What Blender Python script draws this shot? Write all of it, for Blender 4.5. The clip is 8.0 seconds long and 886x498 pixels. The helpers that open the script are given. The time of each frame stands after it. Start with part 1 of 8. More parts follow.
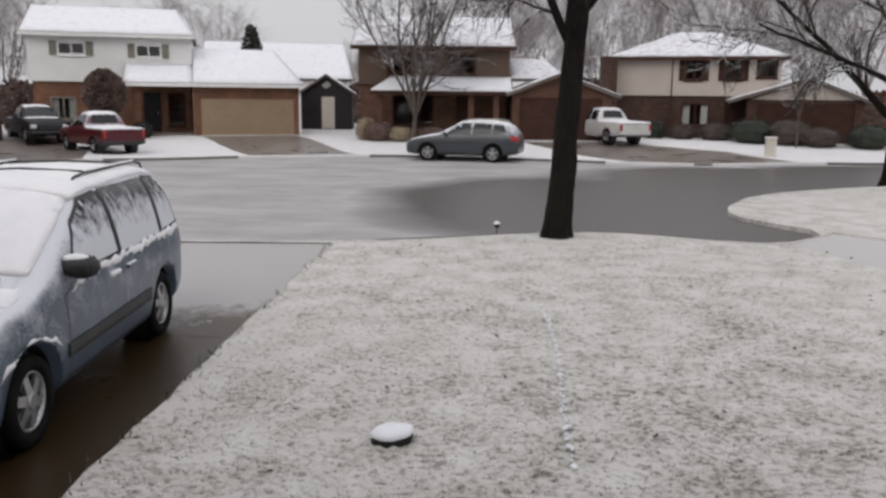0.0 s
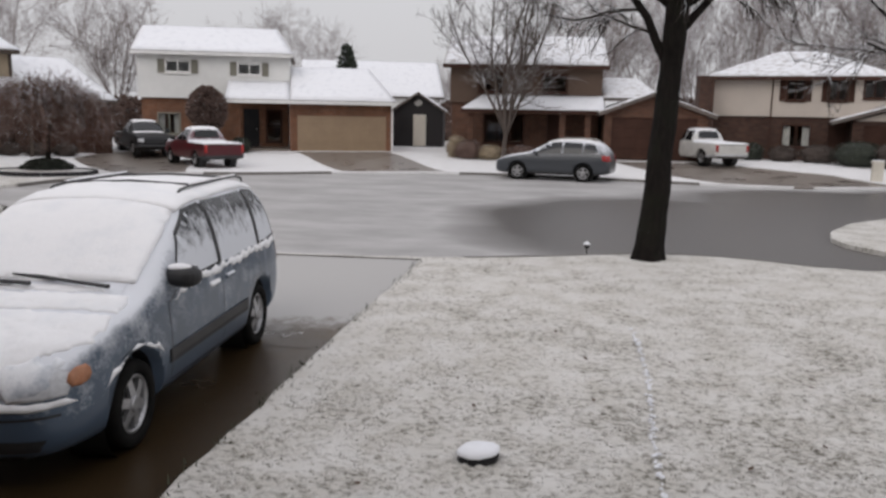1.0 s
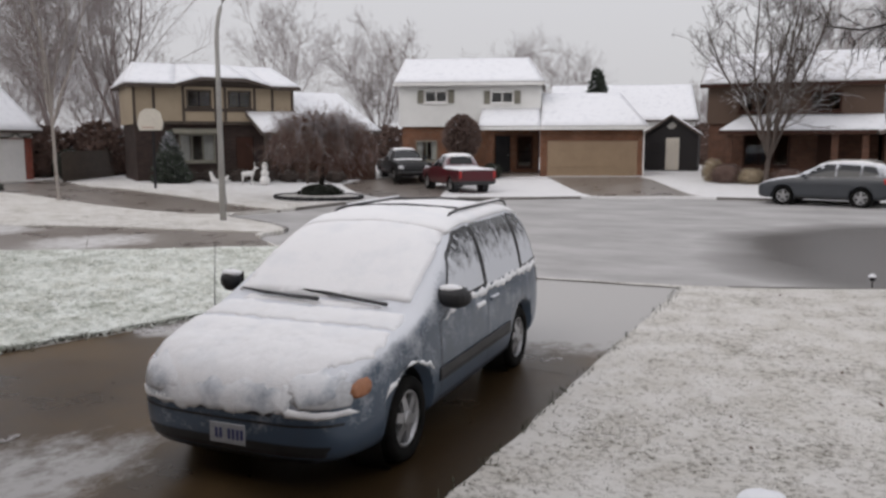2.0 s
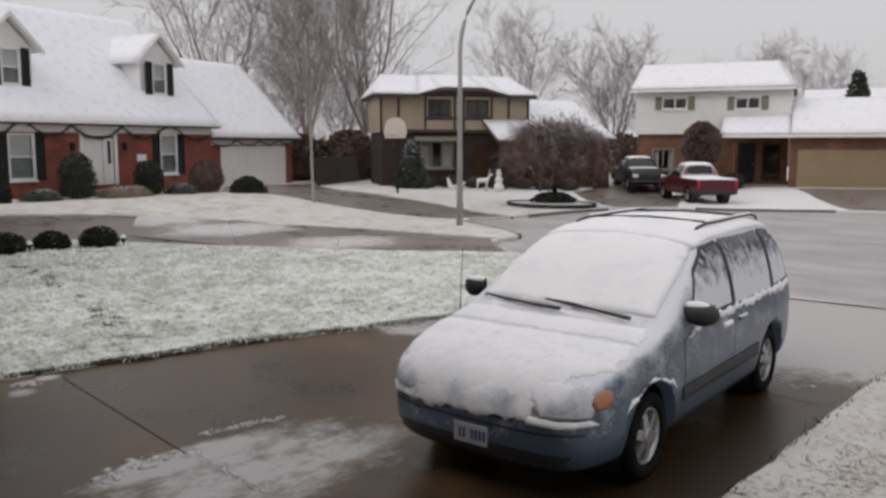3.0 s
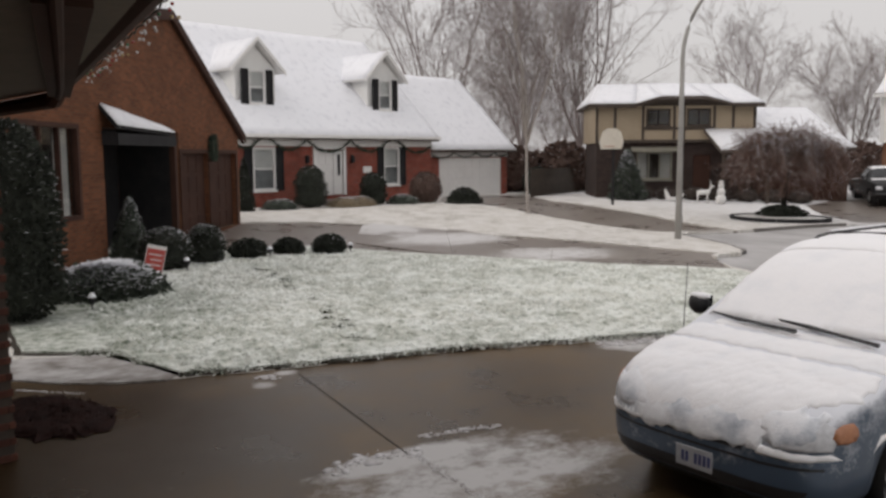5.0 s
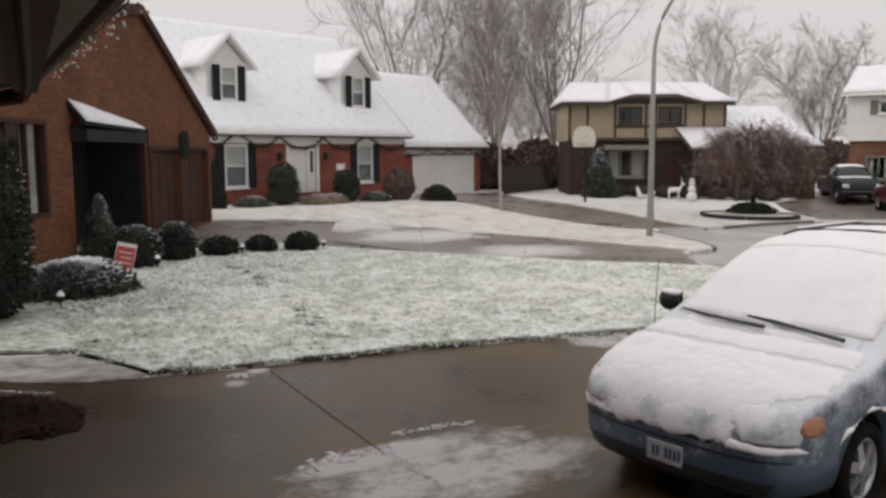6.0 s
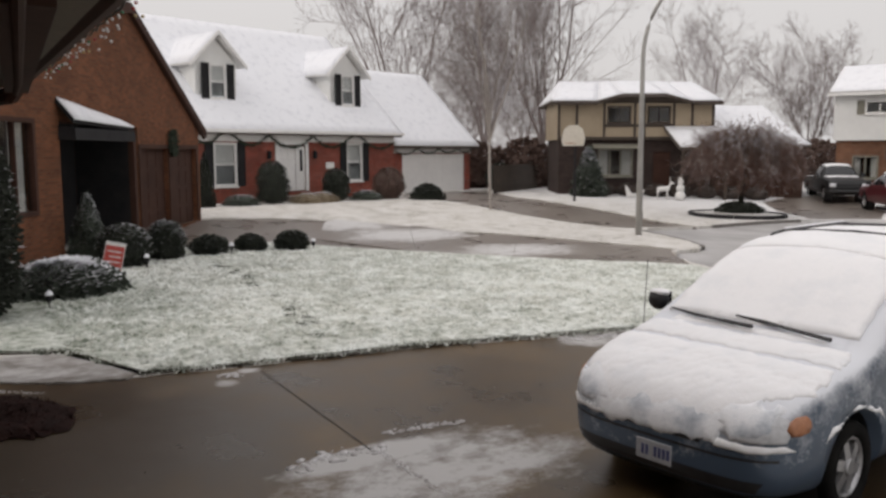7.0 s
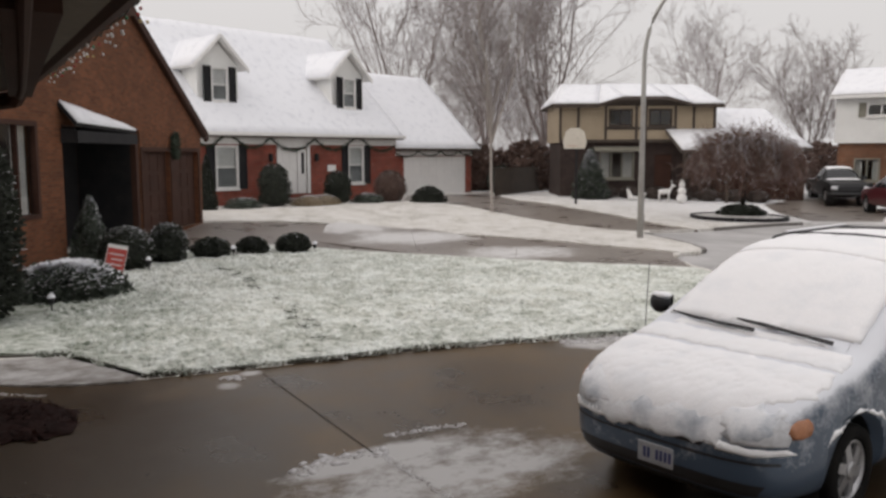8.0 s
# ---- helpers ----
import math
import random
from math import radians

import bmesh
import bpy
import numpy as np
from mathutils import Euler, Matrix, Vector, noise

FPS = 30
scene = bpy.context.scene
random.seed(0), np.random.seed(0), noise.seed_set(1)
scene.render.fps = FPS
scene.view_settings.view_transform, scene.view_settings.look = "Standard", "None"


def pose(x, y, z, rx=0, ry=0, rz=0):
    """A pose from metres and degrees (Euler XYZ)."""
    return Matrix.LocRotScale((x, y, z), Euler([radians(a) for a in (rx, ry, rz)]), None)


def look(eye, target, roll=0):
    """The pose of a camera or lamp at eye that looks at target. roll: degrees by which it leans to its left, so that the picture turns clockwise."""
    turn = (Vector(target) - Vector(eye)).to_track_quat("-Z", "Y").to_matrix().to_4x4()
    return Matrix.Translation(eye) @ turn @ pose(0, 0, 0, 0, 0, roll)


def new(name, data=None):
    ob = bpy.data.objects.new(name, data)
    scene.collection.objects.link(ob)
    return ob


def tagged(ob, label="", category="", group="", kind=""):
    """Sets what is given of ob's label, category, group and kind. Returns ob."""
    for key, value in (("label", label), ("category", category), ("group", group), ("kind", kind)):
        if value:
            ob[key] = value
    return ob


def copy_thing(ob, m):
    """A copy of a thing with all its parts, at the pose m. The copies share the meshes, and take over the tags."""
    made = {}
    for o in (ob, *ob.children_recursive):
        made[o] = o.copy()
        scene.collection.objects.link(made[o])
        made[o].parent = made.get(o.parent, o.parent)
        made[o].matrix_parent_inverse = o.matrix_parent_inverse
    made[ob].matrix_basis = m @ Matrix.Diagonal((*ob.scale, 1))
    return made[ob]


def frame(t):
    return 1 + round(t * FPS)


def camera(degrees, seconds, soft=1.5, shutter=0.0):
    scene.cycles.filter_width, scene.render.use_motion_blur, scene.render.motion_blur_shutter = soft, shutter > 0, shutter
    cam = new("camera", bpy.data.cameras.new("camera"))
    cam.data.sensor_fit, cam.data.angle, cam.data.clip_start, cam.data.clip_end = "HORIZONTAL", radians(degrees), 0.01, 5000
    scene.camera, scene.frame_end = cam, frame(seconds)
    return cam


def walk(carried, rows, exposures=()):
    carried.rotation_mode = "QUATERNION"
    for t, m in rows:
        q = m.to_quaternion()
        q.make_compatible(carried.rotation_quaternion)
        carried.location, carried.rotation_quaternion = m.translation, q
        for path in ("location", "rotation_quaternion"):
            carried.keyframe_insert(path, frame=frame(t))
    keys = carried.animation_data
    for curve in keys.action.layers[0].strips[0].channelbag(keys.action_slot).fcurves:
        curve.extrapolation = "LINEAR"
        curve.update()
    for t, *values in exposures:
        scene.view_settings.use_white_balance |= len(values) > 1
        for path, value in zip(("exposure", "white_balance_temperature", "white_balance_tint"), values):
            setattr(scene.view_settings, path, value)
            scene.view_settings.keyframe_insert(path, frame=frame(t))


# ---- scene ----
cam = camera(56.4, 8.0, soft=2.8)
PATH = [
    (0, (-0.723, -0.665, 2.516), (-0.829, 1.299, 2.156), 0.6),
    (0.5, (-0.759, -0.67, 2.527), (-1.01, 1.284, 2.18), 1.1),
    (1, (-0.758, -0.684, 2.524), (-1.073, 1.265, 2.203), 1.1),
    (1.5, (-0.897, -0.641, 2.51), (-1.446, 1.261, 2.225), 0.7),
    (2, (-0.983, -0.638, 2.502), (-1.857, 1.142, 2.236), -0.1),
    (3.5, (-1.1, -0.833, 2.553), (-2.579, 0.491, 2.313), 0.1),
    (4, (-1.121, -0.852, 2.546), (-2.726, 0.321, 2.321), -0.3),
    (4.5, (-1.116, -0.835, 2.553), (-2.779, 0.254, 2.334), -0.3),
    (6, (-1.103, -0.828, 2.55), (-2.725, 0.319, 2.322), -0.2),
    (6.5, (-1.092, -0.852, 2.58), (-2.693, 0.325, 2.354), -0.0),
    (7, (-1.088, -0.855, 2.569), (-2.695, 0.313, 2.337), -0.1),
    (7.5, (-1.094, -0.863, 2.563), (-2.703, 0.303, 2.335), 0.1),
    (8, (-1.08, -0.866, 2.576), (-2.69, 0.3, 2.35), -0.1),
]
walk(cam, [(t, look(eye, target, roll)) for t, eye, target, roll in PATH],
     exposures=[(0, -0.05, 6550, 13), (2.2, -0.05, 6550, 13), (3.5, -0.14, 6750, 13), (4.0, -0.12, 6800, 13), (4.5, -0.08, 6850, 13), (6, 0.03, 6900, 13), (8, 0.05, 6900, 13)])

# ---- world and light ----
SUN_UP, SUN_ROUND = radians(38), radians(200)
world = bpy.data.worlds.new("overcast_sky")
scene.world = world
world.use_nodes = True
wn, wl = world.node_tree.nodes, world.node_tree.links
wn.clear()
sky = wn.new("ShaderNodeTexSky")
sky.sky_type, sky.sun_disc, sky.sun_elevation, sky.sun_rotation = "NISHITA", False, SUN_UP, SUN_ROUND
sky.air_density, sky.dust_density = 1.5, 4.0
dim = wn.new("ShaderNodeMix")
dim.data_type, dim.blend_type = "RGBA", "MULTIPLY"
dim.inputs["Factor"].default_value = 1.0
dim.inputs["B"].default_value = (0.10, 0.10, 0.10, 1)
wl.new(sky.outputs[0], dim.inputs["A"])
tc = wn.new("ShaderNodeTexCoord")
sep = wn.new("ShaderNodeSeparateXYZ")
wl.new(tc.outputs["Generated"], sep.inputs[0])
ramp = wn.new("ShaderNodeValToRGB")
ramp.color_ramp.elements[0].position, ramp.color_ramp.elements[0].color = 0.0, (0.62, 0.63, 0.65, 1)
ramp.color_ramp.elements[1].position, ramp.color_ramp.elements[1].color = 1.0, (1.02, 1.03, 1.07, 1)
wl.new(sep.outputs["Z"], ramp.inputs[0])
cloud = wn.new("ShaderNodeMix")
cloud.data_type = "RGBA"
cloud.inputs["Factor"].default_value = 0.93
wl.new(dim.outputs["Result"], cloud.inputs["A"])
wl.new(ramp.outputs[0], cloud.inputs["B"])
bg = wn.new("ShaderNodeBackground")
bg.inputs[1].default_value = 1.0
wl.new(cloud.outputs["Result"], bg.inputs[0])
wout = wn.new("ShaderNodeOutputWorld")
wl.new(bg.outputs[0], wout.inputs[0])
sun = new("sun", bpy.data.lights.new("sun", "SUN"))
sun.data.energy, sun.data.angle, sun.data.color = 0.6, radians(40), (1.0, 0.97, 0.93)
sun.matrix_world = pose(0, 0, 60) @ Euler((radians(90) - SUN_UP, 0, -SUN_ROUND + math.pi)).to_matrix().to_4x4()


# ---- materials ----
def nodes(name):
    m = bpy.data.materials.new(name)
    m.use_nodes = True
    return m, m.node_tree.nodes, m.node_tree.links, m.node_tree.nodes["Principled BSDF"]


def noise_at(n, l, scale, detail=4, rough=0.6, warp=None, stretch=None):
    geo = n.new("ShaderNodeNewGeometry")
    mp = n.new("ShaderNodeMapping")
    if stretch:
        mp.inputs["Scale"].default_value = stretch
    l.new(geo.outputs["Position"], mp.inputs["Vector"])
    t = n.new("ShaderNodeTexNoise")
    t.inputs["Scale"].default_value, t.inputs["Detail"].default_value, t.inputs["Roughness"].default_value = scale, detail, rough
    l.new(mp.outputs[0], t.inputs["Vector"])
    return t.outputs[0]


def ramp_of(n, l, src, a, b, ca=(0, 0, 0, 1), cb=(1, 1, 1, 1)):
    r = n.new("ShaderNodeValToRGB")
    e = r.color_ramp.elements
    e[0].position, e[0].color, e[1].position, e[1].color = a, ca, b, cb
    l.new(src, r.inputs[0])
    return r.outputs[0]


def mix(n, l, f, a, b, kind="MIX"):
    m = n.new("ShaderNodeMix")
    m.data_type, m.blend_type = "RGBA", kind
    for key, v in (("Factor", f), ("A", a), ("B", b)):
        if isinstance(v, (int, float)):
            m.inputs[key].default_value = v
        elif isinstance(v, tuple):
            m.inputs[key].default_value = (*v[:3], 1)
        else:
            l.new(v, m.inputs[key])
    return m.outputs["Result"]


def math_of(n, l, op, a, b=0.0, clamp=False):
    m = n.new("ShaderNodeMath")
    m.operation, m.use_clamp = op, clamp
    for k, v in ((0, a), (1, b)):
        if isinstance(v, (int, float)):
            m.inputs[k].default_value = v
        else:
            l.new(v, m.inputs[k])
    return m.outputs[0]


def bump(n, l, p, src, strength, dist=0.01):
    b = n.new("ShaderNodeBump")
    b.inputs["Strength"].default_value, b.inputs["Distance"].default_value = strength, dist
    l.new(src, b.inputs["Height"])
    l.new(b.outputs[0], p.inputs["Normal"])


def surface(name, c1, c2, fine=30, coarse=2.5, rough=0.7, metal=0.0, relief=0.3, dist=0.005, vary=0.0, coat=0.0):
    """Two colours blended by coarse stains and a fine grain, with relief."""
    m, n, l, p = nodes(name)
    a = ramp_of(n, l, noise_at(n, l, coarse, 5), 0.3, 0.7)
    col = mix(n, l, a, c1, c2)
    g = noise_at(n, l, fine, 3)
    col = mix(n, l, 0.5, col, ramp_of(n, l, g, 0.2, 0.8, (0.55, 0.55, 0.55, 1), (1.35, 1.35, 1.35, 1)), "MULTIPLY")
    if vary:
        oi = n.new("ShaderNodeObjectInfo")
        col = mix(n, l, vary, col, ramp_of(n, l, oi.outputs["Random"], 0, 1, (0.5, 0.5, 0.5, 1), (1.5, 1.5, 1.5, 1)), "MULTIPLY")
    l.new(col, p.inputs["Base Color"])
    p.inputs["Roughness"].default_value, p.inputs["Metallic"].default_value, p.inputs["Coat Weight"].default_value = rough, metal, coat
    bump(n, l, p, g, relief, dist)
    return m


def snow_material(name, tone=(0.86, 0.87, 0.90), under=(0.5, 0.5, 0.52), amount=0.0):
    m, n, l, p = nodes(name)
    a = noise_at(n, l, 3.0, 6, 0.65)
    b = noise_at(n, l, 60, 3)
    col = mix(n, l, ramp_of(n, l, a, 0.30 + amount, 0.48 + amount), under, tone)
    l.new(col, p.inputs["Base Color"])
    p.inputs["Roughness"].default_value = 0.75
    p.inputs["Subsurface Weight"].default_value = 0.0
    bump(n, l, p, mix(n, l, 0.5, a, mix(n, l, 0.5, b, noise_at(n, l, 14, 5, 0.7))), 0.5, 0.025)
    return m


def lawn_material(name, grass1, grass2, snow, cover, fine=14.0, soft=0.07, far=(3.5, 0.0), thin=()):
    """Grass under a thin fall of snow, its blades showing where the snow is thinnest; far = (y, gain) of a distance
    fade painted as more snow, thin = ellipses of less snow colour, painted shade among them (or, below zero, more).
    """
    m, n, l, p = nodes(name)
    fine_n = noise_at(n, l, fine, 7, 0.74, stretch=(1.0, 1.25, 1.0))
    geo = n.new("ShaderNodeNewGeometry")
    sp = n.new("ShaderNodeSeparateXYZ")
    l.new(geo.outputs["Position"], sp.inputs[0])
    # Fade with distance along y, put into the colour as fuller snow.
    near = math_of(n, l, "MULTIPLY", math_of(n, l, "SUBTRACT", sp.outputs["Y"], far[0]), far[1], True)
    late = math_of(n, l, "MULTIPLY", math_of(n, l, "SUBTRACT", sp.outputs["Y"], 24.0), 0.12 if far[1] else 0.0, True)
    blade = noise_at(n, l, fine * 4.5, 3, 0.6)
    big = noise_at(n, l, 0.35, 4, 0.6)
    mid = noise_at(n, l, 1.7, 5, 0.65)
    s = math_of(n, l, "ADD", math_of(n, l, "MULTIPLY", fine_n, 0.78), math_of(n, l, "MULTIPLY", blade, 0.22))
    s = math_of(n, l, "ADD", s, math_of(n, l, "MULTIPLY", math_of(n, l, "SUBTRACT", mid, 0.5), 0.24))
    s = math_of(n, l, "ADD", s, math_of(n, l, "MULTIPLY", math_of(n, l, "SUBTRACT", big, 0.5), 0.24))
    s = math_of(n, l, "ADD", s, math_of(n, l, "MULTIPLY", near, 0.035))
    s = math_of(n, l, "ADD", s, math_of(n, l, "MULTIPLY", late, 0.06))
    # Ellipses shift the snow share; the green lawn's one paints shade.
    for x, y, rx, ry, w in thin:
        dx = math_of(n, l, "DIVIDE", math_of(n, l, "SUBTRACT", sp.outputs["X"], x), rx)
        dy = math_of(n, l, "DIVIDE", math_of(n, l, "SUBTRACT", sp.outputs["Y"], y), ry)
        r = math_of(n, l, "ADD", math_of(n, l, "MULTIPLY", dx, dx), math_of(n, l, "MULTIPLY", dy, dy))
        s = math_of(n, l, "SUBTRACT", s, math_of(n, l, "MULTIPLY", math_of(n, l, "SUBTRACT", 1.0, r, True), w))
    f = ramp_of(n, l, s, cover - soft, cover + soft)
    grass = mix(n, l, mid, grass1, grass2)
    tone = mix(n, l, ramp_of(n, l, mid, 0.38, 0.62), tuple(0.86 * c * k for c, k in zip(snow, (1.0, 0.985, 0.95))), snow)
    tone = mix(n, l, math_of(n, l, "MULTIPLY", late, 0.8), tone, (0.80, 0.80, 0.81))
    l.new(mix(n, l, f, grass, tone), p.inputs["Base Color"])
    p.inputs["Roughness"].default_value = 0.85
    p.inputs["Specular IOR Level"].default_value = 0.2
    bump(n, l, p, s, 0.8, 0.03)
    return m


def brick_material(name, c1, c2, mortar, w=0.21, h=0.067):
    """Running-bond courses in the object's own upright planes."""
    m, n, l, p = nodes(name)
    tcn = n.new("ShaderNodeTexCoord")
    sp = n.new("ShaderNodeSeparateXYZ")
    l.new(tcn.outputs["Object"], sp.inputs[0])
    u = math_of(n, l, "ADD", sp.outputs["X"], sp.outputs["Y"])
    cb = n.new("ShaderNodeCombineXYZ")
    l.new(u, cb.inputs["X"])
    l.new(sp.outputs["Z"], cb.inputs["Y"])
    t = n.new("ShaderNodeTexBrick")
    t.inputs["Scale"].default_value, t.inputs["Brick Width"].default_value, t.inputs["Row Height"].default_value = 1.0, w, h
    t.inputs["Mortar Size"].default_value = 0.006
    t.inputs["Color1"].default_value, t.inputs["Color2"].default_value, t.inputs["Mortar"].default_value = (*c1, 1), (*c2, 1), (*mortar, 1)
    l.new(cb.outputs[0], t.inputs["Vector"])
    big = noise_at(n, l, 1.1, 5)
    col = mix(n, l, 0.8, t.outputs["Color"], ramp_of(n, l, big, 0.25, 0.75, (0.6, 0.6, 0.6, 1), (1.3, 1.3, 1.3, 1)), "MULTIPLY")
    l.new(col, p.inputs["Base Color"])
    p.inputs["Roughness"].default_value = 0.85
    p.inputs["Specular IOR Level"].default_value = 0.2
    bump(n, l, p, t.outputs["Fac"], -0.5, 0.008)
    return m


def siding_material(name, c, step=0.115):
    m, n, l, p = nodes(name)
    tcn = n.new("ShaderNodeTexCoord")
    sp = n.new("ShaderNodeSeparateXYZ")
    l.new(tcn.outputs["Object"], sp.inputs[0])
    saw = math_of(n, l, "FRACT", math_of(n, l, "DIVIDE", sp.outputs["Z"], step))
    big = noise_at(n, l, 0.8, 5)
    col = mix(n, l, 0.5, c, ramp_of(n, l, big, 0.3, 0.7, (0.82, 0.82, 0.82, 1), (1.1, 1.1, 1.1, 1)), "MULTIPLY")
    l.new(col, p.inputs["Base Color"])
    p.inputs["Roughness"].default_value = 0.6
    p.inputs["Specular IOR Level"].default_value = 0.25
    bump(n, l, p, saw, -0.6, 0.012)
    return m


def glass_material(name, tint=(0.9, 0.92, 0.92)):
    m, n, l, p = nodes(name)
    p.inputs["Base Color"].default_value = (*tint, 1)
    p.inputs["Roughness"].default_value, p.inputs["IOR"].default_value, p.inputs["Transmission Weight"].default_value = 0.03, 1.45, 1.0
    g = noise_at(n, l, 1.5, 2)
    bump(n, l, p, g, 0.02, 0.01)
    return m


def road_material(name, wet, dark=(0.085, 0.077, 0.071), pale=(0.46, 0.45, 0.445)):
    """Asphalt under thin slush, melted to wet black in one broad patch."""
    m, n, l, p = nodes(name)
    geo = n.new("ShaderNodeNewGeometry")
    sp = n.new("ShaderNodeSeparateXYZ")
    l.new(geo.outputs["Position"], sp.inputs[0])
    warp = noise_at(n, l, 0.20, 3, 0.5)
    r = None
    for x, y, rx, ry in wet:
        dx = math_of(n, l, "DIVIDE", math_of(n, l, "SUBTRACT", sp.outputs["X"], x), rx)
        dy = math_of(n, l, "DIVIDE", math_of(n, l, "SUBTRACT", sp.outputs["Y"], y), ry)
        q = math_of(n, l, "ADD", math_of(n, l, "MULTIPLY", dx, dx), math_of(n, l, "MULTIPLY", dy, dy))
        r = q if r is None else math_of(n, l, "MINIMUM", r, q)
    r = math_of(n, l, "ADD", r, math_of(n, l, "MULTIPLY", math_of(n, l, "SUBTRACT", warp, 0.5), 0.7))
    slush = ramp_of(n, l, r, 0.6, 1.35)
    streak = noise_at(n, l, 0.6, 8, 0.66, stretch=(0.6, 1.05, 1.0))
    grit = noise_at(n, l, 45, 3)
    thin = ramp_of(n, l, streak, 0.32, 0.68, (0.55, 0.55, 0.55, 1), (1, 1, 1, 1))
    f = math_of(n, l, "MULTIPLY", slush, thin)
    base = mix(n, l, grit, tuple(0.7 * c for c in dark), tuple(1.4 * c for c in dark))
    l.new(mix(n, l, f, base, pale), p.inputs["Base Color"])
    l.new(ramp_of(n, l, f, 0.0, 0.6, (0.33, 0.33, 0.33, 1), (0.75, 0.75, 0.75, 1)), p.inputs["Roughness"])
    bump(n, l, p, mix(n, l, 0.5, grit, streak), 0.25, 0.01)
    return m


def concrete_material(name, dry, wet, pale, patches, cover=0.5, darkened=()):
    """Wet concrete with slush lying in the given patches (x, y, rx, ry, weight), and its base darkened in others,
    painted porch shade among them.
    """
    m, n, l, p = nodes(name)
    geo = n.new("ShaderNodeNewGeometry")
    sp = n.new("ShaderNodeSeparateXYZ")
    l.new(geo.outputs["Position"], sp.inputs[0])
    total = None
    for x, y, rx, ry, w in patches:
        dx = math_of(n, l, "DIVIDE", math_of(n, l, "SUBTRACT", sp.outputs["X"], x), rx)
        dy = math_of(n, l, "DIVIDE", math_of(n, l, "SUBTRACT", sp.outputs["Y"], y), ry)
        r = math_of(n, l, "ADD", math_of(n, l, "MULTIPLY", dx, dx), math_of(n, l, "MULTIPLY", dy, dy))
        v = math_of(n, l, "MULTIPLY", math_of(n, l, "SUBTRACT", 1.0, r, True), w)
        total = v if total is None else math_of(n, l, "MAXIMUM", total, v)
    warp = noise_at(n, l, 2.2, 9, 0.78, stretch=(1.3, 0.9, 1))
    stain = noise_at(n, l, 0.7, 5)
    grit = noise_at(n, l, 70, 3)
    s = math_of(n, l, "ADD", total, math_of(n, l, "MULTIPLY", math_of(n, l, "SUBTRACT", warp, 0.5), 1.5))
    f = ramp_of(n, l, s, cover - 0.15, cover + 0.2)
    dry_and_lit = ramp_of(n, l, stain, 0.35, 0.65)
    # Pulls the base to its wet colour, for painted shade as well.
    for x, y, rx, ry in darkened:
        dx = math_of(n, l, "DIVIDE", math_of(n, l, "SUBTRACT", sp.outputs["X"], x), rx)
        dy = math_of(n, l, "DIVIDE", math_of(n, l, "SUBTRACT", sp.outputs["Y"], y), ry)
        r = math_of(n, l, "ADD", math_of(n, l, "MULTIPLY", dx, dx), math_of(n, l, "MULTIPLY", dy, dy))
        r = math_of(n, l, "ADD", r, math_of(n, l, "MULTIPLY", math_of(n, l, "SUBTRACT", stain, 0.5), 1.2))
        dry_and_lit = math_of(n, l, "MULTIPLY", dry_and_lit, ramp_of(n, l, r, 0.2, 1.3))
    base = mix(n, l, dry_and_lit, wet, dry)
    base = mix(n, l, 0.5, base, ramp_of(n, l, grit, 0.2, 0.8, (0.7, 0.7, 0.7, 1), (1.25, 1.25, 1.25, 1)), "MULTIPLY")
    p.inputs["Specular IOR Level"].default_value = 0.22
    l.new(mix(n, l, f, base, pale), p.inputs["Base Color"])
    l.new(mix(n, l, f, ramp_of(n, l, stain, 0.3, 0.7, (0.22, 0.22, 0.22, 1), (0.42, 0.42, 0.42, 1)), (0.8, 0.8, 0.8)), p.inputs["Roughness"])
    bump(n, l, p, mix(n, l, 0.5, grit, f), 0.3, 0.012)
    return m


SNOW = snow_material("roof_snow", (0.84, 0.85, 0.88), (0.70, 0.71, 0.75))
SNOW_THIN = snow_material("thin_snow", (0.78, 0.79, 0.82), (0.45, 0.43, 0.42), 0.04)
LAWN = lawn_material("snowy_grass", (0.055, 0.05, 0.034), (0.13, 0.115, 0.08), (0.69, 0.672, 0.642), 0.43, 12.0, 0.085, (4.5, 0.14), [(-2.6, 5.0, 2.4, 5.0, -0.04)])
# The ellipse darkens the colour for the shade of evergreen column and house wing.
LAWN_GREEN = lawn_material("snowy_green_grass", (0.12, 0.15, 0.11), (0.20, 0.235, 0.18), (0.775, 0.80, 0.76), 0.415, 5.5, 0.15, thin=[(-15.5, 0.8, 6.5, 3.6, 0.12)])
ROAD = road_material("slushy_asphalt", [(2.6, 20.6, 7.0, 7.6), (10.0, 28.2, 9.0, 4.9), (17.0, 31.5, 9.0, 3.6), (4.2, 16.6, 3.0, 2.8)])
# First dark ellipse paints the porch's shade in wet colour; the second only darkens.
DRIVE = concrete_material("wet_concrete", (0.120, 0.079, 0.040), (0.034, 0.021, 0.0095), (0.45, 0.44, 0.43),
                          [(-5.2, 13.2, 6.0, 5.5, 1.7), (-6.35, 3.0, 1.0, 1.9, 0.62), (-6.95, 2.7, 0.32, 1.2, 0.85), (-6.0, 1.9, 1.0, 1.2, 0.5), (-8.9, 7.3, 0.5, 0.6, 0.6), (-9.85, 2.5, .2, .2, .6), (-10.2, 2.9, .2, .2, .7)], 0.40,
                          [(-8.9, 0.6, 2.8, 2.6), (-3.9, 5.0, 1.1, 4.5)])
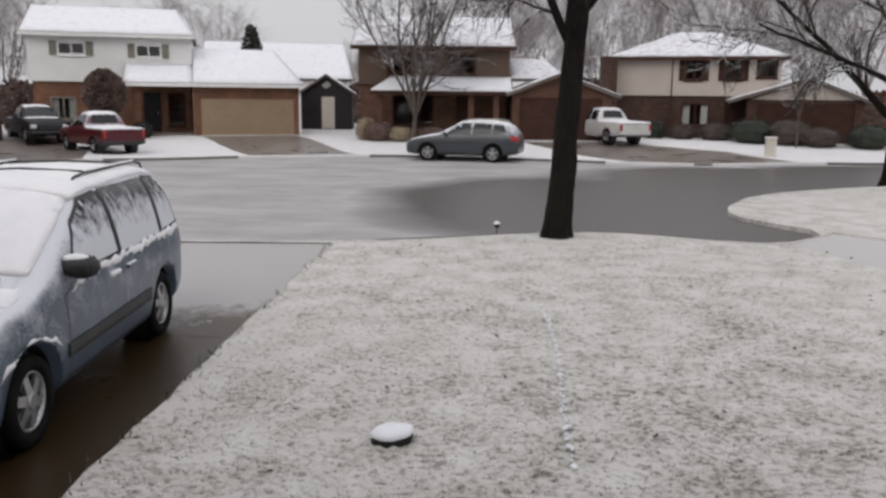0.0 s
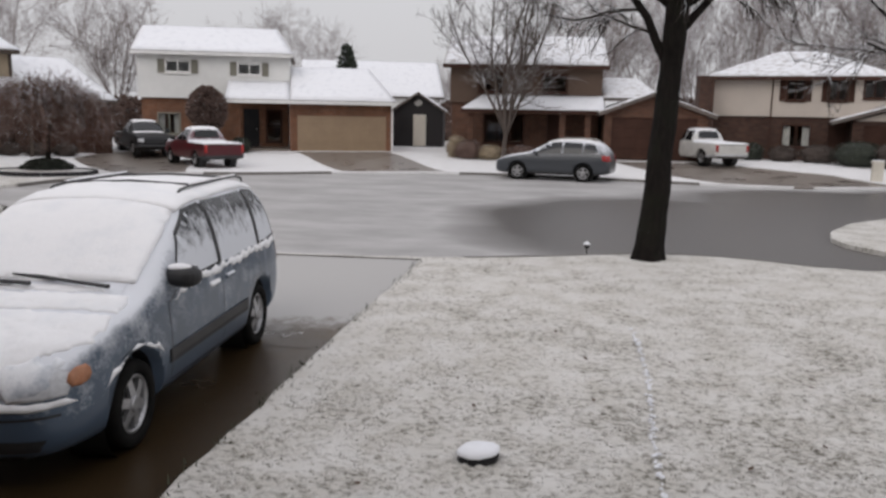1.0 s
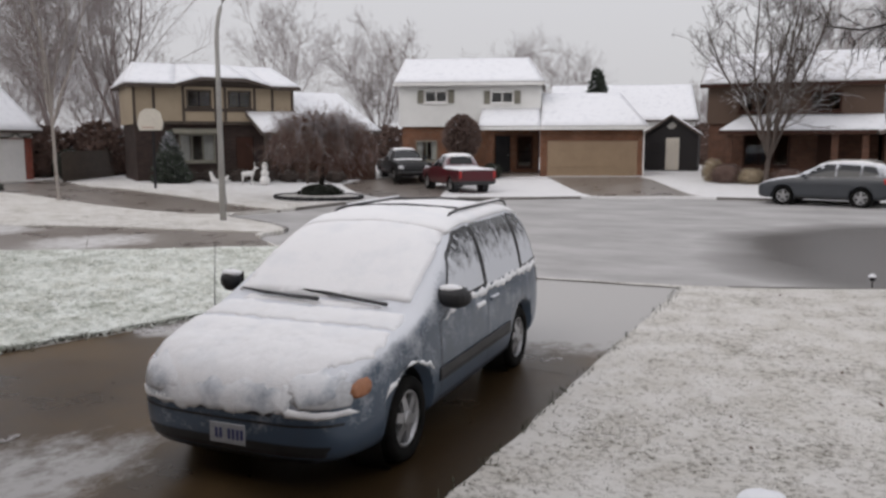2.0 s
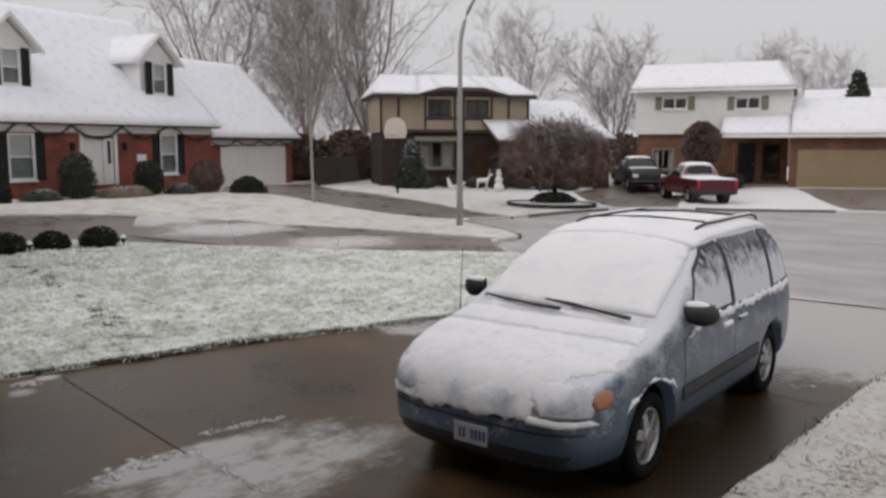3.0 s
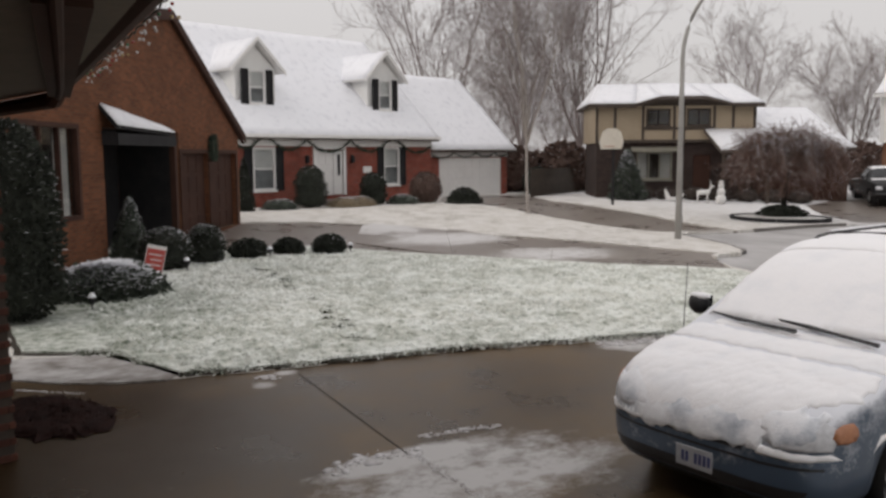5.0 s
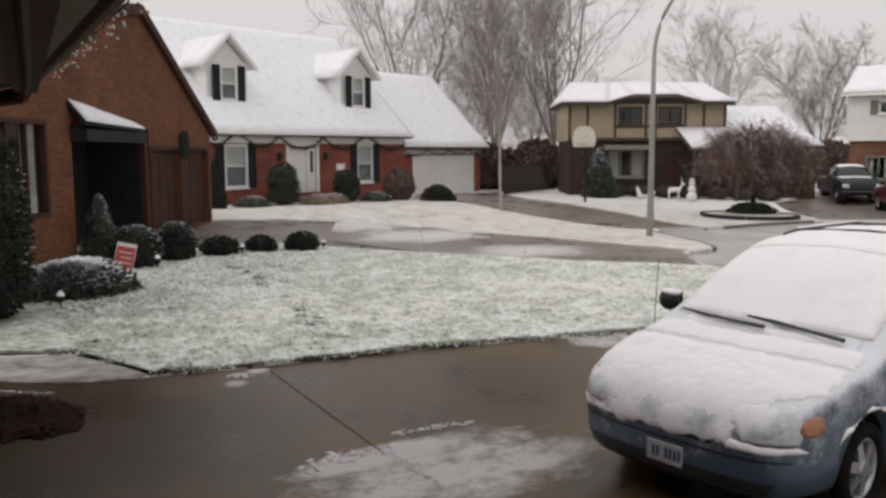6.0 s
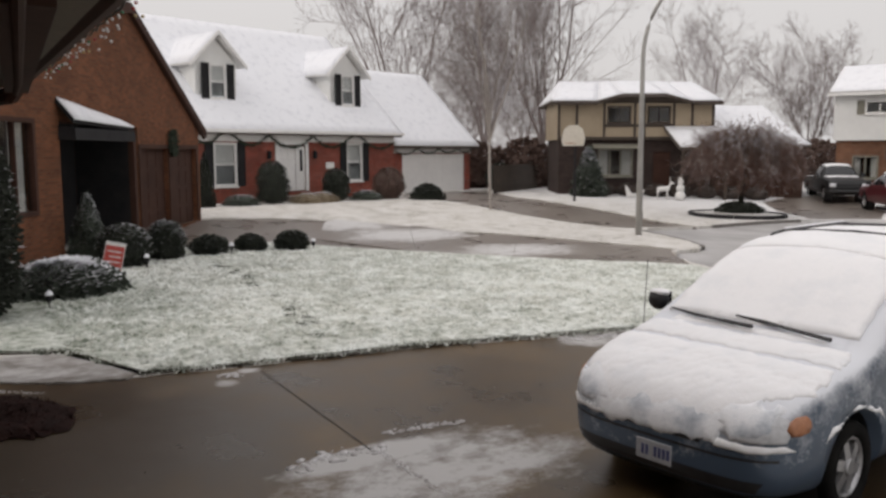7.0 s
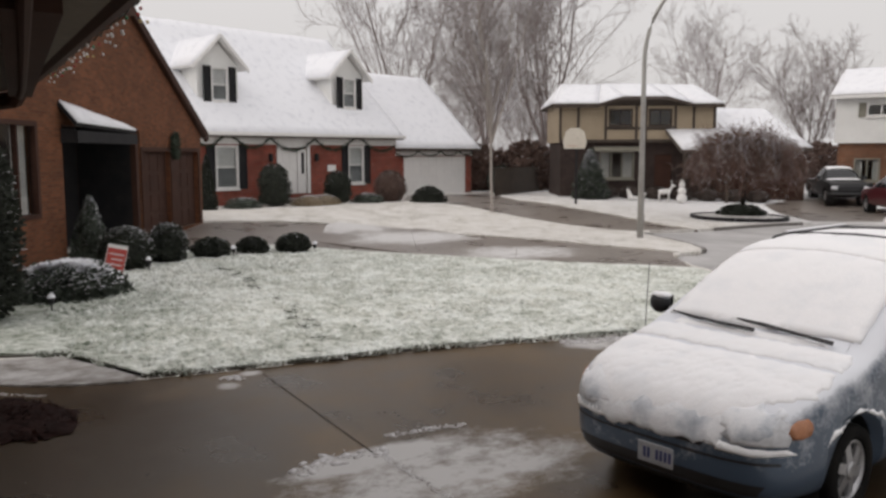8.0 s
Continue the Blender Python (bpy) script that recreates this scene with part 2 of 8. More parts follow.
DRIVE_FAR = concrete_material("damp_concrete", (0.25, 0.22, 0.195), (0.155, 0.13, 0.112), (0.55, 0.54, 0.53),
                              [(-19.0, 13.0, 9.0, 6.0, 0.3), (-23.5, 11.0, 1.6, 2.5, 0.4), (-13.5, 39.0, 9.0, 6.0, 0.25), (5.0, 39.0, 6.0, 6.0, 0.3), (9.5, 11.5, 7.0, 6.0, 2.2)], 0.52)
PATH_SLUSH = concrete_material("slushy_path", (0.17, 0.15, 0.13), (0.10, 0.085, 0.07), (0.46, 0.45, 0.44), [(-13.5, 0.8, 9.0, 3.0, 0.55)], 0.46)
BRICK_RED = brick_material("red_brick", (0.29, 0.066, 0.042), (0.19, 0.042, 0.03), (0.24, 0.17, 0.14))
BRICK_BROWN = brick_material("brown_brick", (0.185, 0.070, 0.033), (0.115, 0.042, 0.021), (0.13, 0.085, 0.058))
BRICK_ORANGE = brick_material("orange_brick", (0.225, 0.10, 0.055), (0.15, 0.066, 0.038), (0.20, 0.155, 0.12))
BRICK_DARK = brick_material("dark_brick", (0.095, 0.050, 0.036), (0.055, 0.031, 0.025), (0.085, 0.066, 0.056))
BRICK_UMBER = brick_material("umber_brick", (0.15, 0.072, 0.046), (0.095, 0.047, 0.033), (0.14, 0.105, 0.085))
BRICK_DUSKY = brick_material("dusky_brick", (0.060, 0.040, 0.034), (0.036, 0.025, 0.023), (0.06, 0.05, 0.045))
SIDING_WHITE = siding_material("white_siding", (0.78, 0.78, 0.76))
SIDING_BEIGE = siding_material("beige_siding", (0.52, 0.46, 0.405))
SIDING_BROWN = siding_material("brown_siding", (0.115, 0.077, 0.057))
SIDING_DARK = siding_material("dark_shed_siding", (0.028, 0.026, 0.027), 0.18)
STUCCO = surface("tan_stucco", (0.33, 0.265, 0.185), (0.39, 0.315, 0.225), 40, 1.2, 0.85)
TIMBER = surface("dark_timber", (0.045, 0.033, 0.026), (0.075, 0.055, 0.04), 25, 3, 0.7)
SHINGLE = surface("roof_shingle", (0.10, 0.085, 0.075), (0.16, 0.13, 0.115), 18, 2, 0.9)
WHITE_PAINT = surface("white_paint", (0.76, 0.75, 0.73), (0.82, 0.81, 0.79), 20, 1.5, 0.5, relief=0.1)
CREAM_PAINT = surface("cream_paint", (0.62, 0.58, 0.50), (0.68, 0.64, 0.56), 20, 1.5, 0.5, relief=0.1)
TAN_PAINT = surface("tan_door_paint", (0.29, 0.205, 0.13), (0.34, 0.245, 0.155), 22, 1.2, 0.55, relief=0.1)
BROWN_PAINT = surface("brown_paint", (0.045, 0.021, 0.015), (0.068, 0.032, 0.022), 22, 1.5, 0.7, relief=0.15)
BROWN_PAINT.node_tree.nodes["Principled BSDF"].inputs["Specular IOR Level"].default_value = 0.2
BLACK_PAINT = surface("black_paint", (0.018, 0.018, 0.02), (0.03, 0.029, 0.03), 25, 2, 0.7, relief=0.1)
BLACK_PAINT.node_tree.nodes["Principled BSDF"].inputs["Specular IOR Level"].default_value = 0.2
GREY_PAINT = surface("olive_grey_paint", (0.21, 0.20, 0.16), (0.27, 0.255, 0.21), 25, 2, 0.6, relief=0.1)
METAL_GREY = surface("galvanised_steel", (0.34, 0.33, 0.31), (0.44, 0.43, 0.41), 40, 2, 0.45, 0.6, relief=0.1)
CURTAIN = surface("curtain", (0.50, 0.49, 0.47), (0.62, 0.61, 0.58), 30, 3, 0.9)
BLIND = surface("window_blind", (0.62, 0.62, 0.60), (0.72, 0.72, 0.70), 30, 3, 0.8)
PANE_GREY = surface("pane_reflection_grey", (0.20, 0.21, 0.215), (0.29, 0.30, 0.305), 30, 3, 0.8)
# Gloom of unlit rooms behind the windows, put into the colour.
ROOM_DARK = surface("unlit_room_tone", (0.06, 0.055, 0.05), (0.09, 0.08, 0.07), 12, 1.5, 0.9)
GLASS = glass_material("window_glass")


# ---- building helpers ----
def sstep(a):
    a = min(1.0, max(0.0, a))
    return a * a * (3 - 2 * a)


def lie(x, y):
    """Height of the lots, which rise away from the street's end."""
    return 0.45 * (1 - (1 - sstep((y - 35) / 9)) * (1 - sstep((-x - 21) / 10)))


def linked(name, bm, material, smooth=False):
    me = bpy.data.meshes.new(name)
    bmesh.ops.remove_doubles(bm, verts=bm.verts[:], dist=1e-5)
    bmesh.ops.recalc_face_normals(bm, faces=bm.faces[:])
    bm.to_mesh(me)
    bm.free()
    for mt in (material if isinstance(material, (list, tuple)) else [material]):
        me.materials.append(mt)
    if smooth:
        for poly in me.polygons:
            poly.use_smooth = True
    return new(name, me)


APART = {"garage_side", "fascia", "porch_back", "door_frame", "canopy_beam", "door_surround", "step", "porch_lamp", "door_panel", "spoke"}


def islands(bm):
    """The unconnected pieces of a mesh, each as a mesh of its own."""
    left, out = set(bm.verts), []
    while left:
        todo, got = [left.pop()], set()
        while todo:
            v = todo.pop()
            got.add(v)
            for e in v.link_edges:
                w = e.other_vert(v)
                if w in left:
                    left.discard(w)
                    todo.append(w)
        nb = bmesh.new()
        copy = {v: nb.verts.new(v.co) for v in got}
        for f in {f for v in got for f in v.link_faces}:
            nb.faces.new([copy[v] for v in f.verts])
        out.append(nb)
    return out


def part(name, bm, material, parent, label="", smooth=False):
    if name in APART:
        pieces = islands(bm)
        bm.free()
        bm = pieces[0]
        for nb in pieces[1:]:
            tagged(linked(name, nb, material, smooth), label).parent = parent
    ob = linked(name, bm, material, smooth)
    ob.parent = parent
    return tagged(ob, label)


def thing(name, m, label, category, group="", kind=""):
    ob = new(name)
    ob.empty_display_size = 0.3
    ob.matrix_world = m
    return tagged(ob, label, category, group, kind)


def box(bm, x0, x1, y0, y1, z0, z1, bevel=0.0):
    vs = [bm.verts.new((x, y, z)) for z in (z0, z1) for x, y in ((x0, y0), (x1, y0), (x1, y1), (x0, y1))]
    fs = [bm.faces.new([vs[i] for i in q]) for q in ((3, 2, 1, 0), (4, 5, 6, 7), (0, 1, 5, 4), (1, 2, 6, 5), (2, 3, 7, 6), (3, 0, 4, 7))]
    if bevel:
        es = list({e for f in fs for e in f.edges})
        bmesh.ops.bevel(bm, geom=es, offset=bevel, segments=1, affect="EDGES", profile=0.5)
    return bm


def boxes(*rows, bevel=0.0):
    bm = bmesh.new()
    for r in rows:
        box(bm, *r, bevel=bevel)
    return bm


def slab(bm, quad, thick):
    """A sheet through the points of quad, thick downwards along its normal."""
    q = [Vector(p) for p in quad]
    nrm = (q[1] - q[0]).cross(q[-1] - q[0]).normalized()
    if nrm.z < 0:
        nrm = -nrm
    top = [bm.verts.new(p) for p in q]
    low = [bm.verts.new(p - nrm * thick) for p in q]
    bm.faces.new(top)
    bm.faces.new(low[::-1])
    k = len(q)
    for i in range(k):
        bm.faces.new((top[i], low[i], low[(i + 1) % k], top[(i + 1) % k]))
    return bm


def prism(bm, outline, y0, y1):
    """An upright outline of (x, z) drawn out from y0 to y1."""
    a = [bm.verts.new((x, y0, z)) for x, z in outline]
    b = [bm.verts.new((x, y1, z)) for x, z in outline]
    bm.faces.new(a)
    bm.faces.new(b[::-1])
    k = len(a)
    for i in range(k):
        bm.faces.new((a[i], b[i], b[(i + 1) % k], a[(i + 1) % k]))
    return bm


def pierced(bm, x0, x1, y0, y1, z0, z1, holes=()):
    """A wall along x with rectangular openings (x0, x1, z0, z1) right through."""
    xs = sorted({x0, x1, *(v for hx in holes for v in hx[:2] if x0 < v < x1)})
    zs = sorted({z0, z1, *(v for hz in holes for v in hz[2:] if z0 < v < z1)})
    solid = {(i, j) for i in range(len(xs) - 1) for j in range(len(zs) - 1)
             if not any(q[0] < (xs[i] + xs[i + 1]) / 2 < q[1] and q[2] < (zs[j] + zs[j + 1]) / 2 < q[3] for q in holes)}
    grid = {}

    def at(i, j, k):
        if (i, j, k) not in grid:
            grid[i, j, k] = bm.verts.new((xs[i], (y0, y1)[k], zs[j]))
        return grid[i, j, k]

    for i, j in solid:
        bm.faces.new((at(i, j, 0), at(i + 1, j, 0), at(i + 1, j + 1, 0), at(i, j + 1, 0)))
        bm.faces.new((at(i, j, 1), at(i, j + 1, 1), at(i + 1, j + 1, 1), at(i + 1, j, 1)))
        for ni, nj, (ia, ja), (ib, jb) in ((i - 1, j, (i, j), (i, j + 1)), (i + 1, j, (i + 1, j), (i + 1, j + 1)), (i, j - 1, (i, j), (i + 1, j)), (i, j + 1, (i, j + 1), (i + 1, j + 1))):
            if (ni, nj) not in solid:
                bm.faces.new((at(ia, ja, 0), at(ib, jb, 0), at(ib, jb, 1), at(ia, ja, 1)))
    return bm


def frame_ring(bm, x0, x1, z0, z1, y0, y1, w):
    box(bm, x0, x1, y0, y1, z0, z0 + w)
    box(bm, x0, x1, y0, y1, z1 - w, z1)
    box(bm, x0, x0 + w, y0, y1, z0 + w, z1 - w)
    box(bm, x1 - w, x1, y0, y1, z0 + w, z1 - w)
    return bm


def window(parent, x0, x1, z0, z1, y, material, lights=2, bars=1, shutters=None, shutter_w=0.38, curtain=False, name="window", blind=0.0):
    """A window in an opening whose outer wall face is at y: frame, panes, sill, shutters."""
    w = part(name, frame_ring(bmesh.new(), x0, x1, z0, z1, y - 0.03, y + 0.09, 0.06), material, parent)
    step = (x1 - x0 - 0.12) / lights
    for i in range(lights):
        a = x0 + 0.06 + i * step
        zs = [z0 + 0.06 + k * (z1 - z0 - 0.12) / bars for k in range(bars + 1)]
        for za, zb in zip(zs, zs[1:]):
            part("sash", frame_ring(bmesh.new(), a + 0.003, a + step - 0.003, za + 0.003, zb - 0.003, y + 0.0, y + 0.06, 0.035), material, w)
            pane = part("pane", boxes((a + 0.03, a + step - 0.03, y + 0.025, y + 0.033, za + 0.03, zb - 0.03)), GLASS, w)
            pane.visible_shadow = False
    part("sill", boxes((x0 - 0.05, x1 + 0.05, y - 0.09, y - 0.032, z0 - 0.07, z0 - 0.002), bevel=0.01), material, w)
    if blind:
        zc = z1 - (z1 - z0) * blind
        part("blind", boxes((x0 + 0.03, x1 - 0.03, y + 0.10, y + 0.104, zc, z1 - 0.02)), BLIND, w, "pale roller blind")
        # Added grey sheet behind the lower sash paints its reflective look.
        part("net_curtain", boxes((x0 + 0.03, x1 - 0.03, y + 0.12, y + 0.124, z0 + 0.02, zc)), PANE_GREY, w, "grey sheet standing in for the pane's reflection")
    if curtain:
        bm = bmesh.new()
        k = 24
        for side in (0, 1):
            a, b = (x0 + 0.05, x0 + (x1 - x0) * 0.3) if side == 0 else (x1 - (x1 - x0) * 0.3, x1 - 0.05)
            pts = [(a + (b - a) * i / k, y + 0.16 + 0.02 * math.sin(i * 1.9)) for i in range(k + 1)]
            for (xa, ya), (xb, yb) in zip(pts, pts[1:]):
                q = [bm.verts.new(v) for v in ((xa, ya, z0), (xb, yb, z0), (xb, yb, z1), (xa, ya, z1))]
                bm.faces.new(q)
        part("curtain", bm, CURTAIN, w)
    if shutters:
        for a in (x0 - shutter_w - 0.01, x1 + 0.01):
            bm = frame_ring(bmesh.new(), a, a + shutter_w, z0 - 0.02, z1 + 0.02, y - 0.05, y - 0.004, 0.05)
            k = int((z1 - z0) / 0.09)
            for i in range(k):
                za = z0 + 0.03 + i * (z1 - z0 - 0.06) / k
                slab(bm, [(a + 0.05, y - 0.04, za), (a + shutter_w - 0.05, y - 0.04, za), (a + shutter_w - 0.05, y - 0.012, za + 0.06), (a + 0.05, y - 0.012, za + 0.06)], 0.008)
            box(bm, a + 0.05, a + shutter_w - 0.05, y - 0.012, y - 0.004, z0, z1)
            part("shutter", bm, shutters, w)
    return w


def garage_door(parent, x0, x1, z0, z1, y, material, rows=4, cols=8):
    d = part("garage_door", boxes((x0, x1, y + 0.03, y + 0.07, z0, z1)), material, parent)
    dx, dz = (x1 - x0) / cols, (z1 - z0) / rows
    for j in range(rows):
        bm = bmesh.new()
        for i in range(cols):
            box(bm, x0 + i * dx + 0.06, x0 + (i + 1) * dx - 0.06, y + 0.012, y + 0.031, z0 + j * dz + 0.06, z0 + (j + 1) * dz - 0.06, bevel=0.008)
        box(bm, x0 + 0.01, x1 - 0.01, y + 0.022, y + 0.031, z0 + j * dz + 0.012, z0 + (j + 1) * dz - 0.012)
        part("door_panel", bm, material, d)
    return d


def roof_plane(parent, quad, thick=0.16, snow=0.075, inset=0.05, bare=SHINGLE, cover=SNOW):
    """One slope of a roof, with the snow that lies on it; quad runs along the eave first."""
    r = part("roof", slab(bmesh.new(), quad, thick), bare, parent)
    q = [Vector(p) for p in quad]
    c = sum(q, Vector()) / len(q)
    nrm = (q[1] - q[0]).cross(q[-1] - q[0]).normalized()
    if nrm.z < 0:
        nrm = -nrm
    q = [p + (c - p).normalized() * inset for p in q]
    bm = bmesh.new()
    nu = max(3, int((q[1] - q[0]).length / 0.35))
    nv = max(3, int((q[-1] - q[0]).length / 0.5))
    a, b, cc, d = q if len(q) == 4 else (q[0], q[1], q[2], q[2])
    grid = []
    for j in range(nv + 1):
        row = []
        for i in range(nu + 1):
            s, t = i / nu, j / nv
            p = (a.lerp(b, s)).lerp(d.lerp(cc, s), t)
            edge = i in (0, nu) or j in (0, nv)
            hgt = snow * (0.85 + 0.4 * noise.noise(p * 1.3)) * (0.6 if edge else 1.0)
            p = p + (p - c) * (0.006 * noise.noise(p * 3.1) if edge else 0)
            row.append((bm.verts.new(p + nrm * hgt), p))
        grid.append(row)
    for j in range(nv):
        for i in range(nu):
            f = [grid[j][i][0], grid[j][i + 1][0], grid[j + 1][i + 1][0], grid[j + 1][i][0]]
            bm.faces.new(f)
    rim = [grid[0][i] for i in range(nu + 1)] + [grid[j][nu] for j in range(1, nv + 1)] + [grid[nv][i] for i in range(nu - 1, -1, -1)] + [grid[j][0] for j in range(nv - 1, 0, -1)]
    low = [bm.verts.new(p + nrm * 0.002) for _, p in rim]
    for i in range(len(rim)):
        k = (i + 1) % len(rim)
        bm.faces.new((rim[i][0], low[i], low[k], rim[k][0]))
    bmesh.ops.remove_doubles(bm, verts=bm.verts[:], dist=0.0005)
    part("snow_cover", bm, cover, r, "thin fresh snow cover", smooth=True)
    return r


def gable_roof(parent, x0, x1, yf, yb, ze, zr, yr=None, hip_l=0.0, hip_r=0.0, ends=None, **kw):
    """Front and back slopes over x0..x1; the ridge at depth yr; hips cut in at the ends by hip_l and hip_r."""
    yr = (yf + yb) / 2 if yr is None else yr
    roof_plane(parent, [(x0, yf, ze), (x1, yf, ze), (x1 - hip_r, yr, zr), (x0 + hip_l, yr, zr)], **kw)
    roof_plane(parent, [(x1, yb, ze), (x0, yb, ze), (x0 + hip_l, yr, zr), (x1 - hip_r, yr, zr)], **kw)
    if hip_r:
        roof_plane(parent, [(x1, yf, ze), (x1, yb, ze), (x1 - hip_r, yr, zr)], **kw)
    if hip_l:
        roof_plane(parent, [(x0, yb, ze), (x0, yf, ze), (x0 + hip_l, yr, zr)], **kw)


# ---- ground ----
def inside(x, y, poly):
    c = False
    for (xa, ya), (xb, yb) in zip(poly, poly[1:] + poly[:1]):
        if (ya > y) != (yb > y) and x < (xb - xa) * (y - ya) / (yb - ya) + xa:
            c = not c
    return c


def rounded(poly, step=0.35, wob=0.05, smooth=2):
    """The outline with its corners cut round and its line a little uneven."""
    p = [Vector(q) for q in poly]
    for _ in range(smooth):
        p = [v for a, b in zip(p, p[1:] + p[:1]) for v in (a.lerp(b, 0.25), a.lerp(b, 0.75))]
    out = []
    for a, b in zip(p, p[1:] + p[:1]):
        near = step if (a - Vector((-4, 8))).length < 30 else step * 3
        k = max(1, int((b - a).length / near))
        out += [a.lerp(b, i / k) for i in range(k)]
    return [(v.x + wob * noise.noise((v.x * 1.7, v.y * 1.7, 0)), v.y + wob * noise.noise((v.x * 1.7, v.y * 1.7, 5))) for v in out]


def sheet(name, outline, level, material, spacing=1.0, holes=(), skirt=0.14, extra=(), rough=0.0):
    """A ground sheet inside outline, less its holes, at the lots' height plus level, its rims turned down."""
    from mathutils.geometry import delaunay_2d_cdt
    xs, ys = [p[0] for p in outline], [p[1] for p in outline]
    pts = [Vector(p) for p in outline]
    edges = [(i, (i + 1) % len(outline)) for i in range(len(outline))]
    for hole in holes:
        k = len(pts)
        pts += [Vector(p) for p in hole]
        edges += [(k + i, k + (i + 1) % len(hole)) for i in range(len(hole))]
    x = max(min(xs), -70.0)
    while x < min(max(xs), 70.0):
        y = max(min(ys), -25.0)
        while y < min(max(ys), 80.0):
            if inside(x, y, outline) and not any(inside(x, y, q) for q in holes):
                pts.append(Vector((x + 0.2 * spacing * noise.noise((x, y, 3)), y + 0.2 * spacing * noise.noise((x, y, 9)))))
            y += spacing
        x += spacing
    pts += [Vector(p) for p in extra]
    v, _, f, *_ = delaunay_2d_cdt(pts, edges, [], 0, 1e-4)
    bm = bmesh.new()
    vs = [bm.verts.new((p.x, p.y, lie(p.x, p.y) + level + rough * noise.noise((p.x * 0.9, p.y * 0.9, 1.0)))) for p in v]
    for t in f:
        cx, cy = sum(v[i].x for i in t) / len(t), sum(v[i].y for i in t) / len(t)
        if inside(cx, cy, outline) and not any(inside(cx, cy, q) for q in holes):
            bm.faces.new([vs[i] for i in t])
    bmesh.ops.recalc_face_normals(bm, faces=bm.faces[:])
    if sum(fc.normal.z for fc in bm.faces) < 0:
        bmesh.ops.reverse_faces(bm, faces=bm.faces[:])
    rim = [e for e in bm.edges if len(e.link_faces) == 1]
    if skirt:
        made = bmesh.ops.extrude_edge_only(bm, edges=rim)
        for g in made["geom"]:
            if isinstance(g, bmesh.types.BMVert):
                g.co.z -= skirt
    loose = [q for q in bm.verts if not q.link_faces]
    bmesh.ops.delete(bm, geom=loose, context="VERTS")
    me = bpy.data.meshes.new(name)
    bm.to_mesh(me)
    bm.free()
    me.materials.append(material)
    for poly in me.polygons:
        poly.use_smooth = False
    return new(name, me)


ROAD_LINE = rounded([(-3.4, 13.45), (-0.6, 14.6), (0.9, 15.2), (2.2, 15.1), (3.3, 14.5), (4.5, 14.1), (6.0, 15.6), (4.9, 17.2), (4.72, 18.8), (6.46, 22.2), (10.9, 25.0), (16, 26.8), (40, 31), (90, 36),
                     (90, 46), (40, 40), (15.8, 34.9), (12.6, 34.8), (7.3, 33.1), (3, 34), (-1, 35.4), (-6.2, 35.8), (-10.8, 34.1), (-13.9, 31.9), (-16.6, 31.0), (-18.4, 29), (-18.9, 25.6),
                     (-18.9, 23.1), (-19.8, 20.6), (-16.5, 19.2), (-14.7, 17.9), (-14.9, 16.4), (-12.7, 14.7), (-8.2, 13.2)], smooth=1)
DRIVE_LINE = rounded([(-3.4, 13.38), (-3.42, 8.0), (-3.36, 3.0), (-3.3, -1.9), (-8.7, -1.9), (-8.75, -0.3), (-11.9, -0.8), (-11.85, 0.1), (-11.35, 0.5), (-11.0, 0.95), (-10.64, 1.82), (-10.3, 3.25), (-10.02, 4.87), (-9.41, 6.8), (-9.06, 7.9), (-8.3, 10.5), (-8.2, 13.12)], smooth=0, wob=0.06)
BROWN_DRIVE_LINE = rounded([(-12.9, 14.75), (-15.2, 13.0), (-19.9, 10.3), (-22.4, 9.1), (-22.9, 6.5), (-24.2, 5.4), (-28.3, 8.6), (-27.5, 11.0), (-26.2, 12.7), (-20.9, 16.1), (-15.1, 17.1), (-14.9, 16.5)], smooth=0, wob=0.08)
RED_DRIVE_LINE = rounded([(-19.0, 23.0), (-24.0, 24.7), (-30.9, 25.0), (-37.0, 28.2), (-37.2, 23.0), (-33.6, 20.4), (-30, 20.6), (-26.2, 20.3), (-20.0, 20.5)], smooth=0, wob=0.1)
TUDOR_DRIVE_LINE = rounded([(-16.7, 31.1), (-18.6, 35.5), (-23.0, 41.0), (-25.2, 39.0), (-24.6, 35.5), (-21.5, 32.0), (-18.4, 29.2)], smooth=0, wob=0.1)
WHITE_DRIVE_LINE = rounded([(-10.9, 34.2), (-15.9, 42.4), (-11.2, 44.0), (-7.3, 36.9), (-6.6, 35.9)], smooth=0, wob=0.08)
CENTRE_DRIVE_LINE = rounded([(5.0, 33.7), (0.6, 41.8), (5.4, 42.0), (10.4, 38.8), (12.4, 34.9), (8.0, 33.4)], smooth=0, wob=0.08)
RIGHT_DRIVE_LINE = rounded([(4.6, 14.15), (5.3, 11.95), (9.5, 9.0), (14.0, 6.0), (16.5, 8.5), (10.5, 12.8), (6.7, 14.9), (6.0, 15.6)], smooth=0, wob=0.06)
RIM = [(900 * math.cos(a * math.pi / 24), 900 * math.sin(a * math.pi / 24)) for a in range(48)]
FAR_RINGS = [(r * math.cos(a * math.pi / 12 + r), 25 + r * math.sin(a * math.pi / 12 + r)) for r in (110, 170, 300, 550) for a in range(24)]
DRIVES = [DRIVE_LINE, BROWN_DRIVE_LINE, RED_DRIVE_LINE, TUDOR_DRIVE_LINE, WHITE_DRIVE_LINE, CENTRE_DRIVE_LINE, RIGHT_DRIVE_LINE]
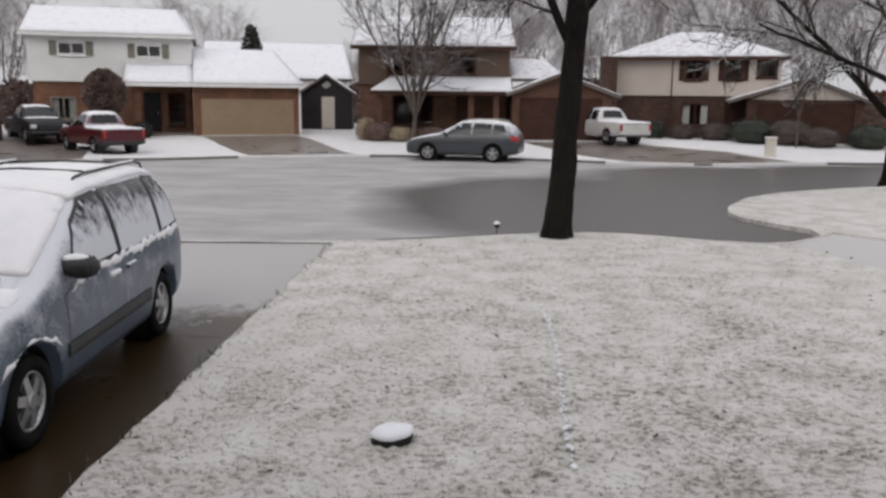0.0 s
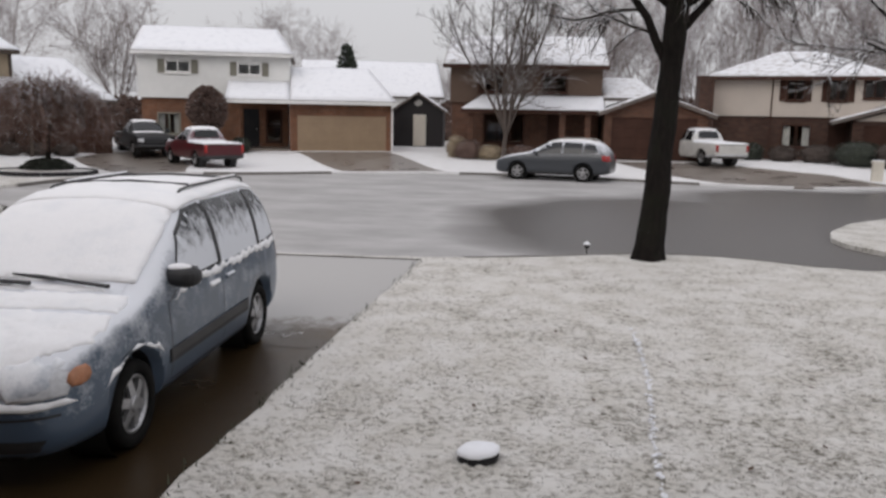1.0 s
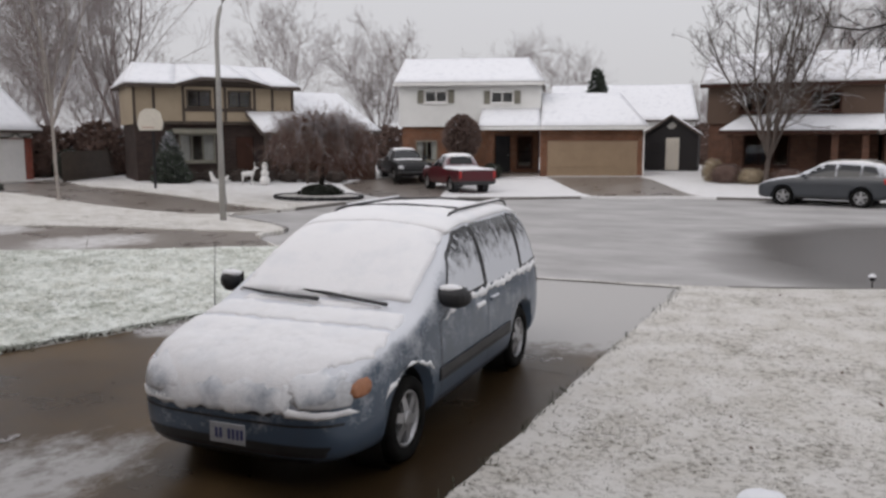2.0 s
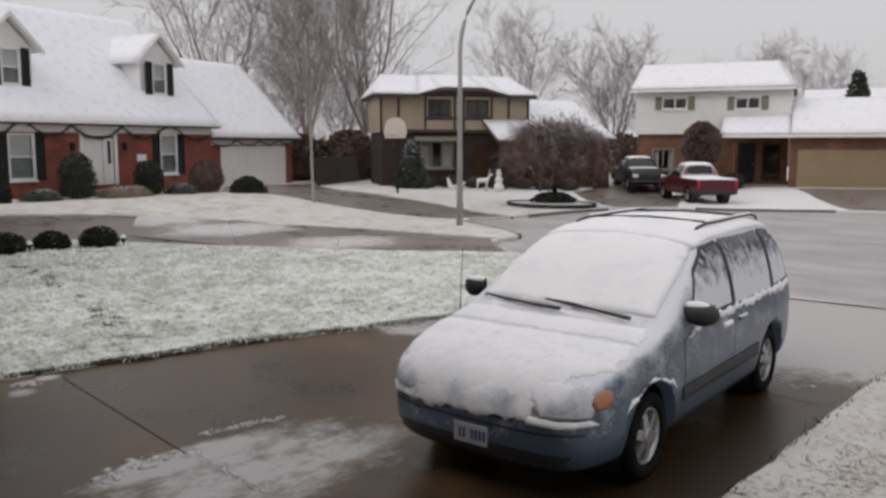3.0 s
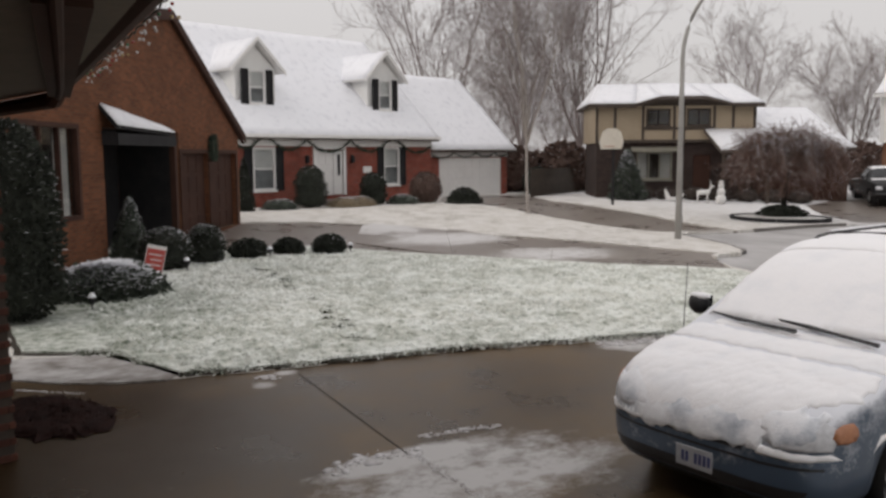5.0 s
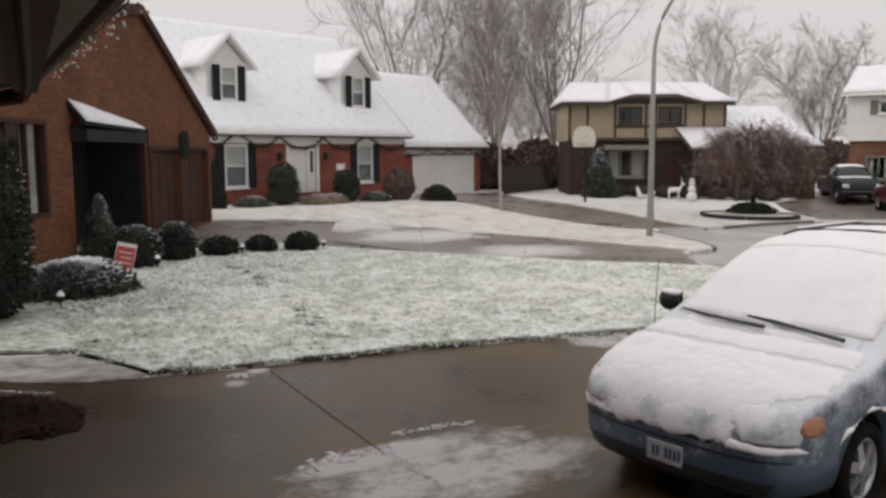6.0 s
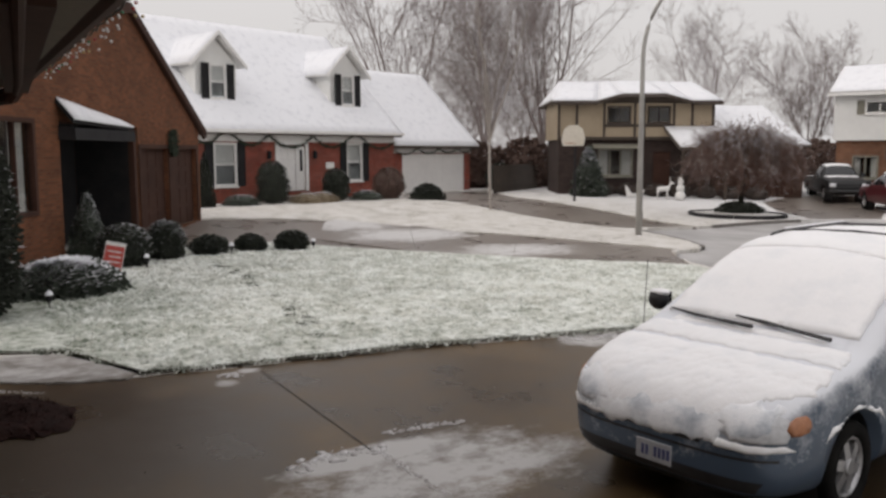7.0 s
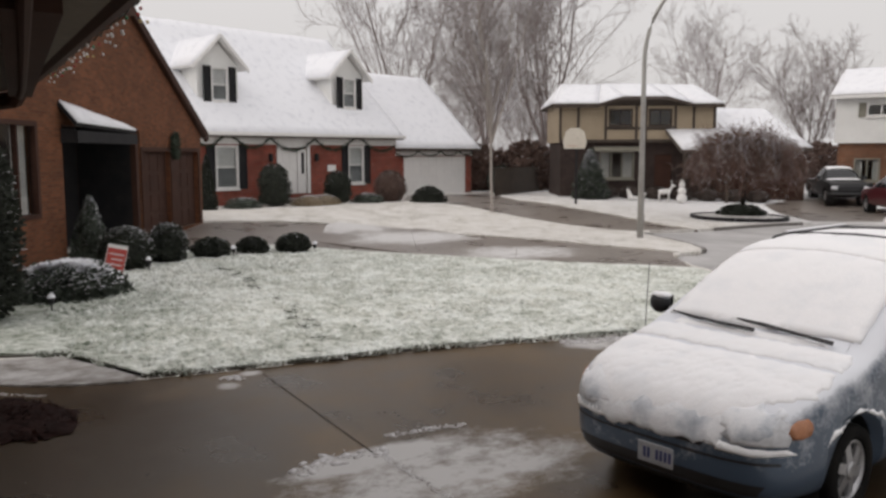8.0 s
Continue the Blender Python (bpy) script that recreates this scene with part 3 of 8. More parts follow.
GREEN_LINE = rounded([(-10.75, 1.86), (-10.37, 3.3), (-10.09, 4.9), (-9.49, 6.8), (-9.16, 7.9), (-8.38, 10.5), (-8.28, 13.05), (-12.7, 14.55), (-15.2, 12.9), (-19.9, 10.2), (-22.5, 9.0), (-23.0, 6.4), (-24.2, 5.2), (-20, 0.6), (-13.0, 0.4), (-12.4, 1.35), (-11.3, 1.7)], smooth=0, wob=0.05)
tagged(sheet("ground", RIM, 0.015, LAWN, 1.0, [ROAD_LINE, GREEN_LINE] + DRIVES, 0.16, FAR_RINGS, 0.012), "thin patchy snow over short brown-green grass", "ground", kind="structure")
SOIL = surface("bare_soil", (0.028, 0.022, 0.016), (0.055, 0.042, 0.03), 40, 5, 0.9, relief=0.9, dist=0.02)
SOIL_WIDTH = [0.085 + 0.07 * noise.noise((x * 1.9, y * 1.9, 4.0)) for x, y in GREEN_LINE]
SOIL_LINE = [(x + w * (x + 15.5) / math.hypot(x + 15.5, y - 7), y + w * (y - 7) / math.hypot(x + 15.5, y - 7)) for (x, y), w in zip(GREEN_LINE, SOIL_WIDTH)]
tagged(sheet("soil_edge", SOIL_LINE, 0.022, SOIL, 3.0), "dark bare soil edge of the lawn", "soil", kind="structure")
PATH_LINE = rounded([(-10.56, 1.86), (-11.5, 1.82), (-12.25, 1.4), (-12.6, 0.6), (-12.9, -0.3), (-20, -0.4), (-20, -1.2), (-12.0, -0.9), (-11.72, 0.1), (-11.25, 0.5), (-10.9, 0.95)], smooth=1, wob=0.05)
tagged(sheet("path", PATH_LINE, 0.022, PATH_SLUSH, 0.8), "slush-covered concrete garden path", "path", kind="structure")
tagged(sheet("lawn", GREEN_LINE, 0.052, LAWN_GREEN, 0.5, (), 0.16, (), 0.025), "green lawn dusted with wet snow beside the driveway", "lawn", kind="structure")
tagged(sheet("road", ROAD_LINE, -0.085, ROAD, 1.2), "grey slushy asphalt road with a wet dark melted patch", "road", kind="structure")
driveway = tagged(sheet("driveway", DRIVE_LINE, 0.0, DRIVE, 0.8), "wet brown concrete driveway with slush patches", "driveway", kind="structure")
for line, words in ((BROWN_DRIVE_LINE, "wet grey-brown concrete driveway leading to brick garages"), (RED_DRIVE_LINE, "damp concrete driveway beside the snowy verge"), (TUDOR_DRIVE_LINE, "damp concrete driveway with two pickups parked"),
                    (WHITE_DRIVE_LINE, "damp concrete driveway up to the tan garage door"), (CENTRE_DRIVE_LINE, "damp concrete driveway with a white pickup parked"), (RIGHT_DRIVE_LINE, "slushy grey concrete driveway between two lawns")):
    tagged(sheet("driveway", line, -0.02, DRIVE_FAR, 1.0), words, "driveway", kind="structure")

DRIVE_FROSTED = concrete_material("frosted_concrete", (0.25, 0.22, 0.195), (0.17, 0.145, 0.125), (0.58, 0.57, 0.56), [(-25.3, 12.6, 2.8, 2.6, 0.75), (-22.0, 13.1, 2.2, 3.0, 0.8), (-17.6, 13.6, 2.0, 2.6, 0.7)], 0.46)
neighbour_drive = [o for o in scene.objects if o.name.startswith("driveway")][1]
for q in ([(-27.3, 13.1), (-22.9, 10.4), (-18.92, 11.24), (-24.69, 14.82)], [(-24.68, 14.83), (-18.91, 11.25), (-16.24, 12.27), (-19.32, 15.03)], [(-19.31, 15.04), (-16.23, 12.28), (-14.9, 13.4), (-15.6, 16.2), (-17.9, 15.7)]):
    bm = bmesh.new()
    top = [bm.verts.new((x, y, lie(x, y) - 0.008)) for x, y in q]
    low = [bm.verts.new((x, y, lie(x, y) - 0.06)) for x, y in q]
    bm.faces.new(top)
    for i in range(len(q)):
        bm.faces.new((top[i], low[i], low[(i + 1) % len(q)], top[(i + 1) % len(q)]))
    linked("slab", bm, DRIVE_FROSTED).parent = neighbour_drive

# Concrete darkened to paint the shadow on the kerb's face.
KERB = surface("shadowed_kerb_concrete", (0.12, 0.11, 0.10), (0.19, 0.175, 0.16), 30, 2, 0.6)


def kerb(line, gaps):
    """A concrete kerb along the road's edge, dropped where driveways cross it."""
    mids = [Vector(p) for g in gaps for p in g]
    bm = bmesh.new()
    n = len(line)
    for i in range(n):
        a, b = Vector(line[i]), Vector(line[(i + 1) % n])
        m = (a + b) / 2
        if m.x > 60 or any((m - q).length < 0.7 for q in mids) or (-8.3 < m.x < -3.3 and m.y < 14) or (3.6 < m.x < 12 and m.y < 26):
            continue
        t = (b - a).normalized()
        inn = Vector((-t.y, t.x))
        if not inside(m.x + inn.x * 0.3, m.y + inn.y * 0.3, line):
            inn = -inn
        z = [lie(p.x, p.y) for p in (a, b)]
        q = [(a + inn * 0.05, z[0] - 0.1), (b + inn * 0.05, z[1] - 0.1), (b + inn * 0.04, z[1] + 0.02), (a + inn * 0.04, z[0] + 0.02), (b - inn * 0.08, z[1] + 0.022), (a - inn * 0.08, z[0] + 0.022)]
        v = [bm.verts.new((p.x, p.y, h)) for p, h in q]
        bm.faces.new((v[0], v[1], v[2], v[3]))
        bm.faces.new((v[3], v[2], v[4], v[5]))
    return linked("kerb", bm, KERB)


tagged(kerb(ROAD_LINE, DRIVES), "low grey concrete kerb along the road, painted shadow-dark", "kerb", kind="structure")


# ---- houses ----
def at_house(x, y, ux, uy, base):
    return pose(x, y, base, 0, 0, math.degrees(math.atan2(uy, ux)))


def gable_end(bm, y0, y1, ze, yr, zr, xa, xb):
    """The triangle of wall under a gable, standing across x from xa to xb."""
    a = [bm.verts.new((xa, y, z)) for y, z in ((y0, ze), (y1, ze), (yr, zr))]
    b = [bm.verts.new((xb, y, z)) for y, z in ((y0, ze), (y1, ze), (yr, zr))]
    bm.faces.new(a)
    bm.faces.new(b[::-1])
    for i in range(3):
        bm.faces.new((a[i], b[i], b[(i + 1) % 3], a[(i + 1) % 3]))
    return bm


def shell(bm, x0, x1, y0, y1, z0, z1, holes=(), t=0.2):
    """Four walls, the front one (at y0) with openings."""
    pierced(bm, x0, x1, y0, y0 + t, z0, z1, holes)
    box(bm, x0, x1, y1 - t, y1, z0, z1)
    box(bm, x0, x0 + t, y0 + t, y1 - t, z0, z1)
    box(bm, x1 - t, x1, y0 + t, y1 - t, z0, z1)
    return bm


def white_house():
    h = thing("house", at_house(-26.2, 39.0, 0.947, 0.322, 0.42), "two-storey house, white siding over orange brick, snowy roofs", "house", "houses round the street's end")
    w1, w2 = (3.86, 5.24, 4.08, 4.78), (7.68, 9.02, 4.02, 4.72)
    part("upper_wall", gable_end(shell(bmesh.new(), 2.4, 10.55, 2.0, 8.6, 2.74, 5.22, [w1, w2]), 2.0, 8.6, 5.22, 5.3, 6.6, 2.4, 2.6), SIDING_WHITE, h, "white horizontal siding")
    low = (3.35, 4.6, 0.75, 1.95)
    part("lower_wall", shell(bmesh.new(), 2.55, 10.4, 2.2, 8.4, -0.6, 2.735, [low, (7.95, 8.85, 0.1, 2.25), (9.2, 10.1, 0.4, 2.2)]), BRICK_ORANGE, h, "orange-brown brick")
    part("garage_wall", shell(bmesh.new(), 10.55, 16.03, 0.0, 7.2, -0.6, 2.66, [(10.95, 15.75, 0.0, 1.92)]), BRICK_ORANGE, h, "orange-brown brick")
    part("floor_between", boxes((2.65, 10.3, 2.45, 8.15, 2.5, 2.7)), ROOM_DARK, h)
    part("porch_floor", boxes((7.3, 10.5, 0.1, 2.15, -0.4, 0.12)), DRIVE_FAR, h)
    part("post", boxes((7.58, 7.97, 0.05, 0.42, 0.125, 2.6), bevel=0.015), BRICK_ORANGE, h)
    garage_door(h, 10.95, 15.75, 0.0, 1.92, 0.0, TAN_PAINT)
    for w in (w1, w2):
        window(h, *w, 2.0, WHITE_PAINT, shutters=GREY_PAINT, shutter_w=0.36)
    window(h, *low, 2.2, GREY_PAINT, lights=2, curtain=True)
    window(h, 9.2, 10.1, 0.4, 2.2, 2.2, BROWN_PAINT, lights=1, bars=2)
    d = part("door", boxes((7.98, 8.82, 2.24, 2.3, 0.13, 2.22)), BLACK_PAINT, h, "dark front door")
    part("door_knob", boxes((8.68, 8.74, 2.19, 2.238, 1.08, 1.14), bevel=0.012), METAL_GREY, d)
    gable_roof(h, 2.15, 10.75, 1.55, 9.05, 5.22, 6.85, hip_r=0.95)
    # lean-to and garage roof in one run
    roof_plane(h, [(10.58, -0.45, 2.72), (16.25, -0.45, 2.72), (15.05, 3.5, 4.62), (10.58, 3.5, 4.62)], inset=0.01)
    roof_plane(h, [(7.2, -0.45, 2.72), (10.575, -0.45, 2.72), (10.575, 1.98, 3.72), (7.2, 1.98, 3.72)], inset=0.01)
    roof_plane(h, [(16.25, 7.6, 2.72), (10.6, 7.6, 2.72), (10.6, 3.5, 4.62), (15.05, 3.5, 4.62)])
    roof_plane(h, [(16.25, -0.45, 2.72), (16.25, 7.6, 2.72), (15.05, 3.5, 4.62)])
    part("fascia", boxes((7.2, 16.25, -0.5, -0.452, 2.52, 2.7)), WHITE_PAINT, h)
    part("fascia", boxes((2.15, 10.75, 1.5, 1.548, 5.03, 5.2)), WHITE_PAINT, h)
    part("downspout", boxes((16.04, 16.1, -0.06, -0.005, 0.0, 2.55)), WHITE_PAINT, h)
    return h


def shed():
    h = thing("shed", at_house(-12.6, 51.6, 0.99, 0.12, 0.52), "small black-sided garden shed with a pale door", "shed")
    prism_wall = prism(bmesh.new(), [(0, -0.4), (3.2, -0.4), (3.2, 2.35), (1.6, 3.3), (0, 2.35)], 0.0, 3.4)
    part("wall", prism_wall, SIDING_DARK, h)
    part("door", boxes((1.3, 2.1, -0.05, -0.004, 0.0, 1.98), bevel=0.008), CREAM_PAINT, h, "pale cream door")
    part("window_frame", frame_ring(bmesh.new(), 0.45, 0.95, 1.0, 1.6, -0.05, -0.004, 0.05), BLACK_PAINT, h)
    part("ornament", prism(bmesh.new(), [(1.3, 2.7), (1.5, 2.5), (1.75, 2.55), (1.9, 2.75), (1.65, 2.95)], -0.04, -0.004), METAL_GREY, h)
    roof_plane(h, [(-0.2, 3.6, 2.2), (-0.2, -0.3, 2.2), (1.6, -0.3, 3.4), (1.6, 3.6, 3.4)], thick=0.12, snow=0.04)
    roof_plane(h, [(3.4, -0.3, 2.2), (3.4, 3.6, 2.2), (1.6, 3.6, 3.4), (1.6, -0.3, 3.4)], thick=0.12, snow=0.04)


def centre_house():
    h = thing("house", at_house(-9.5, 43.6, 0.999, 0.05, 0.45), "two-storey brown house, brick below, with a snowy porch roof", "house", "houses round the street's end")
    part("upper_wall", gable_end(gable_end(shell(bmesh.new(), 1.8, 9.8, 0.0, 8.0, 2.75, 4.75, [(3.3, 4.7, 3.3, 4.3), (6.6, 8.0, 3.3, 4.3)]), 0, 8, 4.75, 4.0, 6.3, 1.8, 2.0), 0, 8, 4.75, 4.0, 6.3, 9.6, 9.8), SIDING_BROWN, h, "dark brown siding")
    part("lower_wall", shell(bmesh.new(), 1.9, 9.7, 0.15, 7.8, -0.6, 2.745, [(3.6, 5.8, 0.6, 2.2), (7.0, 7.95, 0.1, 2.2)]), BRICK_UMBER, h, "brown brick")
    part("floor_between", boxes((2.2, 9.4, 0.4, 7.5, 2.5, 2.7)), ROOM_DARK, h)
    part("garage_wall", prism(bmesh.new(), [(9.85, -0.6), (10.2, -0.6), (10.2, 2.1), (14.4, 2.1), (14.4, -0.6), (14.9, -0.6), (14.9, 2.35), (12.2, 3.25), (9.85, 2.5)], -2.0, -1.8), BRICK_UMBER, h, "brown brick gable")
    part("garage_side", boxes((9.85, 10.05, -1.795, 6.0, -0.6, 2.4), (14.7, 14.9, -1.795, 6.0, -0.6, 2.3), (10.06, 14.69, 5.8, 6.0, -0.6, 2.3)), BRICK_UMBER, h)
    garage_door(h, 10.2, 14.4, 0.0, 2.1, -1.95, BROWN_PAINT, cols=7)
    window(h, 3.3, 4.7, 3.3, 4.3, 0.0, BROWN_PAINT)
    window(h, 6.6, 8.0, 3.3, 4.3, 0.0, BROWN_PAINT)
    window(h, 3.6, 5.8, 0.6, 2.2, 0.15, BROWN_PAINT, lights=3)
    part("door", boxes((7.02, 7.93, 0.22, 0.28, 0.1, 2.18)), BROWN_PAINT, h, "brown front door")
    for x in (2.9, 7.6, 8.9):
        part("post", boxes((x, x + 0.3, -1.45, -1.15, -0.3, 2.32), bevel=0.015), BRICK_UMBER, h)
    part("porch_floor", boxes((2.2, 9.8, -1.6, 0.14, -0.5, 0.08)), DRIVE_FAR, h)
    gable_roof(h, 1.45, 10.1, -0.45, 8.45, 4.72, 6.55, cover=SNOW_THIN)
    roof_plane(h, [(2.55, -1.75, 2.4), (9.9, -1.75, 2.4), (9.9, 0.0, 3.15), (3.5, 0.0, 3.15)])
    roof_plane(h, [(9.5, 6.2, 2.32), (9.5, -2.4, 2.32), (12.2, -2.4, 3.35), (12.2, 6.2, 3.35)], cover=SNOW_THIN)
    roof_plane(h, [(15.3, -2.4, 2.25), (15.3, 6.2, 2.25), (12.2, 6.2, 3.35), (12.2, -2.4, 3.35)], cover=SNOW_THIN)
    roof_plane(h, [(9.85, 0.0, 3.1), (13.0, 0.0, 3.1), (12.0, 4.0, 4.3), (9.85, 4.0, 4.3)], cover=SNOW_THIN)
    part("fascia", boxes((1.45, 10.1, -0.5, -0.452, 4.52, 4.7)), BROWN_PAINT, h)
    part("fascia", boxes((2.55, 9.45, -1.8, -1.752, 2.22, 2.38)), BROWN_PAINT, h)
    part("chimney", boxes((14.95, 15.7, 1.0, 2.0, -0.6, 4.2), (14.9, 15.75, 0.95, 2.05, 4.2, 4.35)), BRICK_DARK, h)


def right_house():
    h = thing("house", at_house(6.3, 47.0, 0.973, -0.231, 0.42), "two-storey house, beige siding over dark brick, snowy hip roof", "house", "houses round the street's end")
    ws = [(3.69, 4.64), (5.74, 6.67)]
    holes = [(a, b, 3.16, 4.34) for a, b in ws] + [(7.36, 8.43, 3.3, 4.34)]
    part("upper_wall", shell(bmesh.new(), 0.0, 8.62, 0.0, 8.2, 2.34, 4.42, holes), SIDING_BEIGE, h, "beige horizontal siding")
    lows = [(3.6, 5.1, 0.72, 1.95)]
    part("lower_wall", shell(bmesh.new(), 0.1, 8.5, 0.15, 8.0, -0.6, 2.335, lows + [(5.9, 6.8, 0.05, 2.1)]), BRICK_DARK, h, "dark brown brick")
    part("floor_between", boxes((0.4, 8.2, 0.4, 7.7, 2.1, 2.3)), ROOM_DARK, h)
    for a, b in ws:
        window(h, a, b, 3.16, 4.34, 0.0, BROWN_PAINT, shutters=BROWN_PAINT, shutter_w=0.3, lights=2)
    window(h, 7.36, 8.43, 3.3, 4.34, 0.0, BROWN_PAINT)
    window(h, *lows[0], 0.15, BROWN_PAINT, lights=2, curtain=True)
    part("door", boxes((5.92, 6.78, 0.2, 0.27, 0.05, 2.08)), BROWN_PAINT, h)
    gable_roof(h, -0.4, 9.0, -0.5, 8.7, 4.42, 6.0, hip_l=3.6, hip_r=3.8, cover=SNOW_THIN)
    part("garage_wall", prism(bmesh.new(), [(6.9, -0.6), (7.4, -0.6), (7.4, 1.95), (12.0, 1.95), (12.0, -0.6), (12.4, -0.6), (12.4, 2.2), (9.84, 3.1), (6.9, 2.2)], -2.0, -1.8), BRICK_DARK, h, "dark brick gable")
    part("gable_siding", prism(bmesh.new(), [(7.0, 2.18), (12.3, 2.18), (9.84, 3.06)], -2.03, -2.003), SIDING_BEIGE, h)
    part("garage_side", boxes((6.9, 7.1, -1.795, -0.01, -0.6, 2.2), (12.2, 12.4, -1.795, 6.0, -0.6, 2.2), (8.65, 12.19, 5.8, 6.0, -0.6, 2.2)), BRICK_DARK, h)
    garage_door(h, 7.4, 12.0, 0.0, 1.95, -1.95, BROWN_PAINT, cols=7)
    roof_plane(h, [(5.9, 6.2, 2.12), (5.9, -2.4, 2.12), (9.84, -2.4, 3.3), (9.84, 6.2, 3.3)], cover=SNOW_THIN)
    roof_plane(h, [(12.8, -2.4, 2.1), (12.8, 6.2, 2.1), (9.84, 6.2, 3.3), (9.84, -2.4, 3.3)], cover=SNOW_THIN)
    part("downspout", boxes((3.0, 3.06, -0.07, -0.005, 0.0, 4.3)), BROWN_PAINT, h)
    part("fascia", boxes((-0.4, 9.0, -0.55, -0.502, 4.22, 4.4)), BROWN_PAINT, h)


def garland(parent, pts, y, r=0.09, seed=3):
    """A swagged evergreen rope hung between points (x, z)."""
    rng = random.Random(seed)
    bm = bmesh.new()
    for (xa, za), (xb, zb) in zip(pts, pts[1:]):
        k = max(6, int(abs(xb - xa) / 0.05))
        for i in range(k):
            t = i / k
            x, z = xa + (xb - xa) * t, za + (zb - za) * t - (0.2 * abs(xb - xa) if abs(xb - xa) > 0.6 else 0.0) * 4 * t * (1 - t) * 0.8
            for _ in range(5):
                d = Vector((rng.gauss(0, 1), rng.gauss(0, 0.6), rng.gauss(0, 1))).normalized() * r * rng.uniform(0.6, 1.2)
                s = d.cross(Vector((0.3, 1, 0.2))).normalized() * 0.02
                c = Vector((x, y, z))
                q = [bm.verts.new(v) for v in (c - s, c + s, c + d)]
                bm.faces.new(q)
    return part("garland", bm, LEAF_DARK, parent, "dark green evergreen garland")


def red_house():
    h = thing("house", at_house(-34.4, 11.2, -0.201, 0.98, 0.45), "storey-and-a-half red brick house, white dormers, steep snowy roof", "house", "houses round the street's end")
    w1, w2 = (0.5, 1.62, 0.72, 2.55), (7.75, 8.75, 0.76, 2.58)
    part("wall", gable_end(gable_end(shell(bmesh.new(), -0.3, 10.9, 0.0, 11.0, -0.6, 2.75, [w1, w2, (3.75, 5.3, 0.4, 2.46)]), 0, 11, 2.75, 5.5, 7.9, -0.3, -0.1), 0, 11, 2.75, 5.5, 7.9, 10.7, 10.9), BRICK_RED, h, "red brick")
    part("ceiling_slab", boxes((-0.05, 10.65, 0.25, 10.7, 2.6, 2.72)), ROOM_DARK, h)
    for w in (w1, w2):
        window(h, *w, 0.0, WHITE_PAINT, lights=1, bars=2, shutters=BLACK_PAINT, shutter_w=0.4, blind=0.5)
    d = part("door", boxes((3.8, 4.72, 0.03, 0.08, 0.42, 2.4)), WHITE_PAINT, h, "white panelled front door")
    for k in range(3):
        part("door_panel", boxes((3.92, 4.22, 0.015, 0.031, 0.55 + 0.62 * k, 1.05 + 0.62 * k), (4.3, 4.6, 0.015, 0.031, 0.55 + 0.62 * k, 1.05 + 0.62 * k), bevel=0.006), WHITE_PAINT, d)
    part("door_surround", boxes((3.6, 3.78, -0.06, 0.02, 0.4, 2.46), (5.28, 5.42, -0.06, 0.02, 0.4, 2.46), (4.74, 4.82, 0.0, 0.05, 0.42, 2.4), (3.6, 5.42, -0.06, 0.02, 2.465, 2.6)), WHITE_PAINT, h)
    part("sidelight", boxes((4.84, 5.26, 0.03, 0.05, 0.42, 2.4)), WHITE_PAINT, h)
    part("sidelight_glass", boxes((4.98, 5.12, 0.01, 0.028, 1.3, 2.25)), BLACK_PAINT, h, "dark narrow glass")
    part("step", boxes((3.4, 5.6, -1.0, -0.065, -0.4, 0.22), (3.4, 5.6, -1.4, -1.003, -0.4, 0.05), bevel=0.02), DRIVE_FAR, h)
    part("plaque", boxes((6.45, 6.95, -0.05, -0.004, 1.38, 1.68), bevel=0.01), WHITE_PAINT, h, "white plaque on the brick")
    part("porch_lamp", boxes((3.15, 3.3, -0.18, -0.02, 1.85, 2.2), (5.7, 5.85, -0.18, -0.02, 1.85, 2.2), bevel=0.02), BLACK_PAINT, h)
    part("frieze", boxes((-0.3, 10.9, -0.05, -0.002, 2.6, 2.98)), WHITE_PAINT, h)
    part("gutter", boxes((-0.6, 11.15, -0.56, -0.452, 2.95, 3.1), bevel=0.02), WHITE_PAINT, h)
    garland(h, [(-0.2, 2.6), (0.45, 2.62), (0.75, 2.86), (1.06, 2.97), (1.37, 2.86), (1.7, 2.62), (2.9, 2.66), (3.2, 2.9), (3.5, 2.66), (5.35, 2.66), (5.65, 2.9), (5.95, 2.66), (7.55, 2.62), (7.95, 2.88), (8.25, 2.97), (8.55, 2.88), (8.95, 2.62), (10.8, 2.65)], -0.12, 0.13)
    gable_roof(h, -0.7, 11.15, -0.45, 11.45, 3.0, 8.35)
    # dormers
    for s, zb in ((1.5, 4.1), (8.8, 4.08)):
        d = part("dormer", prism(bmesh.new(), [(s - 1.0, zb), (s + 1.0, zb), (s + 1.0, 5.95), (s, 6.95), (s - 1.0, 5.95)], 1.2, 4.4), SIDING_WHITE, h, "white dormer with black shutters")
        window(h, s - 0.42, s + 0.42, 4.4, 5.88, 1.055, WHITE_PAINT, lights=1, bars=2, shutters=BLACK_PAINT, shutter_w=0.37, name="dormer_window", blind=0.5)
        # Dark sheet painted as an unlit room; the dormer behind is solid.
        part("dormer_backing", boxes((s - 0.41, s + 0.41, 1.186, 1.197, 4.41, 5.87)), ROOM_DARK, d)
        part("dormer_sill", boxes((s - 1.05, s + 1.05, 1.05, 1.195, zb - 0.05, zb + 0.12)), WHITE_PAINT, d)
        part("dormer_trim", prism(bmesh.new(), [(s - 1.38, 5.7), (s - 1.38, 5.87), (s, 7.28), (s + 1.38, 5.87), (s + 1.38, 5.7), (s, 7.1)], 0.84, 0.895), WHITE_PAINT, d)
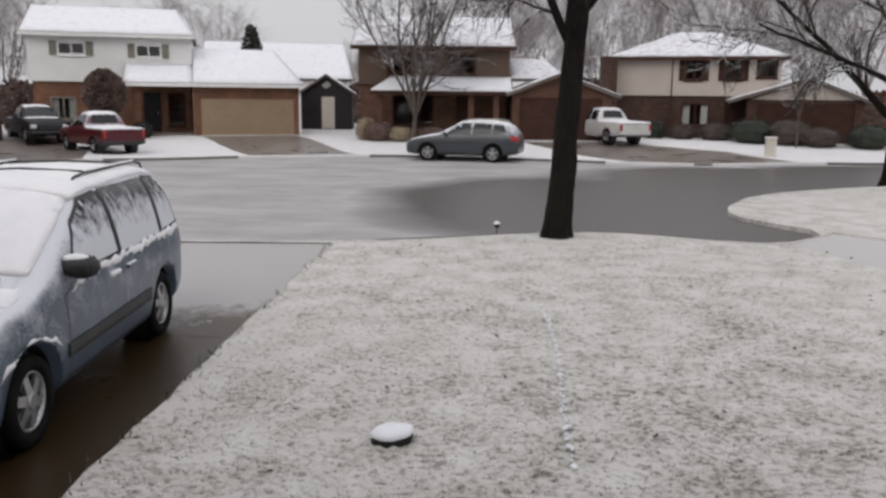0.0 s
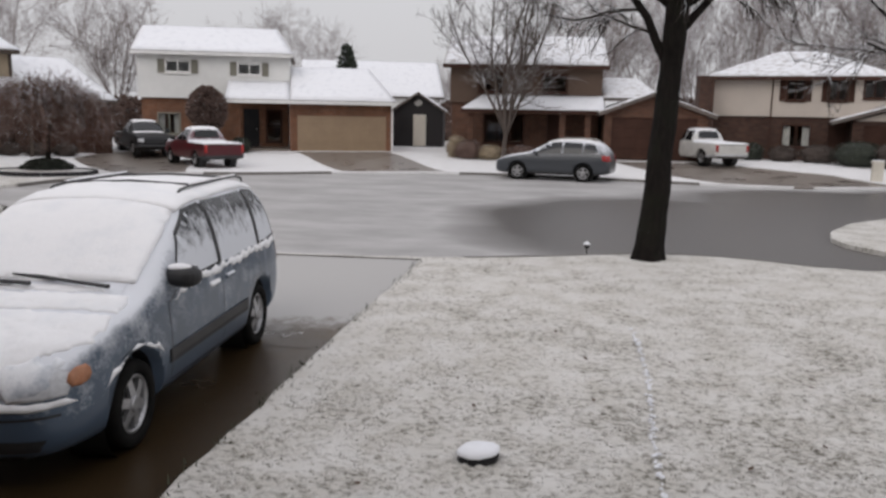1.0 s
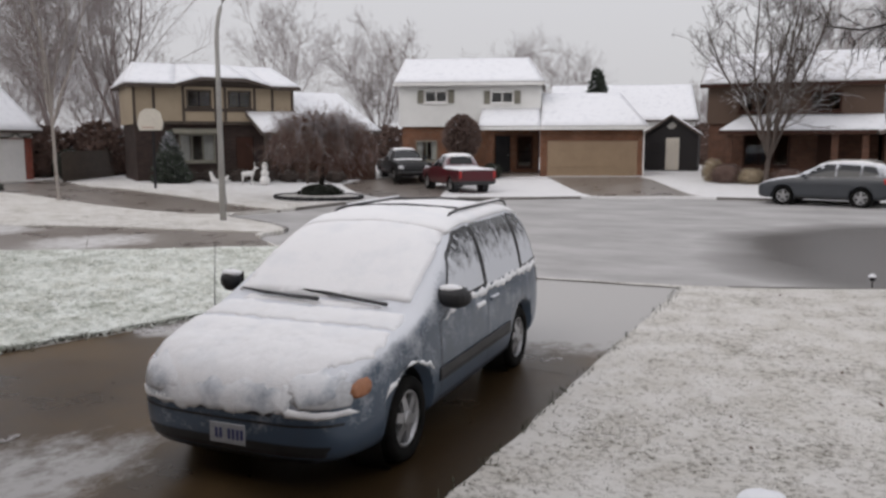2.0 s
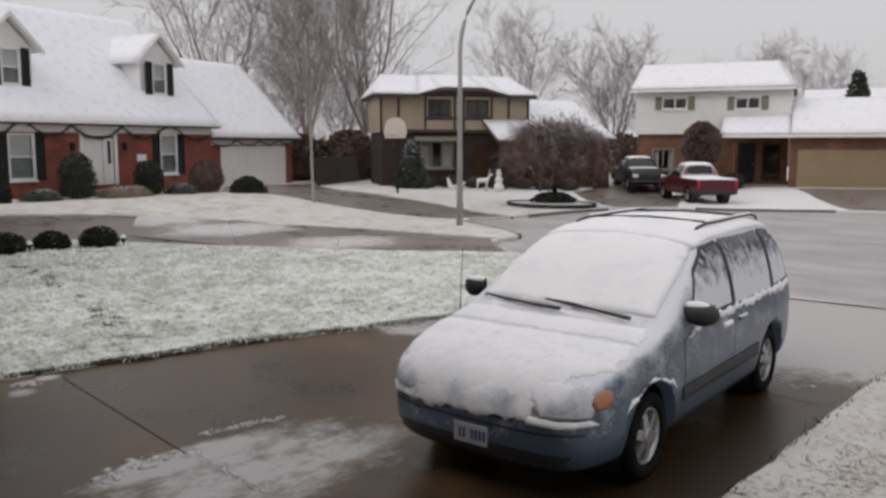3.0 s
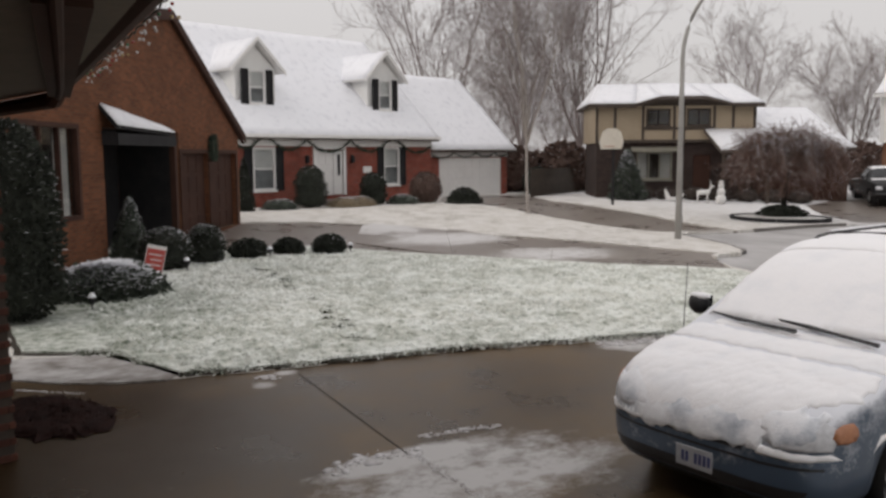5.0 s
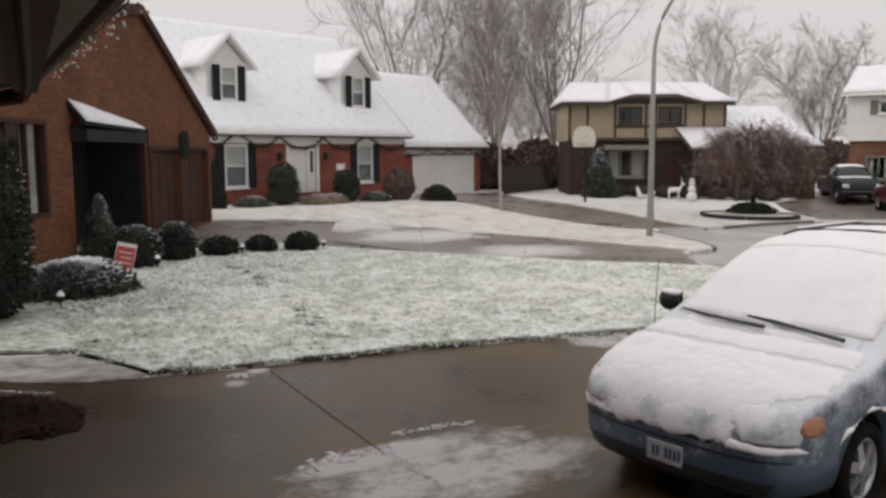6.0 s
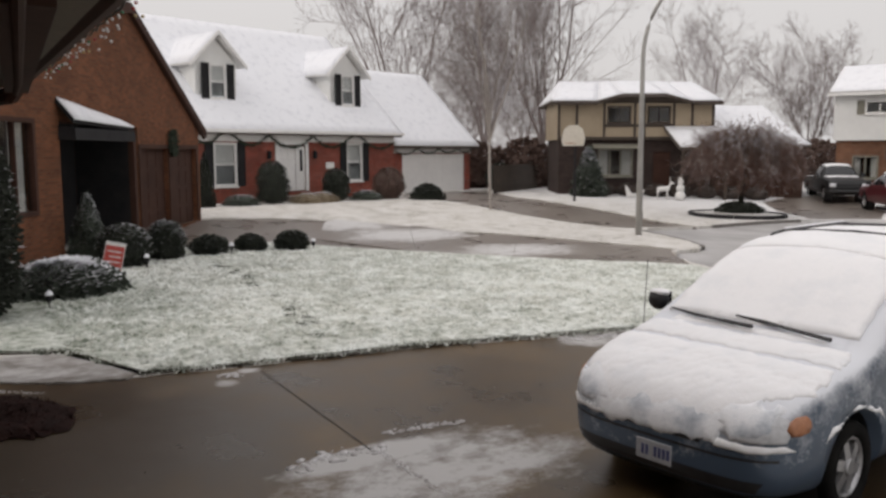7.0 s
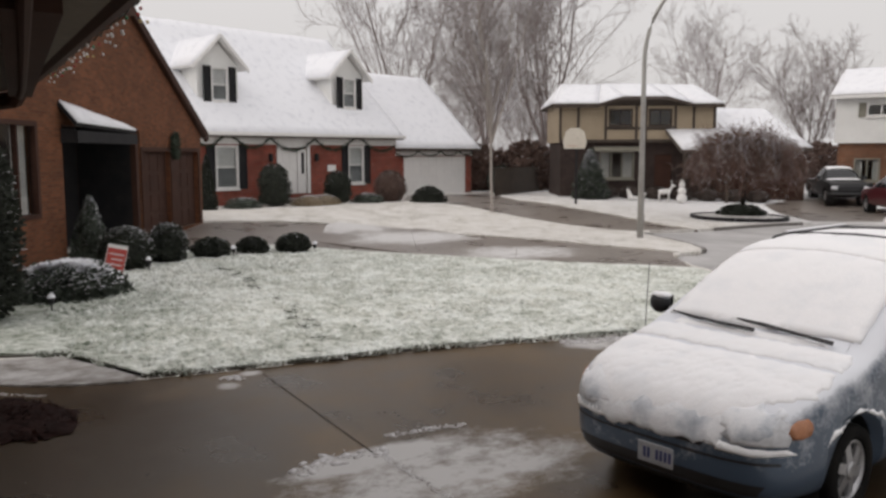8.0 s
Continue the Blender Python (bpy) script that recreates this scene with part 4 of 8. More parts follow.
        roof_plane(h, [(s - 1.38, 4.9, 5.85), (s - 1.38, 0.9, 5.85), (s, 0.9, 7.25), (s, 4.9, 7.25)], thick=0.1, bare=WHITE_PAINT)
        roof_plane(h, [(s + 1.38, 0.9, 5.85), (s + 1.38, 4.9, 5.85), (s, 4.9, 7.25), (s, 0.9, 7.25)], thick=0.1, bare=WHITE_PAINT)
    # garage wing
    part("garage_wall", gable_end(shell(bmesh.new(), 10.92, 17.4, 0.5, 9.0, -0.7, 2.4, [(12.0, 16.9, -0.25, 2.05)]), 0.5, 9, 2.4, 4.6, 6.4, 17.2, 17.4), BRICK_RED, h, "red brick")
    garage_door(h, 12.0, 16.9, -0.25, 2.05, 0.5, WHITE_PAINT)
    part("garage_frieze", boxes((10.95, 17.4, 0.44, 0.498, 2.1, 2.42)), WHITE_PAINT, h)
    garland(h, [(11.2, 2.3), (13.0, 2.35), (14.7, 2.35), (16.2, 2.35), (17.4, 2.3)], 0.38, seed=8)
    gable_roof(h, 10.95, 17.75, 0.05, 9.2, 2.45, 6.7)


def tudor_house():
    h = thing("house", at_house(-31.67, 28.51, 0.588, 0.809, 0.45), "two-storey house, tan stucco with dark timbers over brick", "house", "houses round the street's end")
    ws = [(2.5, 3.7, 3.55, 4.42), (4.5, 5.68, 3.55, 4.42)]
    part("upper_wall", shell(bmesh.new(), 0.0, 7.9, 0.0, 4.7, 2.75, 4.7, ws), STUCCO, h, "tan stucco")
    lows = [(2.1, 3.86, 0.9, 2.3), (4.9, 5.8, 0.05, 2.15)]
    part("lower_wall", shell(bmesh.new(), 0.1, 7.8, 0.2, 4.5, -0.6, 2.745, lows), BRICK_DUSKY, h, "dark brick")
    part("window_hood", slab(bmesh.new(), [(1.8, -0.28, 2.34), (4.15, -0.28, 2.34), (4.15, 0.198, 2.56), (1.8, 0.198, 2.56)], 0.06), GREY_PAINT, h, "pale sloping window hood")
    part("floor_between", boxes((0.4, 7.5, 0.5, 4.2, 2.5, 2.7)), ROOM_DARK, h)
    for w in ws:
        window(h, *w, 0.0, TIMBER, lights=2)
    window(h, *lows[0], 0.2, GREY_PAINT, lights=3, curtain=True)
    part("door", boxes((4.92, 5.78, 0.25, 0.32, 0.05, 2.12)), BROWN_PAINT, h)
    for x in (0.0, 0.9, 2.28, 3.82, 4.3, 5.78, 6.7, 7.75):
        part("timber", boxes((x, x + 0.13, -0.035, -0.003, 2.9, 4.55)), TIMBER, h)
    for z, xa, xb in ((2.75, 0.0, 7.9), (4.56, 0.0, 7.9), (3.38, 2.3, 5.9)):
        part("timber", boxes((xa, xb, -0.045, -0.003, z, z + 0.14)), TIMBER, h)
    # swept eave over the middle windows
    roof_plane(h, [(-0.35, -0.4, 4.66), (1.9, -0.4, 4.66), (2.6, 3.0, 5.85), (0.5, 3.0, 5.85)], inset=0.0)
    roof_plane(h, [(1.9, -0.4, 4.66), (3.1, -0.55, 5.0), (3.1, 3.0, 5.88), (2.6, 3.0, 5.85)], inset=0.0)
    roof_plane(h, [(3.1, -0.55, 5.0), (5.3, -0.55, 5.0), (5.3, 3.0, 5.88), (3.1, 3.0, 5.88)], inset=0.0)
    roof_plane(h, [(5.3, -0.55, 5.0), (6.6, -0.4, 4.66), (6.2, 3.0, 5.85), (5.3, 3.0, 5.88)], inset=0.0)
    roof_plane(h, [(6.6, -0.4, 4.66), (8.15, -0.4, 4.66), (7.6, 3.0, 5.85), (6.2, 3.0, 5.85)], inset=0.0)
    roof_plane(h, [(8.15, 5.1, 4.66), (-0.35, 5.1, 4.66), (0.5, 3.0, 5.85), (7.6, 3.0, 5.85)], inset=0.0)
    roof_plane(h, [(-0.35, 5.1, 4.66), (-0.35, -0.4, 4.66), (0.5, 3.0, 5.85)], inset=0.0)
    roof_plane(h, [(8.15, -0.4, 4.66), (8.15, 5.1, 4.66), (7.6, 3.0, 5.85)], inset=0.0)
    part("eave_timber", prism(bmesh.new(), [(1.9, 4.5), (3.1, 4.84), (5.3, 4.84), (6.6, 4.5), (6.6, 4.66), (5.3, 5.0), (3.1, 5.0), (1.9, 4.66)], -0.5, -0.42), TIMBER, h)
    part("eave_wall", prism(bmesh.new(), [(2.3, 4.7), (3.1, 4.86), (5.3, 4.86), (6.2, 4.7)], -0.3, 0.0), TIMBER, h)
    part("fascia", boxes((-0.35, 1.9, -0.45, -0.402, 4.46, 4.64), (6.6, 8.15, -0.45, -0.402, 4.46, 4.64)), TIMBER, h)
    # porch roof and garage wing
    roof_plane(h, [(5.75, -1.6, 2.35), (8.3, -1.6, 2.35), (8.3, 0.0, 3.4), (5.35, 0.0, 3.4)])
    for x in (5.9, 8.0):
        part("post", boxes((x, x + 0.14, -1.5, -1.36, -0.4, 2.25)), TIMBER, h)
    part("wing_wall", shell(bmesh.new(), 7.92, 12.6, 0.3, 6.5, -0.6, 2.4), BRICK_DARK, h, "brown brick")
    garage_door(h, 8.6, 12.1, 0.0, 2.05, 0.25, BROWN_PAINT, cols=6)
    roof_plane(h, [(7.95, 0.0, 2.45), (12.85, 0.0, 2.45), (11.5, 3.2, 4.6), (7.95, 3.2, 4.6)])
    roof_plane(h, [(12.85, 0.0, 2.45), (12.85, 6.8, 2.45), (11.5, 3.2, 4.6)])
    roof_plane(h, [(12.85, 6.8, 2.45), (7.95, 6.8, 2.45), (7.95, 3.2, 4.6), (11.5, 3.2, 4.6)])


def brick_house():
    """Local x runs from the far garage corner towards the near end."""
    ux, uy = 0.79, -0.613
    h = thing("house", at_house(-28.1, 8.8, ux, uy, 0.36), "brown brick house, twin garage doors and dark canopied porch", "house", "houses round the street's end")
    # y points out of the front here, so the body lies at negative y
    holes_low = [(0.35, 2.35, 0.0, 2.33), (2.85, 4.85, 0.0, 2.33), (5.06, 9.35, -0.45, 2.9), (10.4, 12.6, 0.92, 2.92)]
    bm = bmesh.new()
    pierced(bm, 0.0, 15.0, -0.25, 0.0, -0.5, 3.0, holes_low)
    prism(bm, [(0.0, 3.0), (15.0, 3.0), (15.0, 4.55), (5.33, 5.95), (-0.0, 3.05)], -0.25, 0.0)
    box(bm, 0.0, 0.2, -9.0, -0.252, -0.5, 3.0)
    box(bm, 14.8, 15.0, -9.0, -0.252, -0.5, 4.4)
    box(bm, 0.2, 14.8, -9.0, -8.8, -0.5, 3.0)
    part("wall", bm, BRICK_BROWN, h, "brown-red brick gable wall")
    # Black on the recess walls and door paints the porch's shade.
    part("porch_back", boxes((5.05, 9.55, -1.9, -1.75, -0.45, 2.98), (4.9, 5.05, -1.745, -0.255, -0.45, 2.98), (9.4, 9.55, -1.745, -0.255, -0.45, 2.98)), BLACK_PAINT, h, "recessed porch, its shade painted in black")
    part("porch_door", boxes((6.6, 7.5, -1.74, -1.69, -0.1, 2.0), bevel=0.01), BLACK_PAINT, h)
    for a in (0.35, 2.85):
        d = part("garage_door", boxes((a, a + 2.0, -0.2, -0.14, 0.0, 2.33)), BROWN_PAINT, h, "dark brown panelled garage door")
        for j in range(4):
            bm = bmesh.new()
            for i in range(3):
                box(bm, a + 0.08 + i * 0.63, a + 0.64 + i * 0.63, -0.145, -0.125, 0.06 + j * 0.58, 0.52 + j * 0.58, bevel=0.008)
            part("door_panel", bm, BROWN_PAINT, d)
    part("door_frame", boxes((0.2, 0.34, -0.1, 0.03, 0.0, 2.45), (2.36, 2.84, -0.1, 0.03, 0.0, 2.45), (4.86, 5.05, -0.1, 0.03, 0.0, 2.45), (0.34, 2.36, -0.1, 0.03, 2.335, 2.45), (2.84, 4.86, -0.1, 0.03, 2.335, 2.45)), BROWN_PAINT, h)
    bm = bmesh.new()
    rng = random.Random(17)
    for k in range(900):
        a = rng.uniform(0, 2 * math.pi)
        c = Vector((2.6 + 0.20 * math.cos(a) + rng.gauss(0, 0.035), 0.10 + rng.gauss(0, 0.035), 2.5 + 0.33 * math.sin(a) + rng.gauss(0, 0.035)))
        d = Vector((rng.gauss(0, 1), rng.gauss(0, 1), rng.gauss(0, 1))).normalized() * 0.09
        q = d.cross(Vector((0.3, 1, 0.2))).normalized() * 0.025
        bm.faces.new([bm.verts.new(v) for v in (c - q, c + q, c + d)])
    part("wreath", bm, LEAF_DARK, h, "dark oval evergreen wreath")
    # porch canopy
    roof_plane(h, [(6.25, 0.42, 2.84), (9.5, 0.42, 2.93), (9.45, 0.004, 3.40), (5.95, 0.004, 3.0)], thick=0.08, bare=BLACK_PAINT)
    part("canopy_beam", boxes((6.15, 9.4, 0.27, 0.39, 2.5, 2.76), (6.15, 6.3, 0.005, 0.265, 2.5, 2.76), (9.25, 9.4, 0.005, 0.265, 2.5, 2.8)), BLACK_PAINT, h)
    part("canopy_post", boxes((6.15, 6.3, 0.24, 0.39, -0.35, 2.495)), BROWN_PAINT, h)
    # window with curtain
    w = part("window", frame_ring(bmesh.new(), 10.4, 12.6, 0.92, 2.92, -0.16, 0.03, 0.1), BROWN_PAINT, h)
    for i in range(3):
        pane = part("pane", boxes((10.5 + i * 0.68, 11.12 + i * 0.68, -0.09, -0.08, 1.02, 2.82)), GLASS, w)
        pane.visible_shadow = False
        part("mullion", boxes((11.12 + i * 0.68, 11.18 + i * 0.68, -0.12, 0.0, 1.02, 2.82)), BROWN_PAINT, w)
    bm = bmesh.new()
    for a, b in ((10.55, 11.1), (11.7, 12.4)):
        pts = [(a + (b - a) * i / 20, -0.2 + 0.025 * math.sin(i * 1.7)) for i in range(21)]
        for (xa, ya), (xb, yb) in zip(pts, pts[1:]):
            bm.faces.new([bm.verts.new(v) for v in ((xa, ya, 1.0), (xb, yb, 1.0), (xb, yb, 2.85), (xa, ya, 2.85))])
    part("curtain", bm, CURTAIN, w)
    part("room_wall", boxes((9.5, 14.6, -3.0, -2.9, -0.4, 3.0)), ROOM_DARK, h)
    # roof: steep on the garage side, shallow towards the near end
    roof_plane(h, [(-0.45, -9.4, 2.98), (-0.45, 0.1, 2.98), (5.4, 0.1, 6.12), (5.4, -9.4, 6.12)], thick=0.2)
    roof_plane(h, [(15.5, 0.1, 4.62), (15.5, -9.4, 4.62), (5.4, -9.4, 6.12), (5.4, 0.1, 6.12)], thick=0.2)
    part("barge_board", prism(bmesh.new(), [(-0.45, 2.7), (-0.45, 2.96), (5.4, 6.1), (15.5, 4.6), (15.5, 4.34), (5.4, 5.84)], 0.102, 0.14), BROWN_PAINT, h, "dark brown barge board")
    part("soffit", prism(bmesh.new(), [(-0.4, 2.66), (-0.4, 2.70), (5.33, 5.86), (5.33, 5.82)], 0.01, 0.1), BROWN_PAINT, h)


LEAF_DARK = surface("evergreen_needles", (0.018, 0.03, 0.018), (0.04, 0.055, 0.032), 40, 4, 0.8)
white_house()
shed()
centre_house()
right_house()
red_house()
tudor_house()
brick_house()


# ---- vehicles ----
def paint_material(name, c, dusted=0.5, rough=0.28, frost=(0.74, 0.76, 0.80), gloss=0.28):
    """Car paint with wet snow sticking to it in patches, most on what faces up."""
    m, n, l, p = nodes(name)
    geo = n.new("ShaderNodeNewGeometry")
    sp = n.new("ShaderNodeSeparateXYZ")
    l.new(geo.outputs["Normal"], sp.inputs[0])
    a = noise_at(n, l, 4.0, 7, 0.72)
    b = noise_at(n, l, 38, 4, 0.7)
    s = math_of(n, l, "ADD", math_of(n, l, "MULTIPLY", a, 0.7), math_of(n, l, "MULTIPLY", b, 0.3))
    s = math_of(n, l, "ADD", s, math_of(n, l, "MULTIPLY", sp.outputs["Z"], 0.6))
    f = ramp_of(n, l, s, 1.0 - dusted, 1.36 - dusted)
    grime = mix(n, l, ramp_of(n, l, noise_at(n, l, 1.4, 5), 0.35, 0.7), c, tuple(0.72 * v + 0.012 for v in c))
    l.new(mix(n, l, f, grime, frost), p.inputs["Base Color"])
    l.new(mix(n, l, f, (rough, rough, rough), (0.8, 0.8, 0.8)), p.inputs["Roughness"])
    l.new(math_of(n, l, "SUBTRACT", gloss, f, True), p.inputs["Coat Weight"])
    p.inputs["Metallic"].default_value = 0.15
    bump(n, l, p, f, 0.35, 0.006)
    return m


def frosted_glass(name, cover, low=None):
    """Dark car glass with snow clinging to part of it, thickest below the height low."""
    m, n, l, p = nodes(name)
    a = noise_at(n, l, 5.0, 7, 0.75, stretch=(1, 1, 0.6))
    if low:
        geo = n.new("ShaderNodeNewGeometry")
        sp = n.new("ShaderNodeSeparateXYZ")
        l.new(geo.outputs["Position"], sp.inputs[0])
        a = noise_at(n, l, 9.0, 8, 0.78, stretch=(1, 1, 0.75))
        a = math_of(n, l, "ADD", a, math_of(n, l, "MULTIPLY", math_of(n, l, "SUBTRACT", low, sp.outputs["Z"]), 0.75))
    f = ramp_of(n, l, a, cover - 0.05, cover + (0.16 if low else 0.06))
    l.new(mix(n, l, f, (0.012, 0.014, 0.016), (0.66, 0.68, 0.72)), p.inputs["Base Color"])
    l.new(mix(n, l, f, (0.05, 0.05, 0.05), (0.8, 0.8, 0.8)), p.inputs["Roughness"])
    bump(n, l, p, f, 0.3, 0.006)
    return m


BLUE = paint_material("blue_grey_paint", (0.068, 0.102, 0.150), 0.47)
RED = paint_material("dark_red_paint", (0.095, 0.008, 0.014), 0.30)
BLACK_CAR = paint_material("black_car_paint", (0.004, 0.004, 0.005), 0.0, 0.55, gloss=0.05)
SILVER = paint_material("grey_car_paint", (0.052, 0.058, 0.067), 0.28)
WHITE_CAR = paint_material("white_car_paint", (0.66, 0.65, 0.62), 0.3)
CAR_GLASS = frosted_glass("car_glass", 0.72)
CAR_GLASS_SNOWY = frosted_glass("snowy_car_glass", 0.60)
SIDE_GLASS = frosted_glass("snow_plastered_glass", 0.5, 1.56)
CAR_SNOW = snow_material("car_snow", (0.89, 0.89, 0.90), (0.83, 0.84, 0.86), 0.04)
# Thin clinging snow, greyed further to paint its turn away from the sky.
NOSE_SNOW = snow_material("thin_shaded_snow", (0.80, 0.81, 0.83), (0.40, 0.44, 0.49), 0.06)
RUBBER = surface("tyre_rubber", (0.006, 0.006, 0.006), (0.014, 0.013, 0.012), 50, 6, 0.9)
RUBBER.node_tree.nodes["Principled BSDF"].inputs["Specular IOR Level"].default_value = 0.12
PLASTIC = surface("black_plastic", (0.016, 0.016, 0.017), (0.032, 0.032, 0.034), 50, 4, 0.5)
ALLOY = surface("alloy_rim", (0.36, 0.36, 0.37), (0.52, 0.52, 0.53), 30, 5, 0.35, 0.8)
AMBER = surface("amber_lens", (0.34, 0.13, 0.06), (0.42, 0.19, 0.10), 30, 6, 0.2)
RED_LENS = surface("red_lens", (0.30, 0.02, 0.02), (0.4, 0.03, 0.03), 30, 6, 0.2)
LAMP_LENS = surface("lamp_lens", (0.46, 0.47, 0.49), (0.62, 0.63, 0.65), 30, 5, 0.15)
PLATE = surface("plate_white", (0.36, 0.37, 0.39), (0.43, 0.44, 0.46), 30, 5, 0.5)
PLATE_INK = surface("plate_ink", (0.05, 0.06, 0.16), (0.07, 0.08, 0.2), 30, 5, 0.5)


def section(x, w, zb, zbelt, ztop, wr):
    mid = (zb + zbelt) / 2 + 0.08
    return x, [(0, zb), (w * 0.88, zb), (w * 0.985, zb + 0.14), (w, mid), (w * 0.97, zbelt), (w * 0.97 * 0.45 + wr * 0.55 + 0.025, zbelt + (ztop - zbelt) * 0.5),
               (wr, ztop - min(0.08, (ztop - zbelt) * 0.25)), (wr * 0.72, ztop - min(0.015, (ztop - zbelt) * 0.1)), (0, ztop)]


def car_body(stations, axles, r_arch, w_arch, levels=2):
    """A closed smooth body lofted through the stations, its wheel arches cut out. Returns a mesh and its BVH tree."""
    from mathutils.bvhtree import BVHTree
    bm = bmesh.new()
    rings = []
    for st in stations:
        x, pts = section(*st)
        left = [bm.verts.new((x, y, z)) for y, z in pts]
        right = [left[0]] + [bm.verts.new((x, -y, z)) for y, z in pts[1:-1]] + [left[-1]]
        rings.append((left, right))
    for (la, ra), (lb, rb) in zip(rings, rings[1:]):
        for i in range(len(la) - 1):
            bm.faces.new((la[i], la[i + 1], lb[i + 1], lb[i]))
            bm.faces.new((ra[i], rb[i], rb[i + 1], ra[i + 1]))
    for left, right in (rings[0], rings[-1]):
        for i in range(len(left) - 1):
            q = [left[i], left[i + 1], right[i + 1], right[i]]
            q = [v for k, v in enumerate(q) if v not in q[:k]]
            bm.faces.new(q)
    bmesh.ops.recalc_face_normals(bm, faces=bm.faces[:])
    me = bpy.data.meshes.new("body")
    bm.to_mesh(me)
    bm.free()
    ob = new("body", me)
    sub = ob.modifiers.new("smooth", "SUBSURF")
    sub.levels = sub.render_levels = levels
    cut = bmesh.new()
    for ax in axles:
        for side in (-1, 1):
            got = bmesh.ops.create_cone(cut, cap_ends=True, segments=40, radius1=r_arch, radius2=r_arch, depth=0.5,
                                        matrix=pose(ax, side * (w_arch + 0.12), r_arch * 0.86, 90, 0, 0))
    cme = bpy.data.meshes.new("cut")
    cut.to_mesh(cme)
    cut.free()
    cob = new("cut", cme)
    bo = ob.modifiers.new("arches", "BOOLEAN")
    bo.operation, bo.object, bo.solver = "DIFFERENCE", cob, "EXACT"
    dg = bpy.context.evaluated_depsgraph_get()
    out = bpy.data.meshes.new_from_object(ob.evaluated_get(dg))
    bpy.data.objects.remove(ob)
    bpy.data.objects.remove(cob)
    out.materials.clear()
    for poly in out.polygons:
        poly.use_smooth = True
    tree = BVHTree.FromPolygons([v.co.copy() for v in out.vertices], [tuple(q.vertices) for q in out.polygons])
    return out, tree


def edge_gap(p, a, b):
    """How far a flat point lies from a stretch of outline."""
    d = b - a
    t = max(0.0, min(1.0, (p - a).dot(d) / max(d.length_squared, 1e-9)))
    return (p - a - d * t).length


def patch(tree, outline, view, off=0.004, spacing=0.08, thick=0.0, wob=0.0, uneven=0.0, seed=0.0, fade=0.0):
    """A skin over the body inside an outline drawn in side (x, z), top (x, y), front or rear (y, z) view."""
    from mathutils.geometry import delaunay_2d_cdt
    pts = []
    for a, b in zip(outline, outline[1:] + outline[:1]):
        a, b = Vector(a), Vector(b)
        k = max(1, int((b - a).length / spacing))
        pts += [a.lerp(b, i / k) for i in range(k)]
    pts = [Vector((p.x + wob * (noise.noise((p.x * 9, p.y * 9, seed)) + 0.6 * noise.noise((p.x * 31, p.y * 31, seed))), p.y + wob * (noise.noise((p.x * 9, p.y * 9, seed + 7)) + 0.6 * noise.noise((p.x * 31, p.y * 31, seed + 7))))) for p in pts]
    poly = [(p.x, p.y) for p in pts]
    edges = [(i, (i + 1) % len(pts)) for i in range(len(pts))]
    u = min(p[0] for p in poly) + spacing / 2
    rim_n = len(pts)
    while u < max(p[0] for p in poly):
        v = min(p[1] for p in poly) + spacing / 2
        while v < max(p[1] for p in poly):
            if inside(u, v, poly):
                pts.append(Vector((u, v)))
            v += spacing
        u += spacing
    vs, _, fs, *_ = delaunay_2d_cdt(pts, edges, [], 1, 1e-5)
    src = {"left": lambda a, b: ((a, 4, b), (0, -1, 0)), "right": lambda a, b: ((a, -4, b), (0, 1, 0)), "top": lambda a, b: ((a, b, 6), (0, 0, -1)),
           "front": lambda a, b: ((6, a, b), (-1, 0, 0)), "rear": lambda a, b: ((-6, a, b), (1, 0, 0))}[view]
    bm = bmesh.new()
    got, low = [], []
    for p in vs:
        o, d = src(p.x, p.y)
        co, nrm, *_ = tree.ray_cast(Vector(o), Vector(d))
        if co is None:
            got.append(None)
            low.append(None)
            continue
        if nrm.dot(Vector(d)) > 0:
            nrm = -nrm
        full = 1.0
        if fade:
            near = min(edge_gap(p, Vector(a), Vector(b)) for a, b in zip(poly, poly[1:] + poly[:1]))
            full = math.sqrt(min(1.0, near / fade))
        lift = off + thick * full * (1 + uneven * (noise.noise(Vector((p.x * 5, p.y * 5, seed))) + 0.7 * noise.noise(Vector((p.x * 21, p.y * 21, seed)))))
        got.append(bm.verts.new(co + nrm * lift))
        low.append(co + nrm * 0.001)
    for f in fs:
        q = [got[i] for i in f]
        if None not in q:
            bm.faces.new(q)
    bm.normal_update()
    if thick:
        where = {v: low[i] for i, v in enumerate(got) if v}
        rim = [e for e in bm.edges if len(e.link_faces) == 1]
        centre = {}
        for e in rim:
            for v in e.verts:
                if v not in centre:
                    centre[v] = bm.verts.new(where[v])
        for e in rim:
            a, b = e.verts
            bm.faces.new((a, b, centre[b], centre[a]))
            for v in (a, b):
                v.co = v.co.lerp(where[v], 0.15)
    return bm


